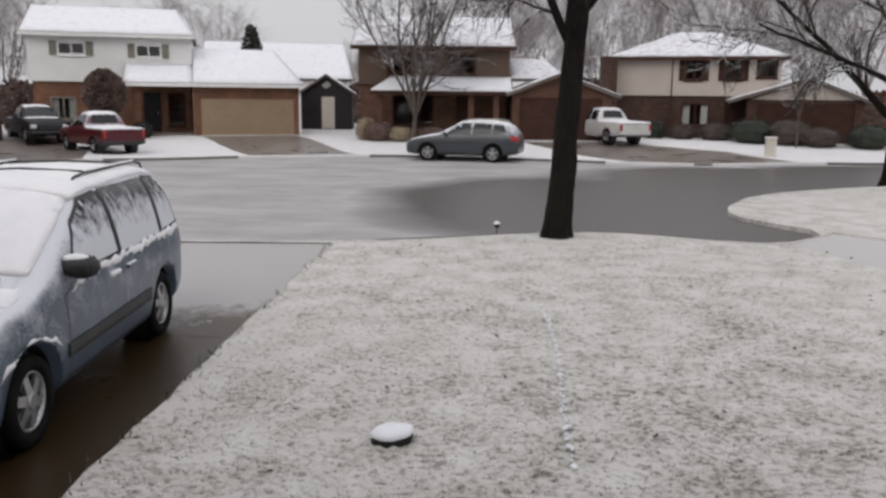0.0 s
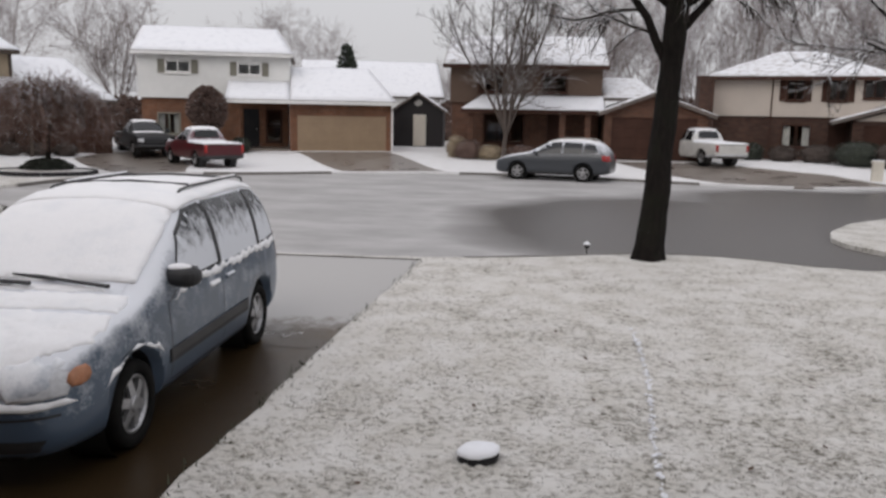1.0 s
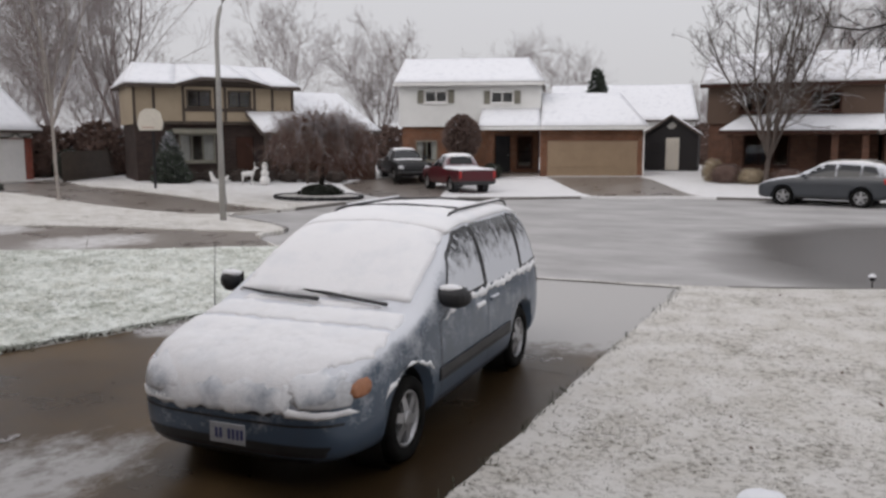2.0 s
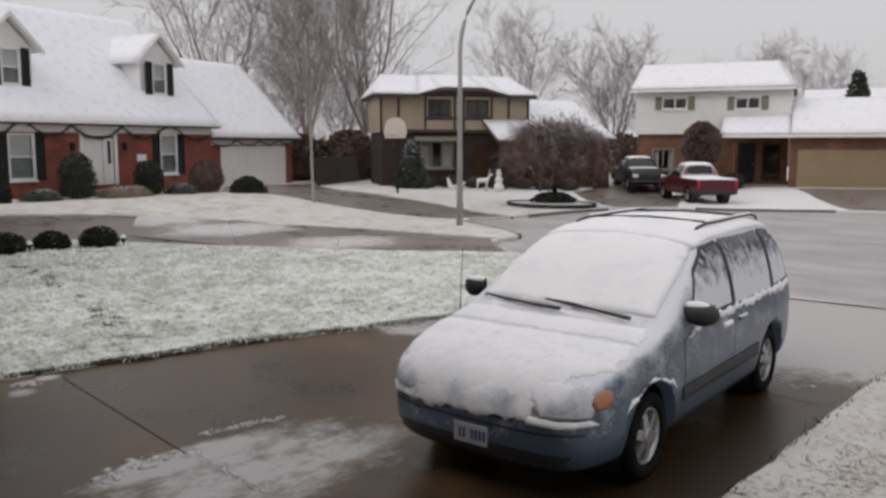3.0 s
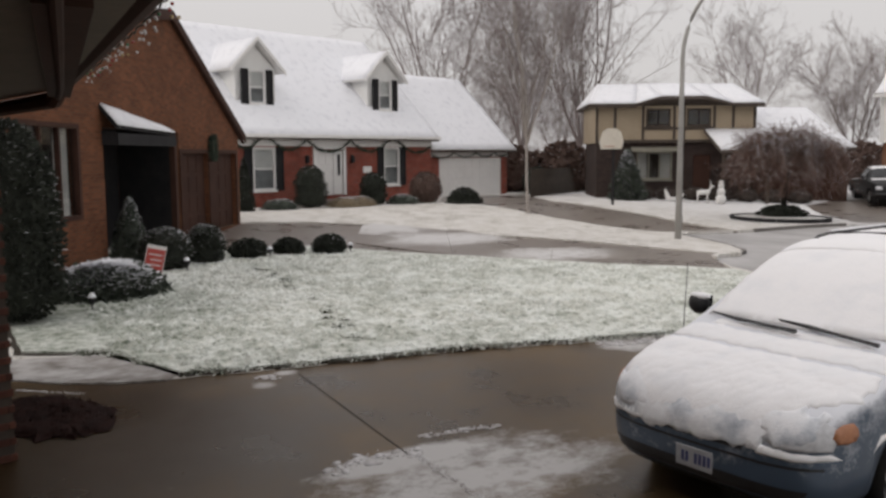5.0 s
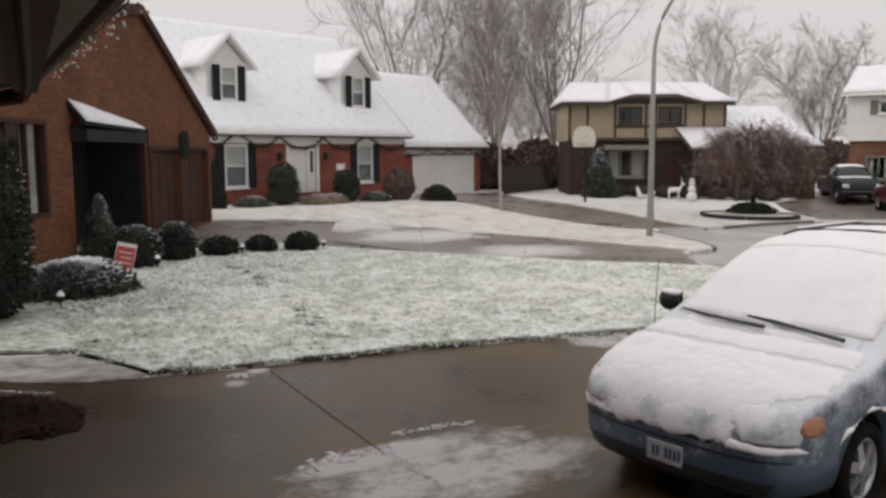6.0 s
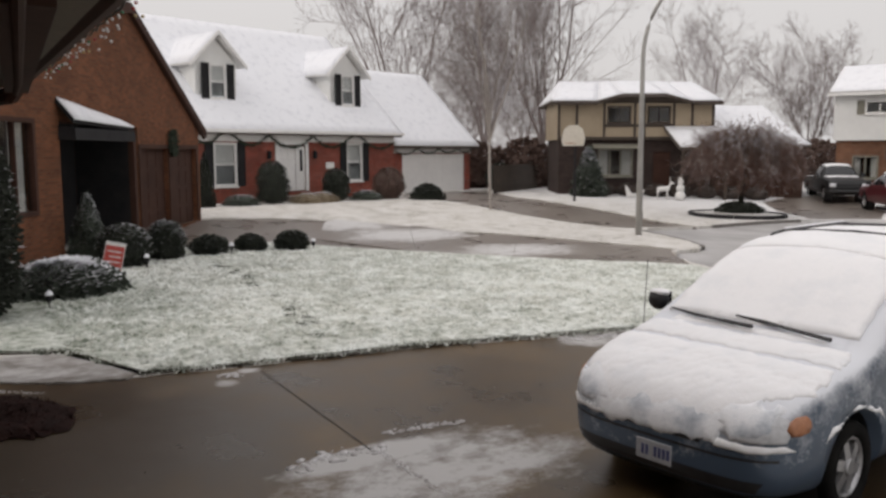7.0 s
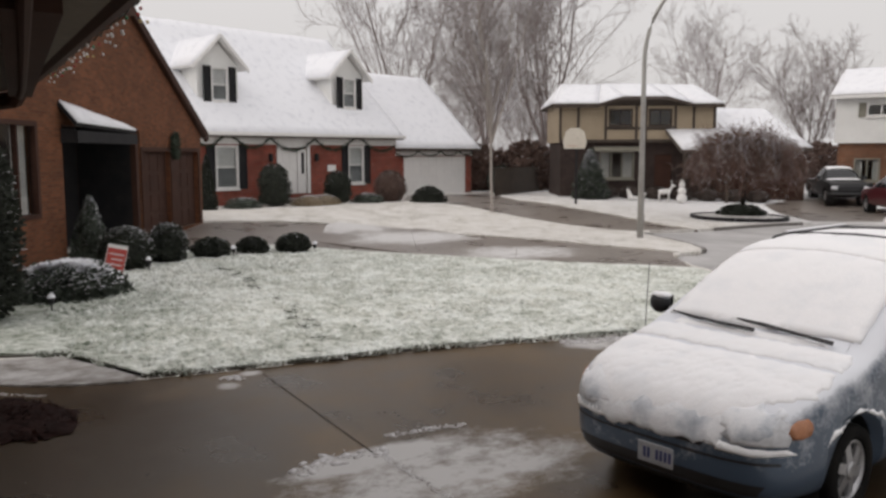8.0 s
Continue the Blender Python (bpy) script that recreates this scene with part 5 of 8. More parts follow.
def strip(tree, pts, view, width=0.012, off=0.003):
    """A narrow band over the body along a line, for seams and mouldings."""
    quads = []
    bm = bmesh.new()
    for a, b in zip(pts, pts[1:]):
        a, b = Vector(a), Vector(b)
        k = max(1, int((b - a).length / 0.06))
        nrm2 = Vector((-(b - a).y, (b - a).x)).normalized() * width / 2
        prev = None
        for i in range(k + 1):
            c = a.lerp(b, i / k)
            row = []
            for q in (c - nrm2, c + nrm2):
                o, d = {"left": ((q.x, 4, q.y), (0, -1, 0)), "right": ((q.x, -4, q.y), (0, 1, 0)), "top": ((q.x, q.y, 6), (0, 0, -1)), "front": ((6, q.x, q.y), (-1, 0, 0)), "rear": ((-6, q.x, q.y), (1, 0, 0))}[view]
                co, n3, *_ = tree.ray_cast(Vector(o), Vector(d))
                row.append(bm.verts.new(co + (n3 if n3.dot(Vector(d)) < 0 else -n3) * off) if co else None)
            if prev and None not in prev and None not in row:
                bm.faces.new((prev[0], row[0], row[1], prev[1]))
            prev = row
    return bm


def ring_profile(bm, prof, k=36):
    """Turns a profile of (radius, y) about the y axis."""
    rows = [[bm.verts.new((r * math.cos(2 * math.pi * i / k), y, r * math.sin(2 * math.pi * i / k))) for i in range(k)] for r, y in prof]
    for a, b in zip(rows, rows[1:]):
        for i in range(k):
            bm.faces.new((a[i], a[(i + 1) % k], b[(i + 1) % k], b[i]))
    return rows


def wheel(parent, x, y, r, side, w=0.2, spokes=6):
    """A wheel whose outer face looks to side (+1 or -1 along y)."""
    o = side
    bm = bmesh.new()
    ring_profile(bm, [(r * 0.66, -w * o), (r * 0.95, -w * o), (r, -w * 0.82 * o), (r, -w * 0.18 * o), (r * 0.95, 0), (r * 0.72, 0.004 * o), (r * 0.66, -0.03 * o), (r * 0.66, -w * o)])
    t = part("wheel", bm, RUBBER, parent, smooth=True)
    t.location = (x, y, r)
    bm = bmesh.new()
    ring_profile(bm, [(r * 0.655, -w * 0.9 * o), (r * 0.665, -0.02 * o), (r * 0.62, -0.012 * o), (r * 0.58, -0.05 * o), (r * 0.57, -w * 0.6 * o)])
    part("rim", bm, ALLOY, t, smooth=True)
    bm = bmesh.new()
    rows = ring_profile(bm, [(r * 0.6, -w * 0.55 * o), (r * 0.05, -w * 0.55 * o)])
    part("brake_disc", bm, PLASTIC, t)
    bm = bmesh.new()
    for i in range(spokes):
        a = 2 * math.pi * i / spokes + 0.3
        ca, sa = math.cos(a), math.sin(a)
        hw0, hw1 = r * 0.13, r * 0.10
        pts = []
        for rr, hw, yy in ((r * 0.1, hw0, -0.012), (r * 0.6, hw1, -0.028)):
            for sgn in (-1, 1):
                pts.append((ca * rr - sa * hw * sgn, yy * o, sa * rr + ca * hw * sgn))
        top = [bm.verts.new(p) for p in pts]
        low = [bm.verts.new((p[0], p[1] - 0.03 * o, p[2])) for p in pts]
        for q in ((0, 1, 3, 2),):
            bm.faces.new([top[j] for j in q])
            bm.faces.new([low[j] for j in reversed(q)])
        for j, k in ((0, 1), (1, 3), (3, 2), (2, 0)):
            bm.faces.new((top[j], low[j], low[k], top[k]))
    part("spoke", bm, ALLOY, t)
    bm = bmesh.new()
    ring_profile(bm, [(r * 0.2, -0.04 * o), (r * 0.2, -0.008 * o), (r * 0.16, 0.0), (0.005, 0.0)], 20)
    part("hub", bm, ALLOY, t)
    return t


def tube(bm, pts, r, k=6):
    """A round bar along points."""
    rows = []
    P = [Vector(p) for p in pts]
    for i, p in enumerate(P):
        d = (P[min(i + 1, len(P) - 1)] - P[max(i - 1, 0)]).normalized()
        s = d.cross(Vector((0, 0, 1)) if abs(d.z) < 0.95 else Vector((1, 0, 0))).normalized()
        u = d.cross(s)
        rr = r[i] if isinstance(r, (list, tuple)) else r
        rows.append([bm.verts.new(p + (s * math.cos(2 * math.pi * j / k) + u * math.sin(2 * math.pi * j / k)) * rr) for j in range(k)])
    for a, b in zip(rows, rows[1:]):
        for j in range(k):
            bm.faces.new((a[j], a[(j + 1) % k], b[(j + 1) % k], b[j]))
    bm.faces.new(rows[0][::-1])
    bm.faces.new(rows[-1])
    return bm


def minivan():
    v = thing("minivan", pose(-5.02, 6.19, 0.0, 0, 0, -86.2), "blue-grey minivan under fresh snow, parked on the driveway", "minivan")
    st = [(2.43, 0.50, 0.33, 0.56, 0.60, 0.40), (2.385, 0.74, 0.25, 0.67, 0.735, 0.62), (2.28, 0.88, 0.21, 0.77, 0.86, 0.74), (2.05, 0.97, 0.20, 0.86, 0.98, 0.83), (1.7, 1.0, 0.19, 0.93, 1.055, 0.87),
          (1.38, 1.01, 0.19, 0.985, 1.10, 0.88), (1.18, 1.02, 0.19, 1.02, 1.15, 0.90), (1.05, 1.02, 0.19, 1.04, 1.23, 0.90), (0.6, 1.02, 0.19, 1.06, 1.52, 0.86), (0.2, 1.02, 0.19, 1.07, 1.71, 0.81), (-0.15, 1.02, 0.19, 1.07, 1.775, 0.80),
          (-0.8, 1.02, 0.19, 1.07, 1.80, 0.80), (-1.6, 1.02, 0.20, 1.075, 1.79, 0.80), (-2.05, 1.0, 0.22, 1.075, 1.73, 0.78), (-2.22, 0.955, 0.25, 1.06, 1.60, 0.73), (-2.32, 0.92, 0.28, 1.0, 1.25, 0.70), (-2.37, 0.84, 0.33, 0.80, 0.92, 0.66)]
    me, tree = car_body(st, (1.44, -1.44), 0.41, 0.93)
    me.materials.append(BLUE)
    body = new("body", me)
    body.parent = v
    tagged(body, "blue-grey paint flecked with snow")
    for side in (1, -1):
        for ax in (1.44, -1.44):
            wheel(v, ax, side * 0.97, 0.335, side)
            bm = bmesh.new()
            rows = ring_profile(bm, [(0.405, 0.0), (0.405, 0.3), (0.05, 0.3)])
            lin = part("arch_liner", bm, PLASTIC, v)
            lin.matrix_local = pose(ax, side * 0.92, 0.34, 0, 0, 0 if side < 0 else 180)
    sides = {"left": 1, "right": -1}
    for view in sides:
        front_win = [(0.74, 1.10), (-0.28, 1.11), (-0.28, 1.66), (0.06, 1.63), (0.40, 1.47)]
        slide_win = [(-0.36, 1.10), (-1.42, 1.115), (-1.42, 1.68), (-0.36, 1.675)]
        rear_win = [(-1.50, 1.115), (-2.08, 1.135), (-2.0, 1.42), (-1.86, 1.64), (-1.50, 1.675)]
        for name, o, g in (("front_window", front_win, SIDE_GLASS), ("side_window", slide_win, SIDE_GLASS), ("rear_window", rear_win, SIDE_GLASS)):
            part(name, patch(tree, o, view, 0.004, 0.07), g, v, "dark window half covered in snow", smooth=True)
        for pillar in ([(-0.32, 1.09), (-0.32, 1.66)], [(-1.46, 1.10), (-1.46, 1.67)]):
            part("window_pillar", strip(tree, pillar, view, 0.07, 0.007), PLASTIC, v, "black window pillar")
        part("window_seal", strip(tree, front_win + front_win[:1], view, 0.025, 0.006), PLASTIC, v)
        part("window_seal", strip(tree, rear_win + rear_win[:1], view, 0.02, 0.006), PLASTIC, v)
        for seam in ([(0.86, 0.34), (0.88, 0.98), (0.66, 1.06)], [(-0.32, 0.30), (-0.32, 1.62)], [(-1.44, 0.72), (-1.46, 1.05), (-1.46, 1.62)], [(-0.32, 1.06), (-1.46, 1.07)], [(0.86, 0.34), (-1.02, 0.32)]):
            part("door_seam", strip(tree, seam, view, 0.012, 0.002), PLASTIC, body)
        part("side_moulding", patch(tree, [(0.92, 0.50), (-0.98, 0.50), (-0.98, 0.62), (0.92, 0.61)], view, 0.008, 0.08, 0.012), PLASTIC, v, "dark side moulding")
        s = sides[view]
        for hx in (-0.12, -0.52):
            hd = part("door_handle", boxes((hx - 0.11, hx + 0.11, s * 1.0 - 0.02, s * 1.0 + 0.02, 0.93, 0.975), bevel=0.012), CAR_SNOW if hx > -0.2 else BLUE, v)
        # snow along the belt line and window frames
        part("ledge_snow", patch(tree, [(0.78, 1.0), (0.1, 1.03), (-0.9, 1.04), (-2.1, 1.05), (-2.1, 1.125), (-0.9, 1.105), (0.5, 1.08)], view, 0.002, 0.035, 0.02, 0.05, 0.8, 3.0, 0.05), CAR_SNOW, v, smooth=True)
        part("arch_snow", patch(tree, [(1.88, 0.60), (1.78, 0.70), (1.44, 0.80), (1.12, 0.72), (1.02, 0.6), (1.14, 0.70), (1.44, 0.755), (1.75, 0.67)], view, 0.002, 0.03, 0.012, 0.02, 0.5, 9.0, 0.04), CAR_SNOW, v, smooth=True)
        # mirror
        mr = part("mirror", bmesh.new(), PLASTIC, v, "black door mirror capped with snow")
        bm = bmesh.new()
        bmesh.ops.create_uvsphere(bm, u_segments=18, v_segments=12, radius=1.0, matrix=Matrix.LocRotScale((0.57, 0.12, 1.135), None, (0.10, 0.155, 0.10) if s > 0 else (0.095, 0.10, 0.105)))
        box(bm, 0.52, 0.60, -0.10, 0.02, 1.06, 1.12, bevel=0.02)
        bmesh.ops.recalc_face_normals(bm, faces=bm.faces[:])
        bm.to_mesh(mr.data)
        bm.free()
        if s < 0:
            mr.scale = (1, -1, 1)
        mr.location = (0.17, s * (0.95 if s > 0 else 1.07), 0.05)
        bm = bmesh.new()
        bmesh.ops.create_uvsphere(bm, u_segments=14, v_segments=8, radius=1.0, matrix=Matrix.LocRotScale((0.585, 0.10, 1.205), None, (0.06, 0.11, 0.034)))
        part("snow_cap", bm, CAR_SNOW, mr)
        bm = boxes((0.492, 0.499, 0.03, 0.21, 1.075, 1.205))
        part("mirror_glass", bm, CAR_GLASS, mr)
    # lamps, grille, bumper, plate
    for s in (1, -1):
        lamp = [(s * 0.50, 0.70), (s * 0.60, 0.655), (s * 0.88, 0.67), (s * 0.90, 0.79), (s * 0.82, 0.84), (s * 0.58, 0.79)]
        part("headlight", patch(tree, lamp, "front", 0.005, 0.05, 0.012), LAMP_LENS, v, "clear headlight half hidden by snow", smooth=True)
        part("indicator", patch(tree, [(2.03, 0.76), (2.06, 0.725), (2.13, 0.71), (2.19, 0.715), (2.215, 0.755), (2.19, 0.80), (2.13, 0.83), (2.06, 0.835), (2.03, 0.80)], "left" if s > 0 else "right", 0.010, 0.04, 0.015), AMBER, v, "amber indicator lens", smooth=True)
        part("tail_light", patch(tree, [(-2.19, 0.80), (-2.33, 0.82), (-2.30, 1.14), (-2.12, 1.16)], "left" if s > 0 else "right", 0.006, 0.05), RED_LENS, v, smooth=True)
    for z0, z1, w0 in ((0.235, 0.285, 0.62), (0.31, 0.395, 0.74)):
        part("lower_grille", patch(tree, [(-w0, z0), (w0, z0), (w0 + 0.05, z1), (-w0 - 0.05, z1)], "front", 0.004, 0.06), PLASTIC, v, "black lower intake")
    part("bumper_seam", strip(tree, [(-0.86, 0.55), (-0.5, 0.535), (0.5, 0.535), (0.86, 0.55)], "front", 0.018, 0.004), PLASTIC, v)
    part("grille", patch(tree, [(-0.36, 0.585), (0.36, 0.585), (0.42, 0.665), (-0.42, 0.665)], "front", 0.004, 0.05), PLASTIC, v, "dark grille slot under the snow")
    pl = part("number_plate", boxes((2.425, 2.435, -0.152, 0.152, 0.345, 0.497), bevel=0.004), PLATE, v, "white plate with dark bars")
    for k in range(7):
        if k != 4:
            part("plate_bar", boxes((2.436, 2.439, 0.115 - k * 0.036, 0.137 - k * 0.036, 0.385, 0.46)), PLATE_INK, pl)
    # snow lying on bonnet, windscreen and roof
    nose = [(2.2, -0.82), (2.34, -0.68), (2.40, -0.5), (2.41, -0.2), (2.41, 0.2), (2.40, 0.38), (2.34, 0.50), (2.22, 0.60), (2.10, 0.78), (1.95, 0.90), (1.7, 0.91), (1.585, 0.86), (1.60, 0.3), (1.61, 0.0), (1.60, -0.3), (1.575, -0.87), (1.6, -0.93), (1.9, -0.92)]
    part("bonnet_snow", patch(tree, nose, "top", 0.002, 0.03, 0.024, 0.035, 0.6, 1.0, 0.16), CAR_SNOW, v, "uneven snow on the bonnet", smooth=True)
    rear = [(1.235, -0.88), (1.27, -0.3), (1.28, 0.0), (1.27, 0.3), (1.235, 0.86), (1.52, 0.88), (1.57, 0.3), (1.58, 0.0), (1.57, -0.3), (1.52, -0.90)]
    part("bonnet_snow", patch(tree, rear, "top", 0.003, 0.03, 0.035, 0.035, 0.45, 15.0, 0.13), CAR_SNOW, v, "rolled band of snow below the wipers", smooth=True)
    part("nose_snow", patch(tree, [(-0.88, 0.70), (-0.84, 0.62), (-0.6, 0.575), (-0.42, 0.565), (-0.2, 0.59), (0.05, 0.575), (0.2, 0.60), (0.40, 0.585), (0.50, 0.62), (0.52, 0.72), (0.46, 0.84), (-0.80, 0.84)], "front", 0.003, 0.025, 0.018, 0.035, 0.9, 4.0, 0.16), NOSE_SNOW, v, "clump of snow hanging over the grille", smooth=True)
    for s in (1, -1):
        part("headlight_snow", patch(tree, [(s * 0.46, 0.72), (s * 0.56, 0.665), (s * 0.70, 0.675), (s * 0.80, 0.74), (s * 0.86, 0.85), (s * 0.70, 0.90), (s * 0.46, 0.84)], "front", 0.012, 0.03, 0.012, 0.05, 0.6, 30.0 + s, 0.08), NOSE_SNOW, v, "thin snow sliding over the headlight", smooth=True)
    part("bumper_snow", patch(tree, [(0.46, 0.59), (0.8, 0.585), (0.92, 0.61), (0.88, 0.65), (0.5, 0.645)], "front", 0.004, 0.04, 0.02, 0.02, 0.5, 2.0, 0.03), CAR_SNOW, v, smooth=True)
    part("bumper_snow", patch(tree, [(-0.46, 0.59), (-0.8, 0.585), (-0.92, 0.61), (-0.88, 0.655), (-0.5, 0.645)], "front", 0.004, 0.04, 0.02, 0.02, 0.5, 6.0, 0.03), CAR_SNOW, v, smooth=True)
    part("cowl", patch(tree, [(1.28, -0.78), (1.345, 0), (1.28, 0.78), (1.10, 0.76), (1.14, 0), (1.10, -0.76)], "top", 0.006, 0.06), BLUE, v, "snow-dusted wiper cowl")
    part("cowl_snow", patch(tree, [(1.22, -0.72), (1.25, -0.2), (1.25, 0.35), (1.22, 0.66), (1.15, 0.60), (1.18, 0.1), (1.15, -0.66)], "top", 0.008, 0.03, 0.015, 0.025, 0.5, 12.0, 0.05), CAR_SNOW, v, smooth=True)
    part("windscreen_snow", patch(tree, [(1.08, -0.82), (1.14, 0), (1.08, 0.82), (0.6, 0.80), (0.16, 0.74), (0.10, 0), (0.16, -0.74), (0.6, -0.80)], "top", 0.004, 0.07, 0.02, 0.02, 0.25, 2.0), CAR_SNOW, v, "snow-covered windscreen", smooth=True)
    part("roof_snow", patch(tree, [(0.17, -0.745), (0.11, 0), (0.17, 0.745), (-0.6, 0.765), (-2.0, 0.73), (-2.16, 0.45), (-2.16, -0.45), (-2.0, -0.73), (-0.6, -0.765)], "top", 0.004, 0.07, 0.03, 0.02, 0.3, 8.0), CAR_SNOW, v, "snow-covered roof", smooth=True)
    part("rear_window_snow", patch(tree, [(-0.7, 1.12), (0.7, 1.12), (0.6, 1.55), (-0.6, 1.55)], "rear", 0.004, 0.07, 0.015), CAR_SNOW, v, smooth=True)
    for arm, blade in (([(1.215, 0.68), (1.185, 0.42), (1.145, 0.12)], [(1.165, 0.46), (1.125, 0.10), (1.10, -0.16)]), ([(1.235, 0.06), (1.215, -0.25), (1.175, -0.52)], [(1.20, -0.10), (1.165, -0.50), (1.10, -0.78)])):
        lines = []
        for pts, up in ((arm, 0.055), (blade, 0.04)):
            q = []
            for x, y in pts:
                co, nrm, *_ = tree.ray_cast(Vector((x, y, 5)), Vector((0, 0, -1)))
                q.append(co + nrm * up)
            lines.append(q)
        w = part("wiper", tube(bmesh.new(), lines[0], [0.018, 0.014, 0.010], 6), PLASTIC, v, "black wiper arm")
        part("wiper_blade", tube(bmesh.new(), lines[1], [0.008, 0.016, 0.007], 6), PLASTIC, w)
    for y in (0.62, -0.62):
        pts = [(-0.2, y, 1.74), (-0.28, y, 1.785), (-0.5, y, 1.805), (-1.75, y, 1.81), (-1.95, y, 1.78), (-2.0, y, 1.71)]
        part("roof_rail", tube(bmesh.new(), pts, 0.013, 8), PLASTIC, v, "black roof rail", smooth=True)
        part("rail_snow", tube(bmesh.new(), [(-0.5, y, 1.822), (-1.1, y, 1.826), (-1.75, y, 1.824)], 0.012, 6), CAR_SNOW, v)
    for x in (-0.62, -1.6):
        part("cross_bar", tube(bmesh.new(), [(x, -0.62, 1.805), (x, 0, 1.83), (x, 0.62, 1.805)], 0.011, 8), PLASTIC, v, smooth=True)
    part("aerial", tube(bmesh.new(), [(1.40, -0.88, 0.93), (1.37, -0.885, 1.30), (1.34, -0.89, 1.64)], [0.006, 0.0042, 0.0035], 5), PLASTIC, v, "thin black whip aerial")


def far_car(name, m, st, axles, r, w, paint, glass, words, cat, windows, extras, levels=2):
    v = thing(name, m, words, cat, "cars parked along the street")
    me, tree = car_body(st, axles, r * 1.18, w - 0.06, levels)
    me.materials.append(paint)
    body = new("body", me)
    body.parent = v
    for s in (1, -1):
        for ax in axles:
            wheel(v, ax, s * (w - 0.04), r, s, spokes=5)
            lin = part("arch_liner", (lambda b: (ring_profile(b, [(r * 1.15, 0.0), (r * 1.15, 0.3), (0.05, 0.3)], 24), b)[1])(bmesh.new()), PLASTIC, v)
            lin.matrix_local = pose(ax, s * (w - 0.08), r, 0, 0, 0 if s < 0 else 180)
    for nm, outline, views, mt in windows:
        for view in views:
            part(nm, patch(tree, outline, view, 0.006, 0.12), mt, v, smooth=True)
    for nm, outline, views, mt, thick in extras:
        for view in views:
            part(nm, patch(tree, outline, view, 0.006, 0.12, thick, 0.03 if mt is CAR_SNOW else 0.0, 0.4), mt, v, smooth=True)
    return v, tree


def mirrored(o):
    return [(-a, b) for a, b in o]


def crossover():
    st = [(2.42, 0.5, 0.36, 0.62, 0.68, 0.42), (2.36, 0.78, 0.28, 0.72, 0.78, 0.62), (2.1, 0.9, 0.24, 0.86, 0.94, 0.74), (1.5, 0.93, 0.24, 0.98, 1.08, 0.78), (1.0, 0.935, 0.24, 1.02, 1.14, 0.78), (0.85, 0.935, 0.24, 1.03, 1.22, 0.75),
          (0.3, 0.935, 0.24, 1.05, 1.56, 0.64), (-0.2, 0.935, 0.24, 1.07, 1.68, 0.62), (-1.2, 0.935, 0.24, 1.1, 1.70, 0.62), (-1.9, 0.92, 0.26, 1.12, 1.62, 0.6), (-2.2, 0.9, 0.3, 1.1, 1.42, 0.62), (-2.4, 0.84, 0.36, 0.98, 1.08, 0.66), (-2.46, 0.7, 0.42, 0.75, 0.82, 0.55)]
    win = [("side_window", [(0.62, 1.1), (-0.45, 1.13), (-0.45, 1.58), (-0.1, 1.58), (0.28, 1.42)], ("left", "right"), CAR_GLASS), ("side_window", [(-0.53, 1.13), (-1.3, 1.16), (-1.3, 1.56), (-0.53, 1.585)], ("left", "right"), CAR_GLASS),
           ("quarter_window", [(-1.38, 1.17), (-1.95, 1.22), (-1.8, 1.5), (-1.38, 1.55)], ("left", "right"), CAR_GLASS), ("windscreen", [(0.85, -0.66), (0.85, 0.66), (0.25, 0.58), (0.25, -0.58)], ("top",), CAR_GLASS_SNOWY)]
    lamp = [(0.55, 0.66), (0.8, 0.68), (0.78, 0.84), (0.6, 0.8)]
    tail = [(0.5, 0.85), (0.85, 0.85), (0.82, 1.1), (0.55, 1.08)]
    ext = [("roof_snow", [(0.2, -0.55), (0.2, 0.55), (-1.9, 0.52), (-1.9, -0.52)], ("top",), CAR_SNOW, 0.02), ("headlight", lamp, ("front",), LAMP_LENS, 0.0), ("headlight", mirrored(lamp), ("front",), LAMP_LENS, 0.0),
           ("tail_light", tail, ("rear",), RED_LENS, 0.01), ("tail_light", mirrored(tail), ("rear",), RED_LENS, 0.01), ("tail_light", [(-2.15, 0.88), (-2.42, 0.88), (-2.36, 1.08), (-2.1, 1.1)], ("left", "right"), RED_LENS, 0.01),
           ("sill_trim", [(1.0, 0.27), (-1.0, 0.27), (-1.0, 0.36), (1.0, 0.36)], ("left", "right"), PLASTIC, 0.01)]
    v, tree = far_car("crossover", pose(-1.75, 34.5, -0.085, 0, 0, 168), st, (1.38, -1.38), 0.36, 0.92, SILVER, CAR_GLASS, "silver-grey crossover with a dusting of snow at the kerb", "car", win, ext)
    for s in (1, -1):
        part("mirror", boxes((0.55, 0.68, s * 0.93 - 0.02, s * 0.93 + 0.2 * s + 0.02, 1.1, 1.24) if s > 0 else (0.55, 0.68, -1.13, -0.91, 1.1, 1.24), bevel=0.04), SILVER, v)
        part("roof_rail", tube(bmesh.new(), [(0.0, s * 0.56, 1.66), (-0.3, s * 0.57, 1.73), (-1.5, s * 0.56, 1.74), (-1.8, s * 0.55, 1.66)], 0.016), METAL_GREY, v)


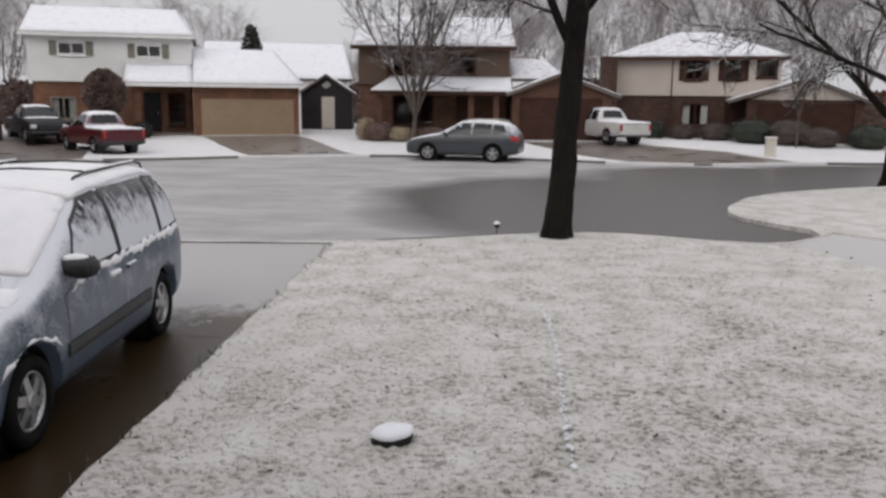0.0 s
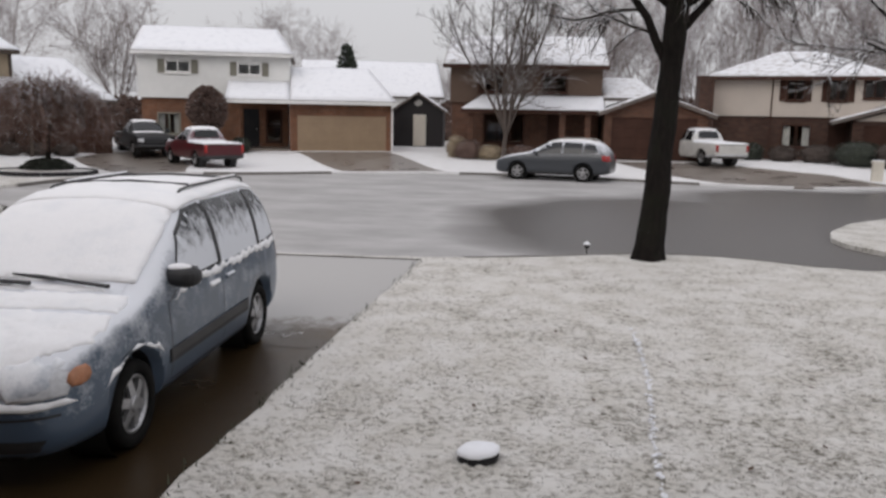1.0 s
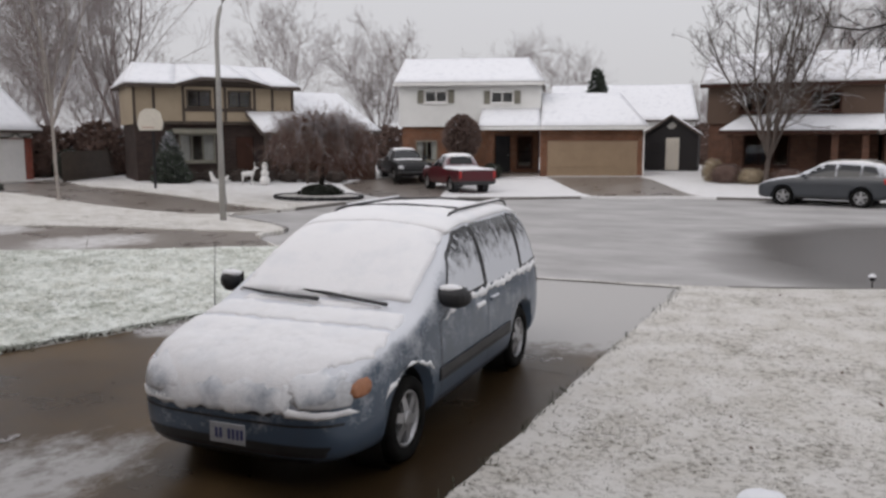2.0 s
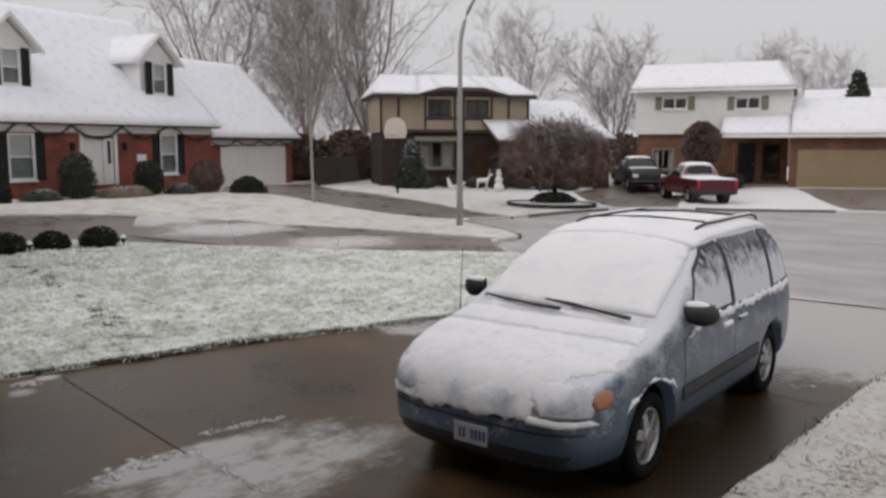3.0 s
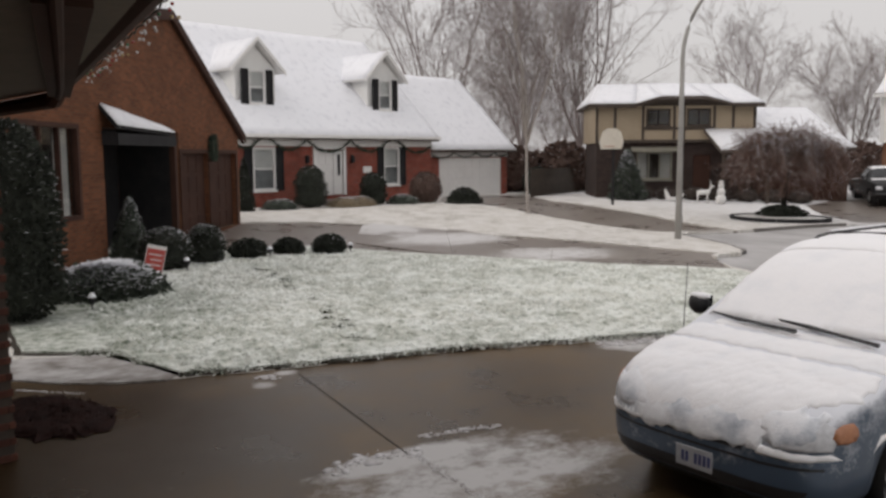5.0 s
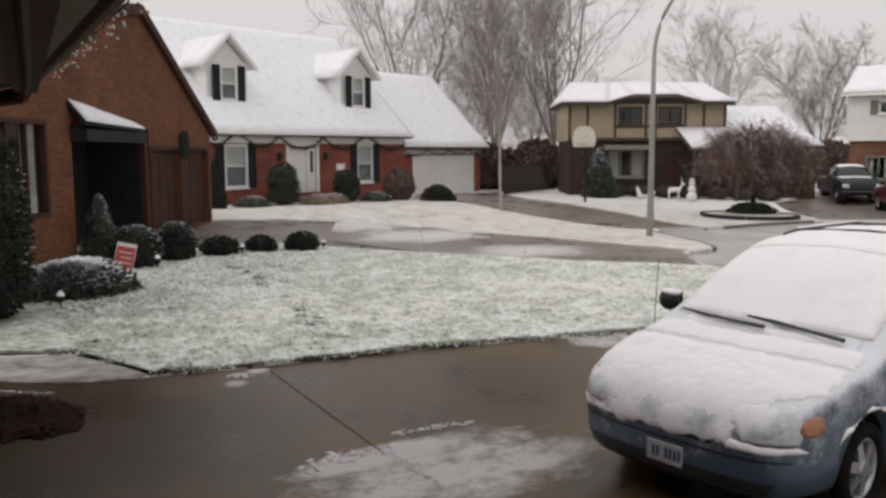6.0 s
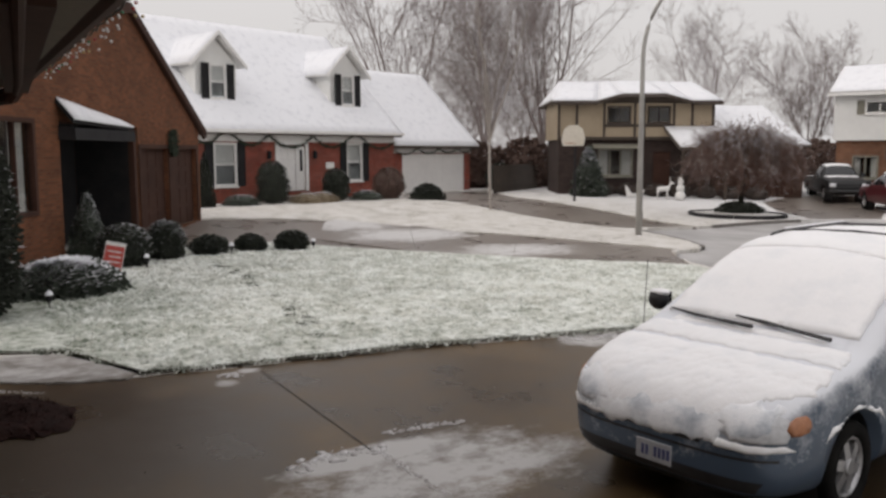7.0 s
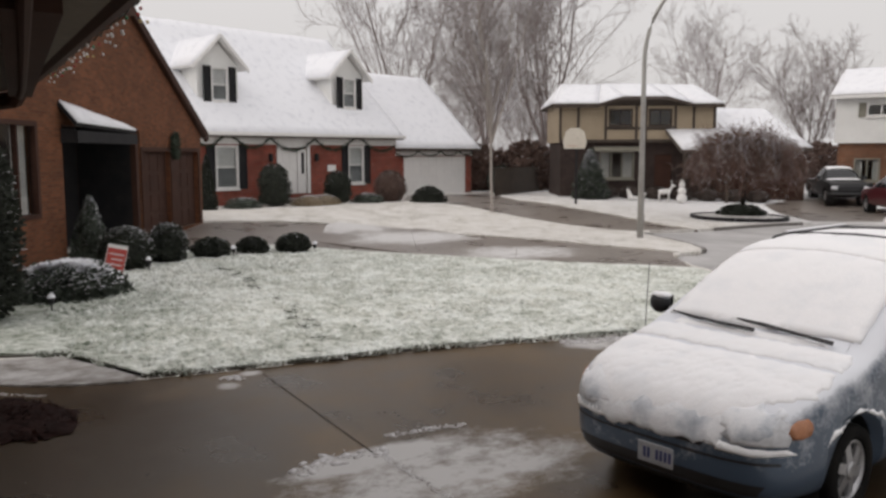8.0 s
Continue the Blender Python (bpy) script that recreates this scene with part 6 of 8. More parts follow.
def pickup(m, paint, words, snowy_bed=True, length=5.4, snowy_nose=0.02):
    b = length / 2
    st = [(b, 0.6, 0.42, 0.72, 0.78, 0.5), (b - 0.06, 0.86, 0.34, 0.86, 0.94, 0.72), (b - 0.4, 0.94, 0.3, 0.98, 1.08, 0.8), (1.25, 0.96, 0.3, 1.05, 1.16, 0.82), (1.1, 0.96, 0.3, 1.06, 1.22, 0.8), (0.65, 0.96, 0.3, 1.08, 1.62, 0.68), (0.3, 0.96, 0.3, 1.09, 1.74, 0.66),
          (-0.25, 0.96, 0.3, 1.1, 1.75, 0.66), (-0.55, 0.96, 0.3, 1.1, 1.70, 0.66), (-0.66, 0.96, 0.3, 1.08, 1.2, 0.8), (-0.74, 0.96, 0.32, 1.04, 1.12, 0.86), (-1.5, 0.96, 0.34, 1.04, 1.1, 0.88), (-b + 0.12, 0.95, 0.38, 1.04, 1.1, 0.88), (-b + 0.02, 0.93, 0.42, 1.02, 1.08, 0.86), (-b, 0.88, 0.46, 0.98, 1.03, 0.8)]
    win = [("side_window", [(0.85, 1.14), (0.1, 1.15), (0.1, 1.62), (0.42, 1.6)], ("left", "right"), CAR_GLASS), ("side_window", [(0.03, 1.15), (-0.5, 1.16), (-0.48, 1.6), (0.03, 1.63)], ("left", "right"), CAR_GLASS),
           ("windscreen", [(1.1, -0.68), (1.1, 0.68), (0.55, 0.6), (0.55, -0.6)], ("top",), CAR_GLASS), ("rear_window", [(-0.58, 1.26), (0.58, 1.26), (0.52, 1.62), (-0.52, 1.62)], ("rear",), CAR_GLASS)]
    tail = [(0.76, 0.68), (0.9, 0.68), (0.9, 1.0), (0.76, 1.0)]
    ext = [("roof_snow", [(0.5, -0.58), (0.5, 0.58), (-0.52, 0.58), (-0.52, -0.58)], ("top",), CAR_SNOW, 0.03), ("bonnet_snow", [(1.2, -0.78), (1.2, 0.78), (1.3 + (b - 1.5) * snowy_nose * 50, 0.7), (1.3 + (b - 1.5) * snowy_nose * 50, -0.7)], ("top",), CAR_SNOW, 0.02),
           ("bed_snow", [(-0.78, -0.82), (-0.78, 0.82), (-b + 0.1, 0.82), (-b + 0.1, -0.82)], ("top",), CAR_SNOW, 0.02 if snowy_bed else 0.008),
           ("tail_light", tail, ("rear",), RED_LENS, 0.01), ("tail_light", mirrored(tail), ("rear",), RED_LENS, 0.01), ("bumper", [(-0.9, 0.42), (0.9, 0.42), (0.9, 0.56), (-0.9, 0.56)], ("rear", "front"), PLASTIC if paint is not WHITE_CAR else ALLOY, 0.05),
           ("tailgate_seam", [(-0.74, 0.99), (0.74, 0.99), (0.74, 1.01), (-0.74, 1.01)], ("rear",), PLASTIC, 0.0), ("grille", [(-0.5, 0.66), (0.5, 0.66), (0.5, 0.86), (-0.5, 0.86)], ("front",), PLASTIC, 0.0),
           ("headlight", [(0.56, 0.68), (0.84, 0.68), (0.84, 0.86), (0.56, 0.86)], ("front",), LAMP_LENS, 0.01), ("headlight", mirrored([(0.56, 0.68), (0.84, 0.68), (0.84, 0.86), (0.56, 0.86)]), ("front",), LAMP_LENS, 0.01)]
    v, tree = far_car("pickup_truck", m, st, (b - 0.98, -b + 1.15), 0.37, 0.95, paint, CAR_GLASS, words, "pickup truck", win, ext)
    for s in (1, -1):
        part("mirror", boxes((0.8, 0.92, min(s * 0.95, s * 1.16), max(s * 0.95, s * 1.16), 1.12, 1.32), bevel=0.03), PLASTIC, v)
    return v


minivan()
crossover()

pickup(pose(-18.0, 35.5, 0.02, 0, 0, 136), RED, "dark red pickup truck with snow on its bed", True)
pickup(pose(-23.2, 39.6, 0.22, 0, 0, -48), BLACK_CAR, "black pickup truck with a snowy roof", False, 5.4, 0.004)
pickup(pose(5.2, 42.4, 0.36, 0, 0, 116), WHITE_CAR, "white pickup truck parked in a driveway", True, 5.2)


# ---- trees and shrubs ----
def bark_material(name, c1, c2, snow_at=0.75, frost=(0.70, 0.71, 0.74), moss=None, flecks=0.0):
    """Furrowed bark, with snow caught on whatever faces up."""
    m, n, l, p = nodes(name)
    geo = n.new("ShaderNodeNewGeometry")
    sp = n.new("ShaderNodeSeparateXYZ")
    l.new(geo.outputs["Normal"], sp.inputs[0])
    grain = noise_at(n, l, 14, 6, 0.7, stretch=(1, 1, 0.25))
    blot = noise_at(n, l, 2.0, 5)
    col = mix(n, l, ramp_of(n, l, grain, 0.3, 0.7), c1, c2)
    if moss:
        col = mix(n, l, ramp_of(n, l, blot, 0.5, 0.7), col, moss)
    f = ramp_of(n, l, math_of(n, l, "ADD", sp.outputs["Z"], math_of(n, l, "MULTIPLY", math_of(n, l, "SUBTRACT", blot, 0.5), 0.8)), snow_at - 0.12, snow_at + 0.12)
    if flecks:
        dots = math_of(n, l, "ADD", noise_at(n, l, 26, 5, 0.7), math_of(n, l, "MULTIPLY", math_of(n, l, "SUBTRACT", blot, 0.5), 0.35))
        col = mix(n, l, math_of(n, l, "MULTIPLY", ramp_of(n, l, dots, flecks, flecks + 0.1), 0.35), col, frost)
    l.new(mix(n, l, f, col, frost), p.inputs["Base Color"])
    p.inputs["Roughness"].default_value = 0.9
    p.inputs["Specular IOR Level"].default_value = 0.15
    bump(n, l, p, grain, 0.9, 0.05)
    return m


def rugged_trunk(name, line, material, parent, flare=0.16, seed=3):
    """A trunk of lumpy, furrowed rings that spreads into its roots."""
    rings, sides = 70, 32
    bm = bmesh.new()
    rows = []
    n = len(line) - 1
    for i in range(rings + 1):
        t = i / rings * n
        k = min(n - 1, int(t))
        f = t - k
        c, r = line[k][0].lerp(line[k + 1][0], f), line[k][1] * (1 - f) + line[k + 1][1] * f
        row = []
        for j in range(sides):
            a = 2 * math.pi * j / sides
            ca, sa = math.cos(a), math.sin(a)
            grow = 1 + flare * math.exp(-max(0.0, c.z) / 0.16) * (0.55 + 0.5 * math.sin(a * 5 + seed))
            lump = 0.10 * noise.noise((ca * 1.3, sa * 1.3, c.z * 1.4 + seed)) + 0.06 * noise.noise((ca * 5, sa * 5, c.z * 1.8)) + 0.03 * noise.noise((ca * 11, sa * 11, c.z * 7))
            row.append(bm.verts.new(c + Vector((ca, sa, 0)) * r * (grow + lump)))
        rows.append(row)
    for a, b in zip(rows, rows[1:]):
        for j in range(sides):
            bm.faces.new((a[j], a[(j + 1) % sides], b[(j + 1) % sides], b[j]))
    return part(name, bm, material, parent, smooth=True)


BARK = bark_material("dark_bark", (0.004, 0.0035, 0.003), (0.019, 0.015, 0.013), 0.93, moss=(0.014, 0.014, 0.0095), flecks=0.70)
DARK_TWIG = bark_material("dark_snowy_twigs", (0.028, 0.023, 0.02), (0.06, 0.05, 0.043), 0.68)
TWIG = bark_material("snow_dusted_twigs", (0.085, 0.068, 0.06), (0.14, 0.115, 0.10), 0.55)
# Bark paled to paint in the haze of distance; frost lies on upper sides.
FAR_TWIG = bark_material("hazed_frosted_far_twigs", (0.225, 0.188, 0.18), (0.315, 0.268, 0.257), 0.55)
RED_TWIG = bark_material("red_brown_twigs", (0.13, 0.08, 0.064), (0.20, 0.13, 0.108), 0.72)
PALE_BARK = bark_material("pale_birch_bark", (0.30, 0.27, 0.245), (0.42, 0.38, 0.35), 0.8)


def tubes(lines, sides):
    """Tapered round tubes along polylines of (point, radius), as vertices and faces."""
    V, F = [], []
    for line in lines:
        base = len(V)
        for i, (p, r) in enumerate(line):
            d = (line[min(i + 1, len(line) - 1)][0] - line[max(i - 1, 0)][0]).normalized()
            s = d.cross(Vector((0.31, 0.17, 0.93)))
            s = s.normalized() if s.length > 1e-4 else Vector((1, 0, 0))
            u = d.cross(s)
            for j in range(sides):
                a = 2 * math.pi * j / sides
                V.append(p + (s * math.cos(a) + u * math.sin(a)) * r)
        for i in range(len(line) - 1):
            for j in range(sides):
                k = (j + 1) % sides
                F.append((base + i * sides + j, base + i * sides + k, base + (i + 1) * sides + k, base + (i + 1) * sides + j))
    return V, F


def limb(rng, p, d, length, r0, r1, segs, wander, pull):
    """One bending branch: pull > 0 turns it upwards, < 0 lets it hang."""
    line = [(p.copy(), r0)]
    step = length / segs
    for i in range(segs):
        d = (d + Vector((rng.gauss(0, wander), rng.gauss(0, wander), rng.gauss(0, wander) + pull))).normalized()
        p = p + d * step
        line.append((p.copy(), r0 + (r1 - r0) * (i + 1) / segs))
    return line


def sprout(rng, line, count, lo, angle, length, rfac, segs, wander, pull, rmin, taper=0.5):
    """Side branches along a line, longest low down."""
    out = []
    n = len(line) - 1
    for k in range(count):
        t = lo + (1 - lo) * (k + rng.random()) / count
        i = min(n - 1, int(t * n))
        f = t * n - i
        p = line[i][0].lerp(line[i + 1][0], f)
        r = (line[i][1] * (1 - f) + line[i + 1][1] * f) * rfac
        d = (line[i + 1][0] - line[i][0]).normalized()
        side = d.cross(Vector((rng.gauss(0, 1), rng.gauss(0, 1), rng.gauss(0, 1)))).normalized()
        a = angle * rng.uniform(0.7, 1.25)
        nd = d * math.cos(a) + side * math.sin(a)
        ln = length * (1 - taper * t) * rng.uniform(0.6, 1.2)
        out.append(limb(rng, p, nd, ln, max(r, rmin * 1.3), rmin, segs, wander, pull))
    return out


def mesh_part(name, lines_sides, material, parent, label=""):
    V, F = [], []
    for lines, sides in lines_sides:
        v, f = tubes(lines, sides)
        F += [tuple(i + len(V) for i in q) for q in f]
        V += v
    me = bpy.data.meshes.new(name)
    me.from_pydata([tuple(v) for v in V], [], F)
    me.materials.append(material)
    for poly in me.polygons:
        poly.use_smooth = True
    ob = new(name, me)
    ob.parent = parent
    return tagged(ob, label)


def bare_tree(m, seed, height, trunk_r, trunk_h, stems, spread, label, bark=BARK, twig=TWIG, b2=9, b3=9, b4=5, pull3=0.02, pull4=0.0, twig_r=0.006, lean=(0, 0), group="bare trees", upright=0.25, limb_dirs=None, cat="tree", thin=1.0):
    rng = random.Random(seed)
    t = thing("tree", m, label, cat, group)
    trunk = limb(rng, Vector((0, 0, -0.25)), Vector((lean[0], lean[1], 1)).normalized(), trunk_h + 0.25, trunk_r * 1.0, trunk_r * 0.72, 10, 0.02, 0.02)
    trunk[0] = (trunk[0][0], trunk_r * 1.35)
    trunk[1] = (trunk[1][0], trunk_r * 1.08)
    trunk[2:] = [(p, r * rng.uniform(0.93, 1.09)) for p, r in trunk[2:]]
    top = trunk[-1][0]
    limbs = []
    for k in range(stems):
        if limb_dirs and k < len(limb_dirs):
            h0, dx, dy, dz, rf, lf = limb_dirs[k]
            i = min(len(trunk) - 1, int(h0 * (len(trunk) - 1)))
            start, d = trunk[i][0], Vector((dx, dy, dz)).normalized()
        else:
            a = 2 * math.pi * (k + rng.random() * 0.6) / stems
            d = Vector((math.cos(a) * spread, math.sin(a) * spread, 1)).normalized()
            start, rf, lf = top if rng.random() < 0.7 else trunk[-2][0], rng.uniform(0.5, 0.75), rng.uniform(0.8, 1.05)
        limbs.append(limb(rng, start, d, (height - trunk_h) * lf, trunk_r * rf * thin, 0.025 * thin, 9, 0.09, upright * 0.2))
    sec = [b for q in limbs for b in sprout(rng, q, b2, 0.12, 0.75, (height - trunk_h) * 0.55, 0.55, 6, 0.12, upright * 0.12, 0.012)]
    ter = [b for q in sec for b in sprout(rng, q, b3, 0.1, 0.7, (height - trunk_h) * 0.24, 0.6, 5, 0.14, pull3, twig_r * 1.3)]
    fin = [b for q in ter for b in sprout(rng, q, b4, 0.1, 0.7, (height - trunk_h) * 0.11, 0.7, 3, 0.16, pull4, twig_r)]
    if trunk_r > 0.2 and bark is BARK:
        rugged_trunk("trunk", trunk, bark, t)
    else:
        mesh_part("trunk", [([trunk], 14)], bark, t)
    for q in limbs:
        mesh_part("limb", [([q], 9)], bark, t)
    mesh_part("crown", [(sec, 5), (ter, 3), (fin, 3)], twig, t, "fine bare twigs dusted with snow")
    return t


def place(px_right, ahead, dist, origin, fwd):
    """A spot at a bearing (metres to the right for each metre ahead) and a distance ahead of a view."""
    rt = (fwd[1], -fwd[0])
    return origin[0] + fwd[0] * dist + rt[0] * px_right * dist, origin[1] + fwd[1] * dist + rt[1] * px_right * dist


def stand(x, y, turn=0.0, dz=0.0):
    return pose(x, y, lie(x, y) + dz, 0, 0, turn)


# the street tree on the front lawn, and its neighbour down the street
bare_tree(stand(0.53, 14.48), 11, 8.8, 0.245, 4.9, 10, 0.75, "big dark bare lawn tree with drooping snowy twigs", b2=8, b3=8, b4=6, pull3=-0.13, pull4=-0.25, twig_r=0.0065, twig=DARK_TWIG, lean=(0.10, 0.0), upright=0.05,
          limb_dirs=[(0.72, -0.52, 0.1, 1.0, 0.36, 1.2), (0.81, 0.75, -0.1, 1.0, 0.33, 1.2), (1.0, 0.05, 0.25, 1.0, 0.72, 1.0), (0.92, -0.95, 0.4, 0.95, 0.36, 1.1), (0.92, 0.9, 0.6, 0.9, 0.26, 1.2), (0.98, 0.3, -0.9, 0.9, 0.34, 0.9), (0.92, 1.0, 0.15, 0.75, 0.26, 1.4), (0.92, -1.0, -0.25, 0.85, 0.24, 1.1), (0.95, 0.8, -0.7, 0.8, 0.32, 1.2), (0.95, 0.1, 1.0, 0.8, 0.32, 1.1)])
bare_tree(stand(11.75, 25.85), 23, 10.0, 0.24, 3.2, 6, 0.8, "dark bare street tree with a low forking limb", b2=8, b3=8, b4=5, pull3=-0.05, pull4=-0.08, twig_r=0.008, twig=DARK_TWIG, lean=(0.0, 0.0), upright=0.06,
          limb_dirs=[(0.62, -0.85, 0.1, 1.0, 0.55, 1.05), (0.95, -0.5, -0.3, 1.0, 0.5, 1.0), (1.0, 0.1, 0.1, 1.0, 0.7, 1.0), (0.9, 0.8, 0.3, 0.9, 0.5, 1.0), (0.9, -0.9, -0.4, 0.5, 0.42, 0.95)])
# multi-stemmed tree before the brown house
bare_tree(stand(-4.5, 40.6), 31, 9.2, 0.13, 1.3, 7, 0.42, "slender many-stemmed bare tree before a porch", bark=TWIG, b2=8, b3=7, b4=4, pull3=0.05, twig_r=0.009, upright=0.45)
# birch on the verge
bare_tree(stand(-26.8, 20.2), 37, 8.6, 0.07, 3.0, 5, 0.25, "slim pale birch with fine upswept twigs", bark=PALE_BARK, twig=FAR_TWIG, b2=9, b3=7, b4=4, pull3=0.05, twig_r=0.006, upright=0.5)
# sapling
bare_tree(stand(14.1, 40.4), 41, 4.4, 0.05, 1.6, 4, 0.35, "small bare sapling on a snowy lawn", bark=TWIG, b2=6, b3=4, b4=3, twig_r=0.008, upright=0.4)

# trees beyond the houses
V7, V15, V0 = ((-1.09, -0.855), (-0.809, 0.588)), ((-0.9, -0.64), (-0.277, 0.961)), ((-0.72, -0.665), (-0.054, 0.9985))
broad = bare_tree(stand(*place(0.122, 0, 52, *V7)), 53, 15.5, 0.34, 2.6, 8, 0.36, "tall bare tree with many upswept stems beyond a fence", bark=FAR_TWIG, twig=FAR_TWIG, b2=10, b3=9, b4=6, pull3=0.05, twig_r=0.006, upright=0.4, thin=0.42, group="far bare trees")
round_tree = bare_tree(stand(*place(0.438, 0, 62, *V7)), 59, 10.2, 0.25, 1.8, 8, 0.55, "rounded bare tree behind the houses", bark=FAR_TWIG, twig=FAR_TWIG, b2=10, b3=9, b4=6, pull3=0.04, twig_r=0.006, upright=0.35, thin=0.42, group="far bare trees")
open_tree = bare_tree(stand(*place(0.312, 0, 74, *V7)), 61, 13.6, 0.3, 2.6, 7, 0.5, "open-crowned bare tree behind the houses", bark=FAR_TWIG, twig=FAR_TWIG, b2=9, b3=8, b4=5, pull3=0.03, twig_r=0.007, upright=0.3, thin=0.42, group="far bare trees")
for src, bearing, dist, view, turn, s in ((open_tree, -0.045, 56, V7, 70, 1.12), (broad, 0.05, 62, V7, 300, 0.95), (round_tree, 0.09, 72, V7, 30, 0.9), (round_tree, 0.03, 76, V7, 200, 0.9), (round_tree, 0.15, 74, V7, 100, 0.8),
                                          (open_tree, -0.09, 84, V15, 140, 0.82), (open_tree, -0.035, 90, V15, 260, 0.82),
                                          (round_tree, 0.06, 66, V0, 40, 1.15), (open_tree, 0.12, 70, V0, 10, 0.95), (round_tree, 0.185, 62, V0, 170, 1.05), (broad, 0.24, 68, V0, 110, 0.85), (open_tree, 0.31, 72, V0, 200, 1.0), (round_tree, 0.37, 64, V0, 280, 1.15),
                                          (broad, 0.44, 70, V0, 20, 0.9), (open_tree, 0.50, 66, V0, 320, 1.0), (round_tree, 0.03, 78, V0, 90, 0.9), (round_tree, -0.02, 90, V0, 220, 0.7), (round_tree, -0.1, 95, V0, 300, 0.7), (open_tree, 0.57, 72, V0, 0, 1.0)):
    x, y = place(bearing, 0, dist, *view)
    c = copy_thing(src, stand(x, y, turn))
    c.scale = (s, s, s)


def weeping_tree(x, y):
    rng = random.Random(71)
    t = thing("tree", stand(x, y), "umbrella-shaped weeping tree with red-brown hanging twigs", "tree", "bare trees")
    trunk = limb(rng, Vector((0, 0, -0.2)), Vector((0.02, 0, 1)), 2.4, 0.11, 0.09, 8, 0.03, 0.05)
    mesh_part("trunk", [([trunk], 10)], BARK, t)
    arcs, hang = [], []
    top = trunk[-1][0]
    for k in range(64):
        a = 2 * math.pi * (k * 0.382 + rng.random() * 0.05)
        reach = rng.uniform(0.9, 2.45)
        peak = rng.uniform(1.3, 1.75) * (1 - 0.12 * (reach / 2.4) ** 2)
        line = []
        for i in range(10):
            f = i / 9
            r = reach * (f ** 0.85)
            z = top.z - 0.3 + peak * math.sin(min(1.0, f * 1.25) * math.pi / 2) - max(0, f - 0.5) ** 2 * 4 * rng.uniform(1.1, 1.9)
            line.append((Vector((math.cos(a + 0.3 * f) * r, math.sin(a + 0.3 * f) * r, max(0.75, z))) + Vector((rng.gauss(0, .04), rng.gauss(0, .04), rng.gauss(0, .04))), 0.035 * (1 - f) + 0.008))
        arcs.append(line)
        hang += sprout(rng, line, 24, 0.2, 0.8, 1.0, 0.4, 5, 0.24, -0.2, 0.006, 0.2)
    fine = [b for q in hang for b in sprout(rng, q, 5, 0.1, 0.8, 0.4, 0.7, 3, 0.25, -0.1, 0.005, 0.2)]
    mesh_part("crown", [(arcs, 5), (hang, 3), (fine, 3)], RED_TWIG, t, "hanging red-brown twigs dusted with snow")


weeping_tree(-20.9, 28.3)


def needle_material(name, c1, c2):
    return surface(name, c1, c2, 25, 3, 0.85, relief=0.2)


NEEDLES = needle_material("dark_needles", (0.017, 0.021, 0.015), (0.036, 0.042, 0.03))
NEEDLES_GREY = needle_material("grey_green_needles", (0.04, 0.05, 0.038), (0.075, 0.09, 0.07))
NEEDLES_RUST = needle_material("rusty_twigs", (0.095, 0.058, 0.046), (0.15, 0.098, 0.08))
BROWN_STEMS = needle_material("brown_grey_stems", (0.05, 0.037, 0.031), (0.085, 0.066, 0.056))
DRY_GRASS = needle_material("dry_pale_stems", (0.22, 0.17, 0.11), (0.32, 0.26, 0.18))


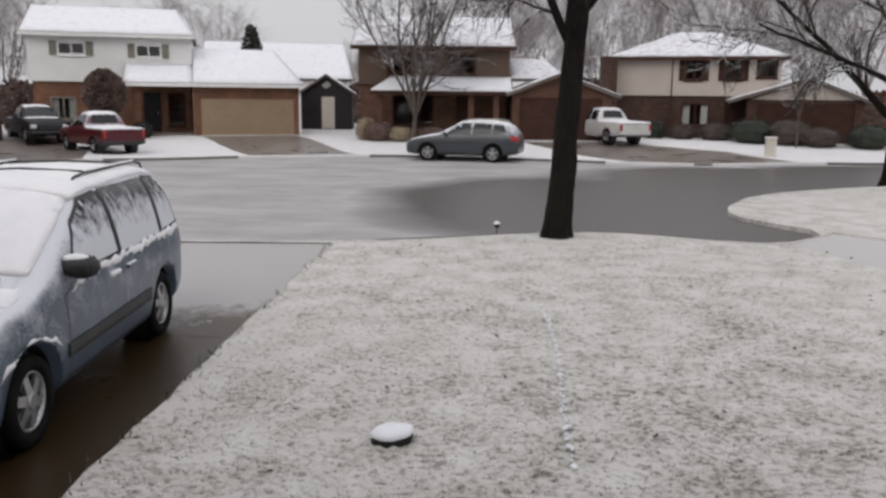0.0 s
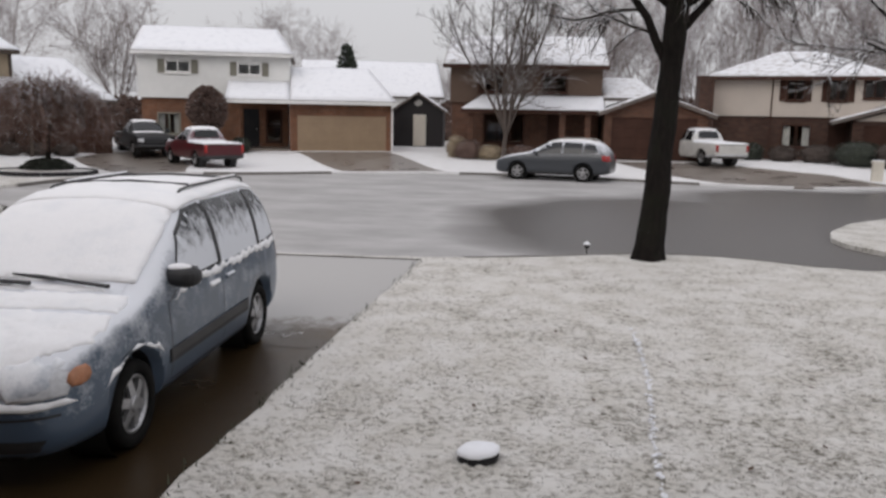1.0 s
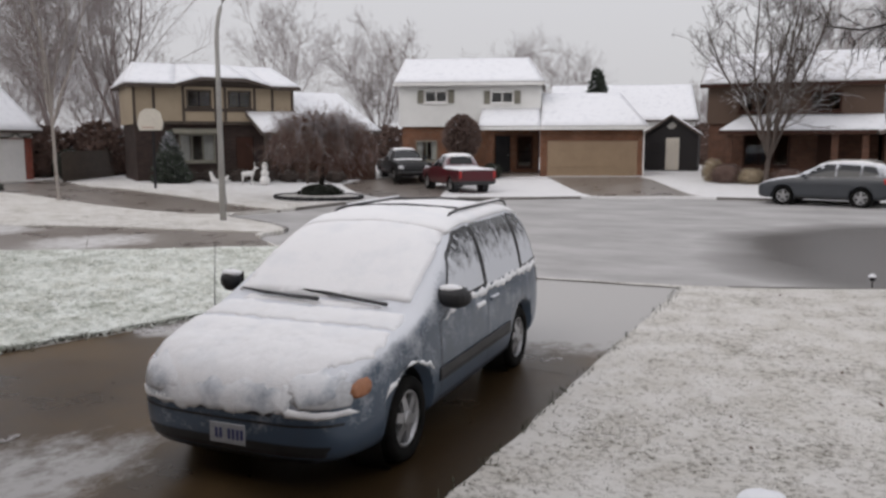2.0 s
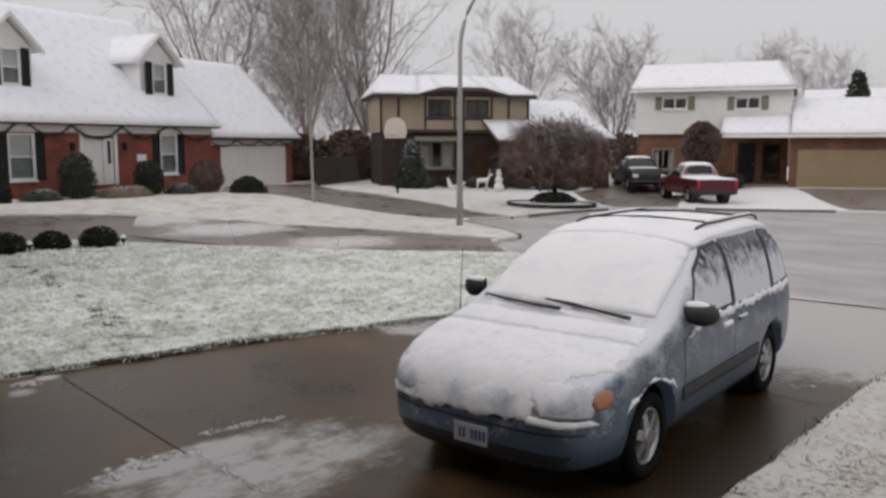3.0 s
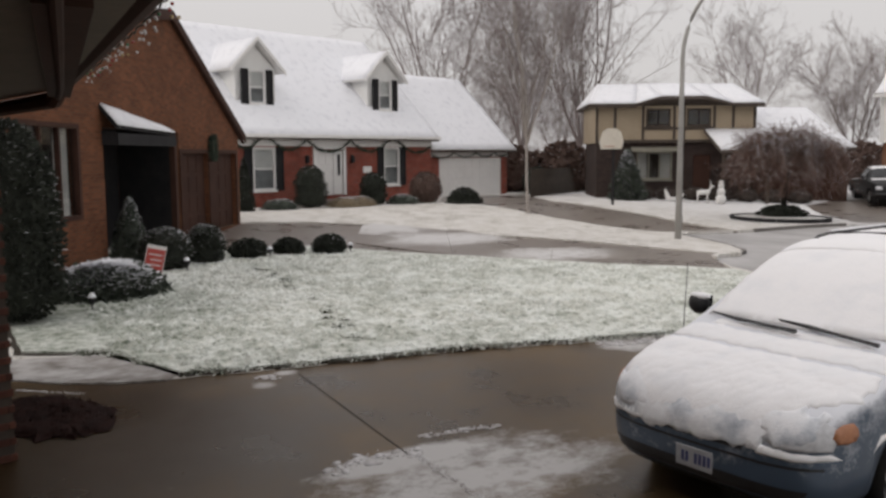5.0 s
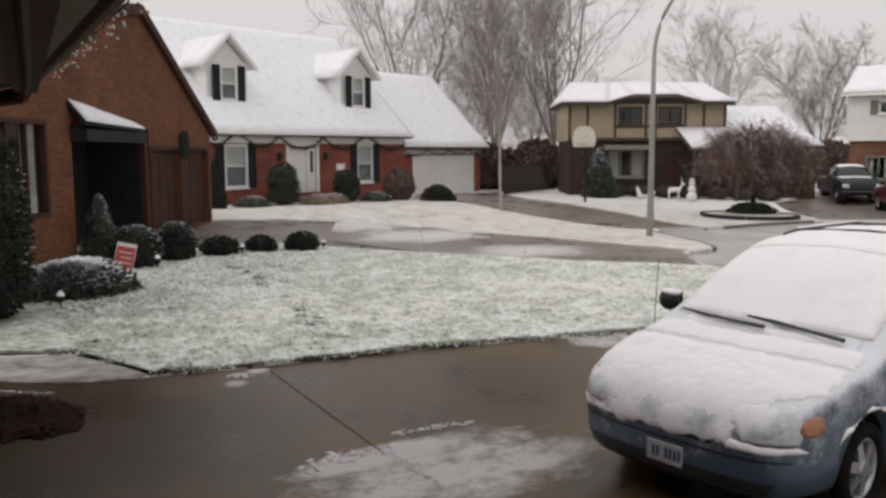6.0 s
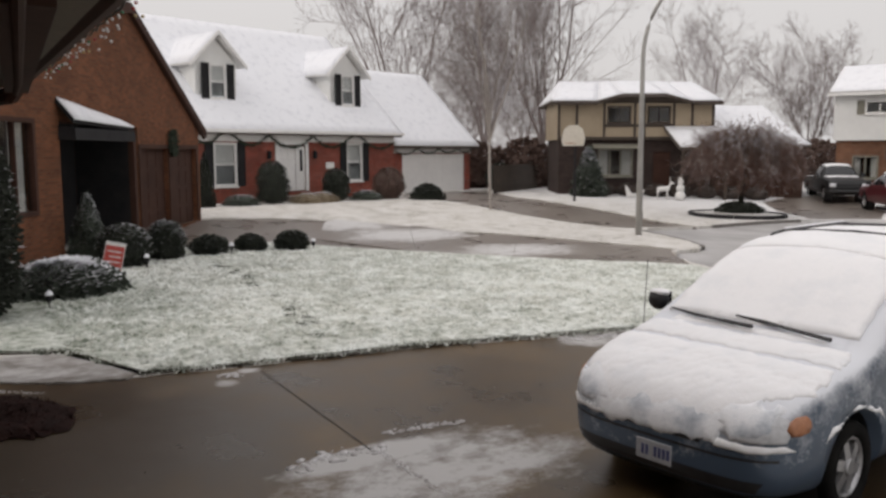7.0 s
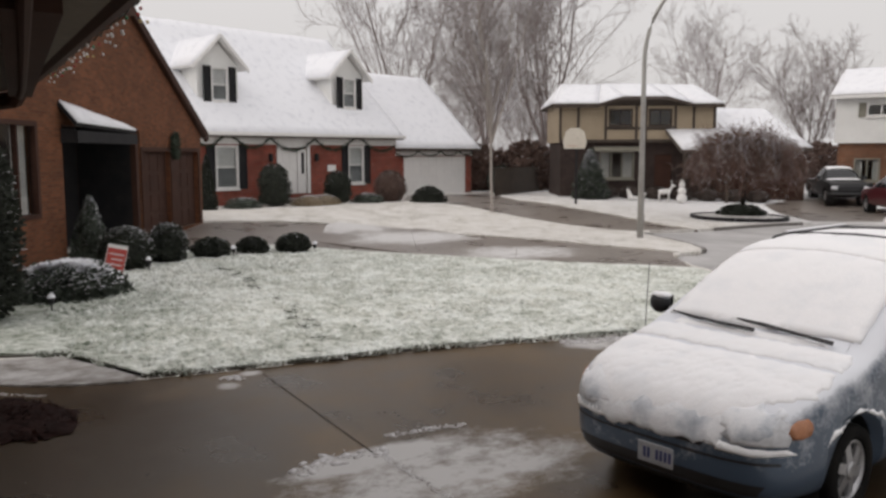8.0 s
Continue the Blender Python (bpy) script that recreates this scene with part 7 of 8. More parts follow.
def shrub(x, y, rx, h, form, label, leaf=NEEDLES, count=2600, snow=0.25, seed=1, cat="shrub", size=0.07, group="evergreen shrubs", dz=0.0, ry=None, name="shrub"):
    """A clipped or free shrub of many small sprays, with snow caught on its top."""
    rng = random.Random(seed)
    ry = ry or rx
    t = thing(name, stand(x, y, rng.uniform(0, 90) if ry == rx else 0, dz), label, cat, group)
    green, white, core = bmesh.new(), bmesh.new(), bmesh.new()

    def shape(u, a):
        if form == "cone":
            r = (1 - u) ** 0.8 * (1.0 if u > 0.05 else 0.85)
        elif form == "column":
            r = min(1.0, (u / 0.12) ** 0.5) * (1 - max(0, (u - 0.55) / 0.45) ** 2.0) ** 0.5
        elif form == "low":
            r = math.sqrt(max(0.0, 1 - u ** 1.6))
        else:
            r = math.sqrt(max(0.0, 1 - (2 * u - 0.9) ** 2 / 1.21)) if u > 0 else 0.55
        return r * (1 + 0.16 * noise.noise((math.cos(a) * 2 + seed, math.sin(a) * 2, u * 4)) + 0.08 * noise.noise((math.cos(a) * 6 + seed, math.sin(a) * 6, u * 12)))

    rings = []
    for j in range(13):
        u = j / 12
        rings.append([core.verts.new((math.cos(a) * rx * 0.86 * shape(u * 0.97, a), math.sin(a) * ry * 0.86 * shape(u * 0.97, a), u * 0.95 * h)) for a in [2 * math.pi * i / 20 for i in range(20)]])
    for a, b in zip(rings, rings[1:]):
        for i in range(20):
            core.faces.new((a[i], a[(i + 1) % 20], b[(i + 1) % 20], b[i]))
    core.faces.new(rings[-1])
    for k in range(count):
        u, a = rng.random() ** (1.3 if form == "cone" else 0.9), rng.uniform(0, 2 * math.pi)
        f = shape(u, a) * rng.uniform(0.84, 1.06)
        p = Vector((math.cos(a) * rx * f, math.sin(a) * ry * f, u * h))
        out = Vector((math.cos(a), math.sin(a), (u - 0.35) * 1.2)).normalized()
        d = (out + Vector((rng.gauss(0, .5), rng.gauss(0, .5), rng.gauss(0, .5) + 0.35))).normalized()
        s = d.cross(Vector((rng.gauss(0, 1), rng.gauss(0, 1), rng.gauss(0, 1)))).normalized()
        ln = size * rng.uniform(0.7, 1.5)
        top = u > 0.45 or form == "low"
        lie_snow = rng.random() < snow * ((u - 0.2) * 1.5 if top else 0.25)
        bm = white if lie_snow else green
        if lie_snow:
            d = Vector((d.x, d.y, 0.1)).normalized()
            s = Vector((-d.y, d.x, 0.05))
            p += Vector((0, 0, 0.015))
        for w in (0.35,):
            bm.faces.new([bm.verts.new(v) for v in (p - s * ln * 0.12, p - s * ln * w + d * ln * 0.5, p + d * ln, p + s * ln * w + d * ln * 0.5)])
    part("inner_foliage", core, leaf, t)
    tagged(part("foliage", green, leaf, t), kind="stuff")
    if snow:
        tagged(part("snow_cap", white, SNOW, t, "snow caught on the top"), kind="stuff")
    return t


# beds before the brick house
shrub(-20.2, 4.2, 0.56, 0.98, "ball", "round clipped evergreen with snow on top", seed=2, snow=0.55, size=0.055, count=3600)
shrub(-20.95, 5.35, 0.44, 0.95, "ball", "round clipped evergreen with snow on top", seed=3, snow=0.55, size=0.055, count=3400)
shrub(-21.25, 6.55, 0.43, 0.48, "ball", "low clipped evergreen ball beside the drive", seed=4, count=1800)
shrub(-21.3, 7.65, 0.36, 0.43, "ball", "low clipped evergreen ball beside the drive", seed=5, count=1600)
shrub(-20.95, 8.65, 0.40, 0.50, "ball", "low clipped evergreen ball beside the drive", seed=6, count=1800)
shrub(-20.9, 3.6, 0.5, 1.65, "cone", "young conical spruce dusted with snow", leaf=NEEDLES_GREY, seed=7, snow=0.7, cat="spruce")
shrub(-15.35, 0.62, 0.62, 3.1, "column", "tall dark evergreen column with snowy top", seed=8, count=7000, snow=0.16, size=0.08)
shrub(-17.3, 2.3, 1.1, 0.62, "low", "low spreading juniper dusted with snow", leaf=NEEDLES_GREY, seed=9, count=4200, snow=0.95, size=0.10)
shrub(-18.6, 2.7, 0.9, 0.5, "low", "low spreading juniper dusted with snow", leaf=NEEDLES_GREY, seed=10, count=3200, snow=0.95, size=0.10)
# beds before the red house
shrub(-33.2, 13.7, 0.62, 1.75, "column", "dark upright yew beside a white door", seed=11, snow=0.15)
shrub(-33.4, 16.8, 0.55, 1.4, "column", "dark upright yew beside a white door", seed=12, snow=0.15)
shrub(-33.5, 19.6, 0.7, 1.4, "ball", "rounded rust-brown bare bush by brick wall", leaf=NEEDLES_RUST, seed=13, snow=0.2)
shrub(-31.8, 20.6, 0.75, 0.7, "low", "low dark evergreen at the drive's edge", seed=14, snow=0.3)
shrub(-32.6, 10.6, 0.4, 2.1, "cone", "narrow dark conifer by the brick corner", seed=15, snow=0.15, cat="conifer")
shrub(-36.6, 28.9, 0.75, 1.5, "ball", "dark evergreen bush beside a garage", seed=16, snow=0.15)
for k, (x, y) in enumerate(((-32.9, 12.2), (-32.8, 15.1), (-33.0, 15.9), (-33.2, 18.2))):
    shrub(x, y, 0.75, 0.42, "low", "low snow-covered planting along the house", leaf=DRY_GRASS if k in (1, 2) else NEEDLES_GREY, seed=20 + k, count=900, snow=0.8, group="foundation plants")
# before the stucco house
shrub(-29.75, 28.8, 0.85, 2.35, "cone", "bushy dark spruce caught with snow", leaf=NEEDLES_GREY, size=0.16, seed=30, snow=0.7, cat="spruce")
shrub(-20.9, 28.3, 0.85, 0.55, "ball", "dark low shrub under the weeping tree", seed=31, snow=0.1)
for k in range(7):
    shrub(-29.8 + k * 0.75, 29.9 + k * 1.03, 0.55, 0.6, "ball", "dark clipped hedge shrub along the house", leaf=BROWN_STEMS, seed=40 + k, count=700, snow=0.15, group="hedge")
# before the white house
globe = shrub(-20.0, 40.4, 0.88, 2.0, "ball", "rounded rust-brown grafted bush on a stem", leaf=needle_material("pale_rust_twigs", (0.13, 0.085, 0.07), (0.20, 0.14, 0.12)), seed=50, count=5000, snow=0.12, size=0.16, dz=1.35)
part("stem", tube(bmesh.new(), [(0, 0, -1.45), (0.03, 0, -0.5), (0, 0, 0.6)], [0.09, 0.07, 0.05], 8), BARK, globe)
shrub(-18.4, 40.9, 0.5, 0.8, "ball", "small dark bush by the porch", seed=51, count=800, snow=0.1)
# before the brown and beige houses
for k, (x, y, r, hh) in enumerate(((-6.3, 41.2, 0.8, 0.9), (-5.2, 41.1, 0.7, 0.7), (-3.6, 41.2, 0.8, 0.7), (-7.0, 41.6, 0.5, 1.1), (-2.4, 41.3, 0.6, 0.6))):
    shrub(x, y, r, hh, "ball", "brown bare shrub dusted with snow", leaf=DRY_GRASS if k % 2 else NEEDLES_RUST, seed=60 + k, count=900, snow=0.3, group="porch shrubs")
for k, (x, y, r, hh) in enumerate(((8.2, 45.2, 0.6, 0.9), (9.6, 44.6, 0.7, 0.8), (11.2, 44.0, 0.9, 0.9), (12.6, 42.4, 1.2, 1.2), (14.2, 41.8, 1.2, 1.25), (15.4, 41.0, 1.0, 0.95), (17.6, 40.6, 1.1, 1.1))):
    shrub(x, y, r, hh, "ball", "dark leafless shrub before the house", leaf=NEEDLES if k % 3 == 0 else BROWN_STEMS, seed=70 + k, count=900, snow=0.12, group="house shrubs")
# dark spruce tip beyond the white house, its haze painted by greyer needles
x, y = place(0.005, 0, 66, *V15)
shrub(x, y, 1.5, 7.0, "cone", "dark spruce rising behind the roofs", leaf=NEEDLES_GREY, seed=80, count=2600, snow=0.15, size=0.4, cat="spruce")
# brown thicket in the gaps between the far houses
for k, (b, d, r, hh, view) in enumerate(((0.035, 50, 1.6, 2.6, V7), (0.07, 51, 1.5, 2.2, V7), (0.10, 50, 1.4, 2.8, V7), (0.13, 52, 1.5, 2.4, V7), (0.16, 54, 1.6, 2.6, V7), (0.375, 56, 1.6, 3.0, V7), (0.41, 58, 1.7, 2.6, V7), (0.45, 60, 1.7, 2.8, V7), (0.485, 60, 1.6, 2.6, V7),
                                         (0.135, 66, 1.8, 3.0, V15), (0.17, 64, 1.6, 2.8, V15), (0.17, 62, 1.5, 3.4, V0), (0.205, 60, 1.5, 3.0, V0), (0.52, 56, 1.6, 2.6, V0), (0.56, 58, 1.7, 2.8, V0))):
    x, y = place(b, 0, d, *view)
    shrub(x, y, r, hh, "ball", "leafless brown thicket bush between houses", leaf=NEEDLES_RUST, seed=120 + k, count=1100, snow=0.15, size=0.28, group="thicket bushes")


# ---- own porch and house corner ----
# Beige darkened; the shade under the eave is put into the colour.
SOFFIT = surface("shaded_beige_soffit", (0.12, 0.09, 0.06), (0.15, 0.115, 0.08), 30, 2, 0.6)
MULCH = surface("wet_red_mulch", (0.009, 0.003, 0.0025), (0.022, 0.007, 0.005), 60, 6, 0.7, relief=0.9, dist=0.02)
own = thing("porch", pose(0, 0, 0), "dark porch with a beige soffit, brown gutter and brick corner", "porch")
SZ = 3.02
bm = bmesh.new()
outline = [(3.5, -0.42), (-0.6, -0.40), (-3.57, -0.21), (-7.27, 0.13), (-8.8, -0.13), (-12.5, -0.75), (-12.5, -5.0), (3.5, -5.0)]
lo = [bm.verts.new((x, y, SZ)) for x, y in outline]
hi = [bm.verts.new((x, y, SZ + 0.3)) for x, y in outline]
bm.faces.new(lo[::-1])
bm.faces.new(hi)
for i in range(len(lo)):
    bm.faces.new((lo[i], lo[(i + 1) % len(lo)], hi[(i + 1) % len(lo)], hi[i]))
part("soffit", bm, SOFFIT, own, "beige ribbed soffit")
part("gutter", tube(bmesh.new(), [(3.5, -0.38, SZ + 0.06), (-0.6, -0.36, SZ + 0.06), (-3.57, -0.17, SZ + 0.06), (-7.3, 0.17, SZ + 0.06)], 0.065, 8), BROWN_PAINT, own, "dark brown gutter")
part("gutter_return", tube(bmesh.new(), [(-7.3, 0.15, SZ + 0.02), (-7.42, 0.12, SZ - 0.06), (-8.8, -0.09, SZ - 0.06), (-12.4, -0.7, SZ - 0.06)], 0.06, 8), BROWN_PAINT, own, "dark brown downpipe elbow")
part("downpipe", tube(bmesh.new(), [(-7.3, 0.13, SZ - 0.05), (-6.55, 0.03, SZ - 0.05), (-4.4, -0.31, SZ - 0.05), (-2.9, -0.55, SZ - 0.05)], 0.022, 8), BROWN_PAINT, own, "dark downpipe run under the soffit")
bm = bmesh.new()
slab(bm, [(-7.25, 0.06, SZ - 0.004), (-7.25, 0.2, SZ - 0.004), (-3.6, -0.34, SZ - 0.004), (-3.6, -0.5, SZ - 0.004)], 0.05)
part("soffit_beam", bm, BROWN_PAINT, own)
for k in range(26):
    yy = -0.7 - k * 0.16
    part("soffit_rib", boxes((-12.4, 3.4, yy, yy + 0.012, SZ - 0.008, SZ - 0.001)), SOFFIT, own)
part("back_wall", boxes((-12.5, 3.5, -2.6, -2.4, -0.2, SZ)), BRICK_BROWN, own)
part("side_wall", boxes((2.6, 2.8, -2.395, -0.6, -0.2, SZ)), BRICK_BROWN, own)
part("porch_slab", boxes((-2.6, 2.59, -2.39, -0.30, -0.2, 0.9)), DRIVE_FAR, own)
part("roof_top", boxes((-12.5, 3.5, -1.15, -0.55, SZ + 0.31, SZ + 0.45)), SHINGLE, own)
# Unseen storey, added to keep sky light off the near driveway.
part("upper_storey", boxes((-12.5, 3.5, -5.0, -1.16, SZ + 0.31, SZ + 3.2)), BRICK_BROWN, own)
# brick corner of the wing
pier = thing("brick_wing", pose(-8.8, -0.11, 0.0, 0, 0, 9.5), "brown brick corner of the house beside the driveway", "brick wall", kind="structure")
part("core", boxes((-3.4, -0.015, -2.2, -0.015, -0.1, 2.93)), surface("mortar", (0.055, 0.042, 0.034), (0.08, 0.06, 0.048), 60, 4, 0.9), pier)
BRICK_PIECE = surface("brick_piece", (0.075, 0.027, 0.017), (0.115, 0.042, 0.027), 60, 6, 0.9, vary=0.5)
bm = boxes((0, 0.2, -0.05, 0.0, 0, 0.06), bevel=0.004)
stretcher = bpy.data.meshes.new("brick")
bm.to_mesh(stretcher)
bm.free()
stretcher.materials.append(BRICK_PIECE)
bm = boxes((-0.05, 0.0, -0.2, 0.0, 0, 0.06), bevel=0.004)
header = bpy.data.meshes.new("brick")
bm.to_mesh(header)
bm.free()
header.materials.append(BRICK_PIECE)
for j in range(42):
    z = j * 0.07
    for i in range(3):
        b = new("brick", stretcher)
        b.parent = pier
        b.location = (-0.205 - i * 0.21 - (0.105 if j % 2 else 0.0), 0.0, z)
    for i in range(4):
        b = new("brick", header)
        b.parent = pier
        b.location = (0.0, -0.002 - i * 0.21 - (0.105 if j % 2 else 0.0) - 0.05, z)
# mulch bed at the wall's foot
bm = bmesh.new()
rng = random.Random(5)
ringp = [(-9.95 + 0.85 * math.cos(a) + 0.05 * rng.gauss(0, 1), 0.28 + 0.58 * math.sin(a + 0.3) + 0.03 * rng.gauss(0, 1)) for a in [2 * math.pi * i / 40 for i in range(40)]]
mid = bm.verts.new((-9.95, 0.28, 0.07))
rr = [bm.verts.new((x, y, 0.012)) for x, y in ringp]
r2 = [bm.verts.new((-9.95 + (x + 9.95) * 0.75, 0.28 + (y - 0.28) * 0.75, 0.055)) for x, y in ringp]
for i in range(40):
    k = (i + 1) % 40
    bm.faces.new((rr[i], rr[k], r2[k], r2[i]))
    bm.faces.new((r2[i], r2[k], mid))
MULCH.node_tree.nodes["Principled BSDF"].inputs["Specular IOR Level"].default_value = 0.08
mulch = linked("mulch_bed", bm, MULCH)
tagged(mulch, "dark red wet mulch bed at the house corner", "flower bed", kind="structure")
bm = bmesh.new()
for k in range(700):
    a, r = rng.uniform(0, 6.28), math.sqrt(rng.random())
    x, y = -9.95 + 0.8 * r * math.cos(a), 0.28 + 0.55 * r * math.sin(a + 0.3)
    d = Vector((rng.gauss(0, 1), rng.gauss(0, 1), rng.gauss(0, 0.25))).normalized() * 0.03
    s = Vector((-d.y, d.x, 0.01)) * 0.3
    c = Vector((x, y, 0.03 + 0.035 * (1 - r * r) + 0.01 * rng.random()))
    bm.faces.new([bm.verts.new(v) for v in (c - d - s, c + d - s, c + d + s, c - d + s)])
tagged(linked("mulch_chips", bm, MULCH), "dark red bark chips on the bed", "mulch", kind="stuff")

# fairy lights hung along the gutter
CABLE = surface("green_cable", (0.012, 0.02, 0.012), (0.02, 0.03, 0.02), 40, 5, 0.6)
lights = thing("string_lights", pose(0, 0, 0), "string of small unlit fairy lights under the gutter", "string lights")
rng = random.Random(9)
pts = []
for k in range(60):
    t = k / 59
    pts.append(Vector((-3.9 + (-6.6 + 3.9) * t, -0.04 + 0.245 * t, SZ + 0.065 - 0.012 * abs(math.sin(k * 0.8)) + rng.gauss(0, 0.004))))
part("cable", tube(bmesh.new(), pts, 0.004, 4), CABLE, lights)
bulbs = [surface("bulb_" + nm, c, tuple(min(1, v * 1.2) for v in c), 30, 5, 0.15) for nm, c in (("clear", (0.55, 0.54, 0.52)), ("red", (0.32, 0.04, 0.04)), ("green", (0.05, 0.18, 0.09)), ("gold", (0.42, 0.32, 0.14)))]
for k in range(0, 60):
    for _ in range(1):
        p = pts[k] + Vector((rng.gauss(0, 0.02), rng.gauss(0, 0.02), -0.015 - rng.random() * 0.05))
        bm = bmesh.new()
        bmesh.ops.create_uvsphere(bm, u_segments=6, v_segments=4, radius=0.0065, matrix=Matrix.Translation(p))
        part("bulb", bm, bulbs[0 if rng.random() < 0.6 else rng.randrange(1, 4)], lights)


# ---- street furniture and small things ----
def street_lamp():
    s = thing("street_lamp", stand(-18.2, 19.1), "grey steel street lamp with a curved arm", "street lamp")
    dx, dy = 0.93, 0.36
    pts, rad = [Vector((0, 0, -0.1)), Vector((0, 0, 2.5)), Vector((0, 0, 5.4))], [0.105, 0.085, 0.065]
    for k in range(1, 13):
        a = k / 12 * radians(86)
        reach, rise = 2.0 * (1 - math.cos(a)), 2.5 * math.sin(a)
        pts.append(Vector((dx * reach, dy * reach, 5.4 + rise)))
        rad.append(0.065 - 0.002 * k)
    part("pole", tube(bmesh.new(), pts, rad, 14), METAL_GREY, s, smooth=True)
    e = pts[-1]
    part("lamp_head", boxes((e.x - 0.1, e.x + 0.7, e.y - 0.14, e.y + 0.14, e.z - 0.1, e.z + 0.08), bevel=0.05), METAL_GREY, s)
    part("hand_hole_cover", boxes((0.08, 0.115, -0.06, 0.06, 0.5, 0.75), bevel=0.01), METAL_GREY, s)


def basketball_hoop():
    h = thing("basketball_hoop", stand(-28.0, 26.1, 20), "free-standing basketball hoop with a pale backboard", "basketball hoop")
    part("pole", tube(bmesh.new(), [(0, 0, -0.1), (0, 0, 2.7), (0.15, -0.2, 3.0)], 0.06, 8), BLACK_PAINT, h)
    part("backboard", prism(bmesh.new(), [(-0.5, 2.5), (0.5, 2.5), (0.58, 2.8), (0.45, 3.25), (0.2, 3.42), (-0.2, 3.42), (-0.45, 3.25), (-0.58, 2.8)], -0.24, -0.2), CREAM_PAINT, h, "pale fan-shaped backboard")
    bm = bmesh.new()
    ring = [(0.23 * math.cos(a), -0.48 + 0.23 * math.sin(a), 2.62) for a in [2 * math.pi * i / 20 for i in range(21)]]
    part("rim", tube(bm, ring, 0.012, 5), AMBER, h)


def utility_box():
    u = thing("utility_box", stand(11.8, 37.1, -10), "pale green steel utility box on a verge", "utility box")
    part("cabinet", boxes((-0.22, 0.22, -0.2, 0.2, -0.1, 0.78), bevel=0.02), CREAM_PAINT, u)
    part("lid", boxes((-0.25, 0.25, -0.23, 0.23, 0.78, 0.86), bevel=0.02), CREAM_PAINT, u)
    part("snow_cap", boxes((-0.23, 0.23, -0.21, 0.21, 0.861, 0.89), bevel=0.012), SNOW, u)


def lawn_cover():
    c = thing("lawn_cover", pose(-1.39, 5.06, 0.012, 4, -3, 20) @ Matrix.Diagonal((0.78, 0.72, 0.8, 1)), "dark round lawn cap with snow on top", "lawn cap")
    bm = bmesh.new()
    rng = random.Random(4)
    k = 22
    outs = [(0.21 + 0.025 * noise.noise((math.cos(2 * math.pi * i / k) * 1.3, math.sin(2 * math.pi * i / k) * 1.3, 2))) for i in range(k)]
    prof = ((0.86, -0.03), (0.98, 0.03), (0.94, 0.085))
    rows = [[bm.verts.new((math.cos(2 * math.pi * i / k) * outs[i] * f, math.sin(2 * math.pi * i / k) * outs[i] * f * 0.82, z)) for i in range(k)] for f, z in prof]
    for a, b in zip(rows, rows[1:]):
        for i in range(k):
            bm.faces.new((a[i], a[(i + 1) % k], b[(i + 1) % k], b[i]))
    bm.faces.new(rows[-1])
    part("cap", bm, BLACK_PAINT, c)
    bm = bmesh.new()
    prof = ((1.0, 0.086), (1.02, 0.10), (0.9, 0.125), (0.5, 0.14))
    rows = [[bm.verts.new((math.cos(2 * math.pi * i / k) * outs[i] * f, math.sin(2 * math.pi * i / k) * outs[i] * f * 0.82, z + 0.008 * noise.noise((i * 1.1, f * 3, 1)))) for i in range(k)] for f, z in prof]
    for a, b in zip(rows, rows[1:]):
        for i in range(k):
            bm.faces.new((a[i], a[(i + 1) % k], b[(i + 1) % k], b[i]))
    bm.faces.new(rows[-1])
    part("snow_cap", bm, SNOW, c, smooth=True)


def garden_light(x, y, h=0.3):
    g = thing("garden_light", stand(x, y), "small black garden light with a snow cap", "garden light", "garden lights")
    part("stake", tube(bmesh.new(), [(0, 0, -0.05), (0, 0, h * 0.6)], 0.012, 6), BLACK_PAINT, g)
    part("lantern", tube(bmesh.new(), [(0, 0, h * 0.55), (0, 0, h * 0.62), (0, 0, h * 0.9), (0, 0, h * 0.93)], [0.03, 0.045, 0.055, 0.07], 10), BLACK_PAINT, g)
    part("snow_cap", tube(bmesh.new(), [(0, 0, h * 0.932), (0, 0, h * 1.05), (0, 0, h * 1.2)], [0.068, 0.06, 0.02], 10), SNOW, g)


def yard_sign():
    s = thing("yard_sign", stand(-19.0, 3.55, -100), "red and white yard sign leaning on a wire frame", "sign")
    tilt = pose(0, 0, 0, 0, -13, 0)
    RED_INK = surface("sign_red", (0.5, 0.07, 0.06), (0.58, 0.1, 0.08), 30, 4, 0.5)
    f = part("wire_frame", tube(tube(bmesh.new(), [(-0.17, 0, -0.1), (-0.17, 0, 0.72)], 0.008, 5), [(0.17, 0, -0.1), (0.17, 0, 0.72)], 0.008, 5), METAL_GREY, s)
    b = part("board", boxes((-0.2, 0.2, 0.01, 0.022, 0.08, 0.74), bevel=0.003), WHITE_PAINT, s)
    c = part("red_field", boxes((-0.185, 0.185, 0.023, 0.026, 0.1, 0.66)), RED_INK, s)
    w = [part("text_bar", boxes((-0.14, 0.14 - 0.05 * k, 0.0275, 0.0295, 0.53 - 0.11 * k, 0.555 - 0.11 * k)), WHITE_PAINT, s) for k in range(4)]
    for o in (f, b, c, *w):
        o.matrix_local = tilt
    return s


def fence():
    f = thing("fence", stand(-36.0, 29.6, -63), "dark wooden board fence with snow on top", "fence")
    k = 0
    for i in range(24):
        z = 1.45 + 0.05 * noise.noise((i * 0.7, 0, 0))
        part("board", boxes((-3.2 + i * 0.27, -2.95 + i * 0.27, 0, 0.025, -0.1, z)), TIMBER, f)
    for z in (0.35, 1.15):
        part("rail", boxes((-3.2, 3.3, 0.026, 0.08, z, z + 0.09)), TIMBER, f)


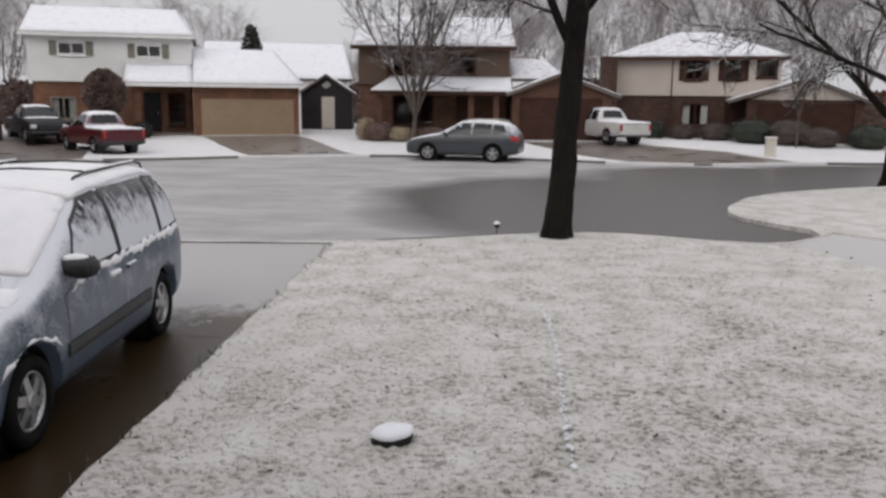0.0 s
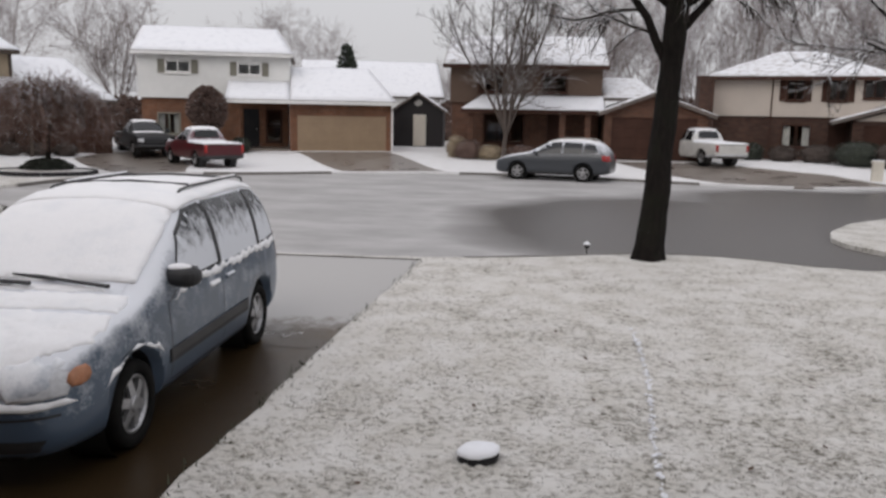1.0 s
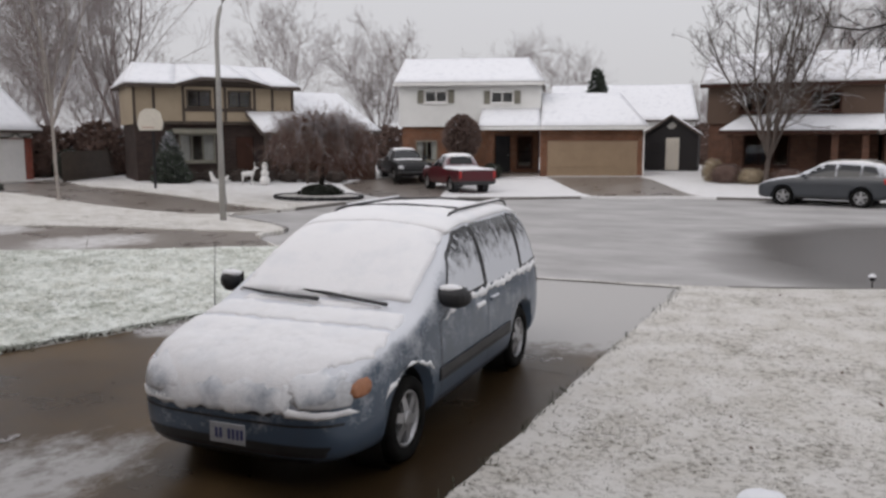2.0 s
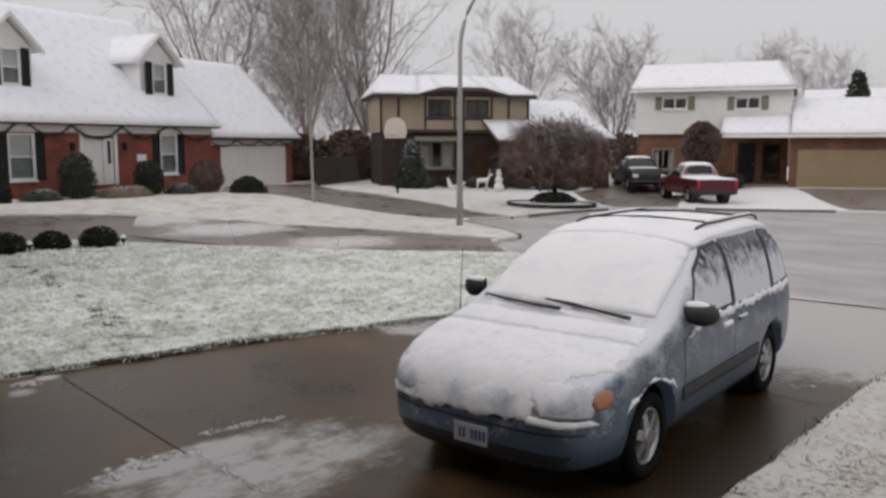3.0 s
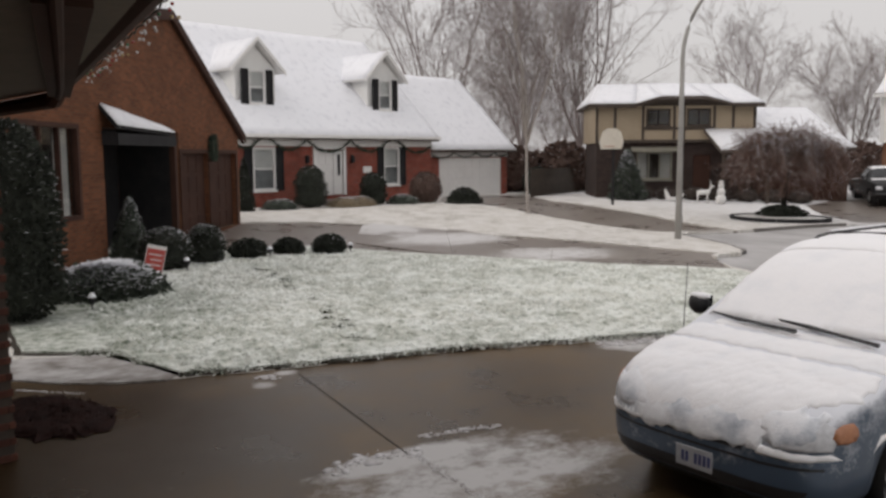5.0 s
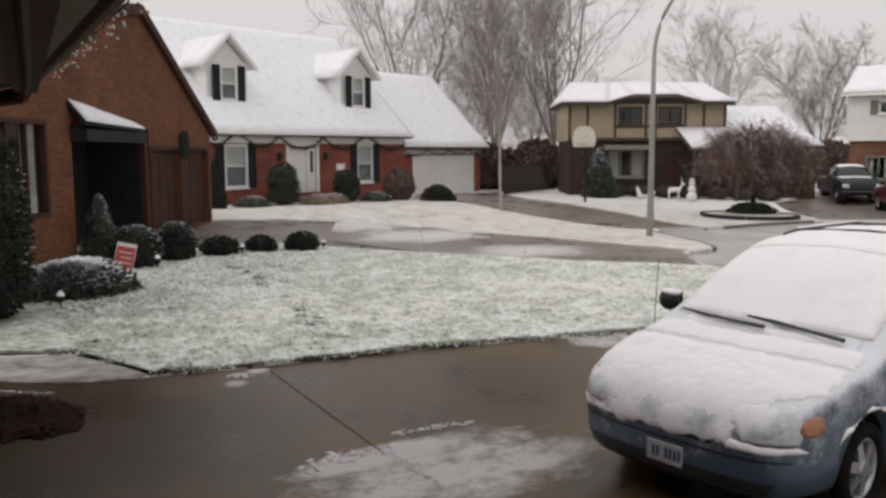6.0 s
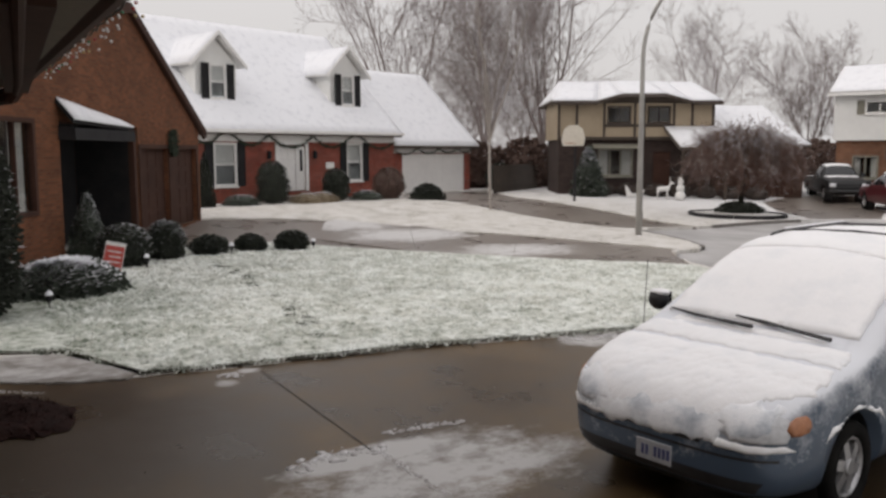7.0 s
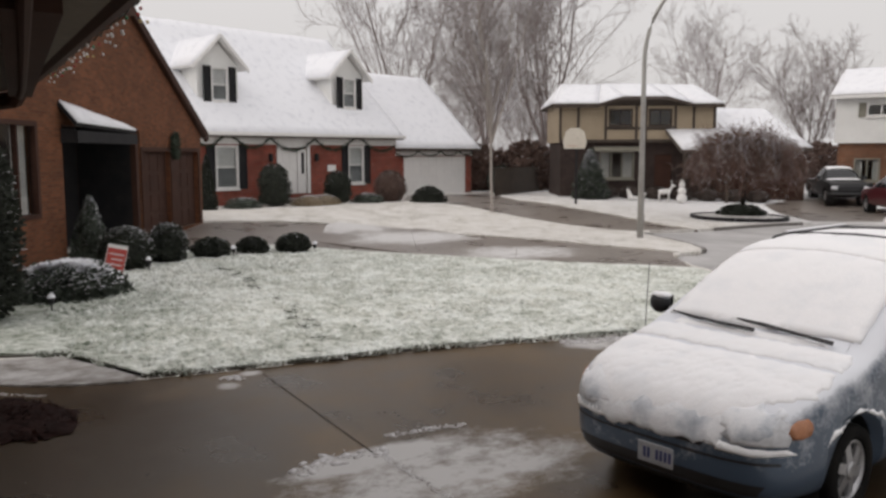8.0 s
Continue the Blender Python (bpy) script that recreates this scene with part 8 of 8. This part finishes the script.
def decorations():
    d = thing("deer_figure", stand(-26.97, 31.0, 50) @ Matrix.Scale(0.82, 4), "white lawn deer figure in the snow", "lawn figure")
    bm = bmesh.new()
    tube(bm, [(-0.35, 0, 0.62), (-0.2, 0, 0.64), (0.2, 0, 0.66), (0.36, 0, 0.7)], [0.1, 0.15, 0.15, 0.1], 10)
    for x, y in ((-0.28, 0.08), (-0.28, -0.08), (0.26, 0.08), (0.26, -0.08)):
        tube(bm, [(x, y, 0.6), (x - 0.02, y, 0.3), (x, y, -0.02)], [0.05, 0.03, 0.025], 7)
    tube(bm, [(0.3, 0, 0.72), (0.42, 0, 0.9), (0.46, 0, 1.02)], [0.08, 0.06, 0.07], 8)
    tube(bm, [(0.42, 0, 1.02), (0.55, 0, 0.98), (0.64, 0, 0.95)], [0.075, 0.05, 0.03], 8)
    for s in (1, -1):
        tube(bm, [(0.42, s * 0.04, 1.06), (0.40, s * 0.14, 1.22), (0.42, s * 0.2, 1.34)], [0.015, 0.012, 0.008], 5)
    ob = part("figure", bm, WHITE_PAINT, d, smooth=True)
    d2 = thing("snowman_figure", stand(-26.4, 31.57) @ Matrix.Scale(0.74, 4), "white snowman-shaped lawn figure", "lawn figure")
    bm = bmesh.new()
    for z, r in ((0.32, 0.34), (0.8, 0.26), (1.16, 0.18)):
        bmesh.ops.create_uvsphere(bm, u_segments=16, v_segments=10, radius=r, matrix=Matrix.Translation((0, 0, z)))
    tube(bm, [(0, 0, 1.28), (0, 0, 1.31)], [0.22, 0.22], 14)
    tube(bm, [(0, 0, 1.31), (0, 0, 1.5)], [0.13, 0.12], 14)
    part("figure", bm, WHITE_PAINT, d2, smooth=True)
    s = thing("sleigh_figure", stand(-27.94, 30.14, 50) @ Matrix.Scale(0.8, 4), "small white sleigh lawn ornament", "lawn figure")
    bm = bmesh.new()
    prism(bm, [(-0.5, 0.15), (0.35, 0.15), (0.55, 0.5), (0.45, 0.5), (0.2, 0.3), (-0.25, 0.3), (-0.5, 0.75), (-0.6, 0.75)], -0.2, 0.2)
    tube(bm, [(-0.6, 0.18, 0.02), (0.4, 0.18, 0.02), (0.62, 0.18, 0.2)], 0.02, 5)
    tube(bm, [(-0.6, -0.18, 0.02), (0.4, -0.18, 0.02), (0.62, -0.18, 0.2)], 0.02, 5)
    for x in (-0.4, 0.25):
        tube(bm, [(x, 0, 0.02), (x, 0, 0.2)], 0.03, 5)
    part("figure", bm, WHITE_PAINT, s)


def island():
    i = thing("tree_island", stand(-20.9, 28.1), "low dark timber edging round a snowy tree bed", "planting bed", kind="structure")
    k = 28
    for j in range(k):
        a, b = 2 * math.pi * j / k, 2 * math.pi * (j + 0.94) / k
        bm = bmesh.new()
        q = [(2.0 * math.cos(t) * f, 1.6 * math.sin(t) * f) for t in (a, b) for f in (0.93, 1.0)]
        lo = [bm.verts.new((x, y, -0.1)) for x, y in (q[0], q[1], q[3], q[2])]
        hi = [bm.verts.new((x, y, 0.16)) for x, y in (q[0], q[1], q[3], q[2])]
        bm.faces.new(lo[::-1]), bm.faces.new(hi)
        for n0 in range(4):
            bm.faces.new((lo[n0], lo[(n0 + 1) % 4], hi[(n0 + 1) % 4], hi[n0]))
        part("edging_block", bm, BLACK_PAINT, i)
    bm = bmesh.new()
    c = bm.verts.new((0, 0, 0.2))
    rim = [bm.verts.new((1.86 * math.cos(2 * math.pi * j / 40), 1.49 * math.sin(2 * math.pi * j / 40), 0.12)) for j in range(40)]
    for j in range(40):
        bm.faces.new((c, rim[j], rim[(j + 1) % 40]))
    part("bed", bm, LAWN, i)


def far_house():
    x, y = place(0.035, 0, 66, *V15)
    h = thing("house", at_house(x - 5, y - 1.5, 0.955, 0.297, 0.45), "distant pale house under a snowy roof", "house", "houses round the street's end")
    part("wall", shell(bmesh.new(), 0, 10.5, 0, 8, -0.5, 3.4, [(4, 5.2, 1, 2.2)]), SIDING_WHITE, h)
    window(h, 4, 5.2, 1, 2.2, 0, WHITE_PAINT)
    gable_roof(h, -0.4, 10.9, -0.5, 8.5, 3.4, 6.3)


street_lamp()
basketball_hoop()
utility_box()
lawn_cover()
garden_light(-0.54, 14.85, 0.19)
for x, y in ((-15.55, 1.75), (-20.7, 6.9), (-20.4, 9.0), (-19.6, 4.5)):
    garden_light(x, y, 0.3)
yard_sign()
fence()
decorations()
island()
far_house()

# joints cut in the concrete
JOINT = surface("joint_dirt", (0.03, 0.024, 0.02), (0.05, 0.04, 0.032), 60, 5, 0.9)
for (xa, ya), (xb, yb), w in (((-10.1, 3.02), (-7.05, 2.71), 0.016), ((-9.2, 8.0), (-3.5, 7.6), 0.012), ((-8.15, 13.08), (-3.45, 13.36), 0.11)):
    d = (Vector((xb, yb)) - Vector((xa, ya))).normalized()
    s = Vector((-d.y, d.x)) * w / 2
    bm = bmesh.new()
    bm.faces.new([bm.verts.new((p.x, p.y, 0.004)) for p in (Vector((xa, ya)) - s, Vector((xb, yb)) - s, Vector((xb, yb)) + s, Vector((xa, ya)) + s)])
    j = linked("joint", bm, JOINT)
    j.parent = driveway

# grass tips through the snow, fallen leaves
def tips(name, outline, count, seed, cols, lo, hi, label, thins=0.0):
    rng = random.Random(seed)
    V, F = [], []
    xs, ys = [p[0] for p in outline], [p[1] for p in outline]
    made = 0
    while made < count:
        x, y = rng.uniform(min(xs), max(xs)), rng.uniform(min(ys), max(ys))
        if not inside(x, y, outline):
            continue
        dens = noise.noise((x * 3.2, y * 2.4, 4)) + 0.5 * noise.noise((x * 9, y * 9, 2))
        if dens < rng.uniform(-0.35, 0.55) or (thins and rng.random() < (y - 4.0) / thins):
            continue
        made += 1
        z = lie(x, y) + 0.015
        for _ in range(3):
            a, lean, hgt, w = rng.uniform(0, 6.28), rng.uniform(0.2, 1.0), rng.uniform(lo, hi), rng.uniform(0.002, 0.005)
            bx, by = x + rng.gauss(0, 0.012), y + rng.gauss(0, 0.012)
            k = len(V)
            V += [(bx - math.sin(a) * w, by + math.cos(a) * w, z), (bx + math.sin(a) * w, by - math.cos(a) * w, z), (bx + math.cos(a) * lean * hgt, by + math.sin(a) * lean * hgt, z + hgt)]
            F.append((k, k + 1, k + 2))
    me = bpy.data.meshes.new(name)
    me.from_pydata(V, [], F)
    me.materials.append(cols)
    tagged(new(name, me), label, "grass", kind="stuff")


BLADE = surface("winter_grass", (0.06, 0.058, 0.034), (0.12, 0.105, 0.065), 20, 1.5, 0.8)
BLADE_GREEN = surface("green_winter_grass", (0.07, 0.10, 0.055), (0.13, 0.17, 0.10), 20, 1.5, 0.8)
tips("grass_tips", [(-3.2, 3.0), (-3.3, 13.2), (0.8, 14.9), (4.8, 13.6), (5.2, 11.8), (7.5, 9.0), (3.5, 3.0)], 6500, 3, BLADE, 0.006, 0.016, "short grass tips poking through the snow", 7.5)
tips("grass_tips", [(-10.8, 1.95), (-10.1, 5.0), (-8.5, 10.5), (-8.5, 12.9), (-12.6, 14.4), (-19.8, 10.0), (-22.4, 8.8), (-19.5, 1.5), (-12.6, 1.2)], 14000, 5, BLADE_GREEN, 0.015, 0.04, "green grass tips poking through wet snow")


def tufts(name, outline, count, seed, material, size, height, level, label, thins=0.0):
    """Low lumps of grass weighed down by snow, each a small uneven dome."""
    rng = random.Random(seed)
    V, F = [], []
    xs, ys = [p[0] for p in outline], [p[1] for p in outline]
    made = 0
    while made < count:
        x, y = rng.uniform(min(xs), max(xs)), rng.uniform(min(ys), max(ys))
        if not inside(x, y, outline) or (thins and rng.random() < (y - 4.0) / thins):
            continue
        made += 1
        r, h, turn = size * rng.uniform(0.4, 1.0), height * rng.uniform(0.35, 1.0), rng.uniform(0, 6.28)
        z, k = lie(x, y) + level, len(V)
        for f, up in ((1.0, -0.012), (0.62, 0.75)):
            for j in range(6):
                a = turn + j * math.pi / 3
                q = r * f * rng.uniform(0.7, 1.2)
                V.append((x + math.cos(a) * q, y + math.sin(a) * q, z + max(-0.012, h * up * rng.uniform(0.7, 1.2))))
        V.append((x + rng.gauss(0, r * 0.15), y + rng.gauss(0, r * 0.15), z + h))
        for j in range(6):
            n = (j + 1) % 6
            F += [(k + j, k + n, k + 6 + n, k + 6 + j), (k + 6 + j, k + 6 + n, k + 12)]
    me = bpy.data.meshes.new(name)
    me.from_pydata(V, [], F)
    me.materials.append(material)
    for poly in me.polygons:
        poly.use_smooth = True
    tagged(new(name, me), label, "grass", kind="stuff")


tufts("snowy_tufts", [(-10.85, 2.0), (-10.2, 5.0), (-8.6, 10.5), (-8.6, 12.8), (-12.6, 14.2), (-19.6, 10.0), (-22.2, 8.8), (-19.5, 2.0), (-12.8, 1.4)], 9000, 14, LAWN_GREEN, 0.085, 0.055, 0.05, "lumpy tufts of grass under wet snow")
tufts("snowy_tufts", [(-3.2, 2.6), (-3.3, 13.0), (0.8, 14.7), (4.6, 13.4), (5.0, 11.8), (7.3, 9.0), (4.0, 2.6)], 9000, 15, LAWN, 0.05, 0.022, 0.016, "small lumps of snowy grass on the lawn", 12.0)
LEAF_BROWN = surface("brown_leaf", (0.06, 0.035, 0.02), (0.11, 0.06, 0.035), 60, 8, 0.8)
rng = random.Random(8)
bm = bmesh.new()
for k in range(130):
    if k < 90:
        x, y = rng.uniform(-3.0, 6.0), rng.uniform(3.6, 13.5)
    else:
        x, y = rng.uniform(-21, -10.8), rng.uniform(2.5, 9.5)
        if not inside(x, y, GREEN_LINE):
            continue
    a, s = rng.uniform(0, 6.28), rng.uniform(0.018, 0.042)
    c = Vector((x, y, lie(x, y) + 0.045))
    d, e = Vector((math.cos(a), math.sin(a), rng.uniform(-.3, .5))) * s, Vector((-math.sin(a), math.cos(a), rng.uniform(-.2, .4))) * s * 0.6
    bm.faces.new([bm.verts.new(v) for v in (c - d, c + e, c + d, c - e)])
tagged(linked("fallen_leaves", bm, LEAF_BROWN), "scattered brown fallen leaves on snow", "leaves", kind="stuff")


# slush ridges, footprints and a far thicket
def slush_ridge(points, width, height, seed):
    rng = random.Random(seed)
    bm = bmesh.new()
    P = [Vector((*p, 0)) for p in points]
    for a, b in zip(P, P[1:]):
        k = max(2, int((b - a).length / 0.010))
        side = Vector((-(b - a).y, (b - a).x, 0)).normalized()
        for i in range(k):
            c = a.lerp(b, (i + rng.random()) / k) + side * rng.gauss(0, width * 0.7)
            r = rng.uniform(0.1, 1.0) ** 2 * width * 0.6
            bmesh.ops.create_icosphere(bm, subdivisions=1, radius=1.0, matrix=Matrix.LocRotScale((c.x, c.y, 0.0), Euler((0, 0, rng.uniform(0, 6))), (r * 1.7, r, height * rng.uniform(0.4, 1.1))))
    tagged(linked("slush_ridge", bm, SNOW_GREY, True), "crumbled ridge of wet snow on the driveway", "slush", kind="stuff")


SNOW_GREY = snow_material("slush_snow", (0.52, 0.51, 0.51), (0.34, 0.32, 0.31), 0.05)
slush_ridge([(-7.05, 1.95), (-7.15, 2.3), (-7.02, 2.85)], 0.085, 0.011, 1)
slush_ridge([(-7.02, 2.75), (-6.4, 2.72), (-5.9, 2.68)], 0.03, 0.012, 7)
slush_ridge([(-7.35, 3.0), (-7.3, 3.45), (-7.2, 3.85)], 0.06, 0.009, 2)
slush_ridge([(-10.2, 2.55), (-10.0, 2.75)], 0.07, 0.02, 3)
slush_ridge([(-9.15, 7.0), (-8.95, 7.6), (-8.85, 8.0)], 0.1, 0.02, 4)
slush_ridge([(-11.2, 0.15), (-10.9, 0.45), (-10.6, 0.75)], 0.03, 0.014, 5)
slush_ridge([(-4.0, 8.0), (-3.85, 8.25)], 0.04, 0.015, 6)

rng = random.Random(12)
V, F = [], []
for k in range(5200):
    a = rng.uniform(0.05, 1.0) * math.pi
    d = rng.uniform(78, 100)
    x, y = -3 + d * math.cos(a), 10 + d * math.sin(a)
    hgt = rng.uniform(1.5, 4.6) * (0.75 + 0.5 * noise.noise((a * 9, 0, 0)))
    z = lie(x, y) - 0.1
    dx, dy, w = rng.gauss(0, 0.5), rng.gauss(0, 0.5), rng.uniform(0.05, 0.16)
    px, py = -math.sin(a) * w, math.cos(a) * w
    k0 = len(V)
    V += [(x - px, y - py, z), (x + px, y + py, z), (x + dx, y + dy, z + hgt), (x - px + dy, y - py - dx, z + hgt * 0.8)]
    F += [(k0, k0 + 1, k0 + 2), (k0, k0 + 2, k0 + 3)]
me = bpy.data.meshes.new("far_thicket")
me.from_pydata(V, [], F)
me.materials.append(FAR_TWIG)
tagged(new("far_thicket", me), "distant brown-grey winter thicket beyond the houses", "thicket", kind="stuff")

# a line of footprints over the green lawn, and a faint snow roll over the other
rng = random.Random(21)
V, F = [], []
for k in range(27):
    t = k / 24
    cx, cy = -19.4 + 8.0 * t, 5.91 - 0.6 * t - 0.95 * t * t + (0.09 if k % 2 else -0.09)
    if rng.random() < 0.3:
        continue
    cx, cy = cx + rng.gauss(0, 0.12), cy + rng.gauss(0, 0.05)
    for _ in range(rng.randrange(30, 80)):
        x, y = cx + rng.gauss(0, 0.08), cy + rng.gauss(0, 0.05)
        a, hgt, w = rng.uniform(0, 6.28), rng.uniform(0.015, 0.04), rng.uniform(0.006, 0.014)
        z = lie(x, y) + 0.075
        n0 = len(V)
        V += [(x - math.sin(a) * w, y + math.cos(a) * w, z), (x + math.sin(a) * w, y - math.cos(a) * w, z), (x + math.cos(a) * hgt * 1.5, y + math.sin(a) * hgt * 1.5, z + hgt * 0.5)]
        F.append((n0, n0 + 1, n0 + 2))
me = bpy.data.meshes.new("footprint_trail")
me.from_pydata(V, [], F)
me.materials.append(surface("trodden_grass", (0.03, 0.04, 0.022), (0.07, 0.08, 0.05), 20, 2, 0.85))
tagged(new("footprint_trail", me), "trail of footprints baring grass in the snow", "footprints", kind="stuff")
bm = bmesh.new()
for k in range(150):
    t = rng.random()
    x, y = -0.05 + 0.05 * math.sin(t * 5), 9.2 - 4.6 * t
    r = rng.uniform(0.010, 0.022)
    bmesh.ops.create_icosphere(bm, subdivisions=1, radius=1.0, matrix=Matrix.LocRotScale((x + rng.gauss(0, 0.012), y, 0.032), None, (r, r * 1.6, r * 0.5)))
tagged(linked("snow_roll", bm, SNOW, True), "faint line of rolled snow across the lawn", "snow", kind="stuff")

# ragged grass fringe where the lawns meet the concrete
def fringe(name, line, keep, count, seed, material, label, size=1.0, out=0.0):
    rng = random.Random(seed)
    V, F = [], []
    pts = [p for p in line if keep(p)]
    for _ in range(count):
        i = rng.randrange(len(pts) - 1)
        a, b = Vector(pts[i]), Vector(pts[i + 1])
        if (b - a).length > 1.2:
            continue
        c = a.lerp(b, rng.random()) + Vector((rng.gauss(0, 0.035), rng.gauss(0, 0.035))) * size + Vector((out, 0))
        if noise.noise((c.x * 2.3, c.y * 2.3, seed)) < rng.uniform(-0.5, 0.3):
            continue
        ang, hgt, w, lean = rng.uniform(0, 6.28), rng.uniform(0.025, 0.075), rng.uniform(0.004, 0.009) * size ** 2, rng.uniform(0.3, 1.4)
        n0 = len(V)
        z = lie(c.x, c.y) + 0.012
        V += [(c.x - math.sin(ang) * w, c.y + math.cos(ang) * w, z), (c.x + math.sin(ang) * w, c.y - math.cos(ang) * w, z), (c.x + math.cos(ang) * lean * hgt, c.y + math.sin(ang) * lean * hgt, z + hgt)]
        F.append((n0, n0 + 1, n0 + 2))
    me = bpy.data.meshes.new(name)
    me.from_pydata(V, [], F)
    me.materials.append(material)
    tagged(new(name, me), label, "grass", kind="stuff")


EDGE_GRASS = surface("dark_edge_grass", (0.03, 0.038, 0.02), (0.07, 0.075, 0.045), 20, 2, 0.85)
fringe("lawn_fringe", GREEN_LINE, lambda p: p[0] > -12.6 and p[1] < 13.2, 9000, 31, EDGE_GRASS, "ragged dark grass along the lawn's edge")
fringe("lawn_fringe", [(-3.38 + 0.03 * noise.noise((k * 0.9, 0, 0)), 1.5 + k * 0.1) for k in range(118)], lambda p: True, 500, 33, EDGE_GRASS, "ragged grass along the driveway's edge")

fringe("lawn_tufts", GREEN_LINE, lambda p: p[0] > -12.6 and p[1] < 13.2, 5200, 35, LAWN_GREEN, "snow-laden grass tufts overhanging the lawn's edge", 1.7, 0.01)
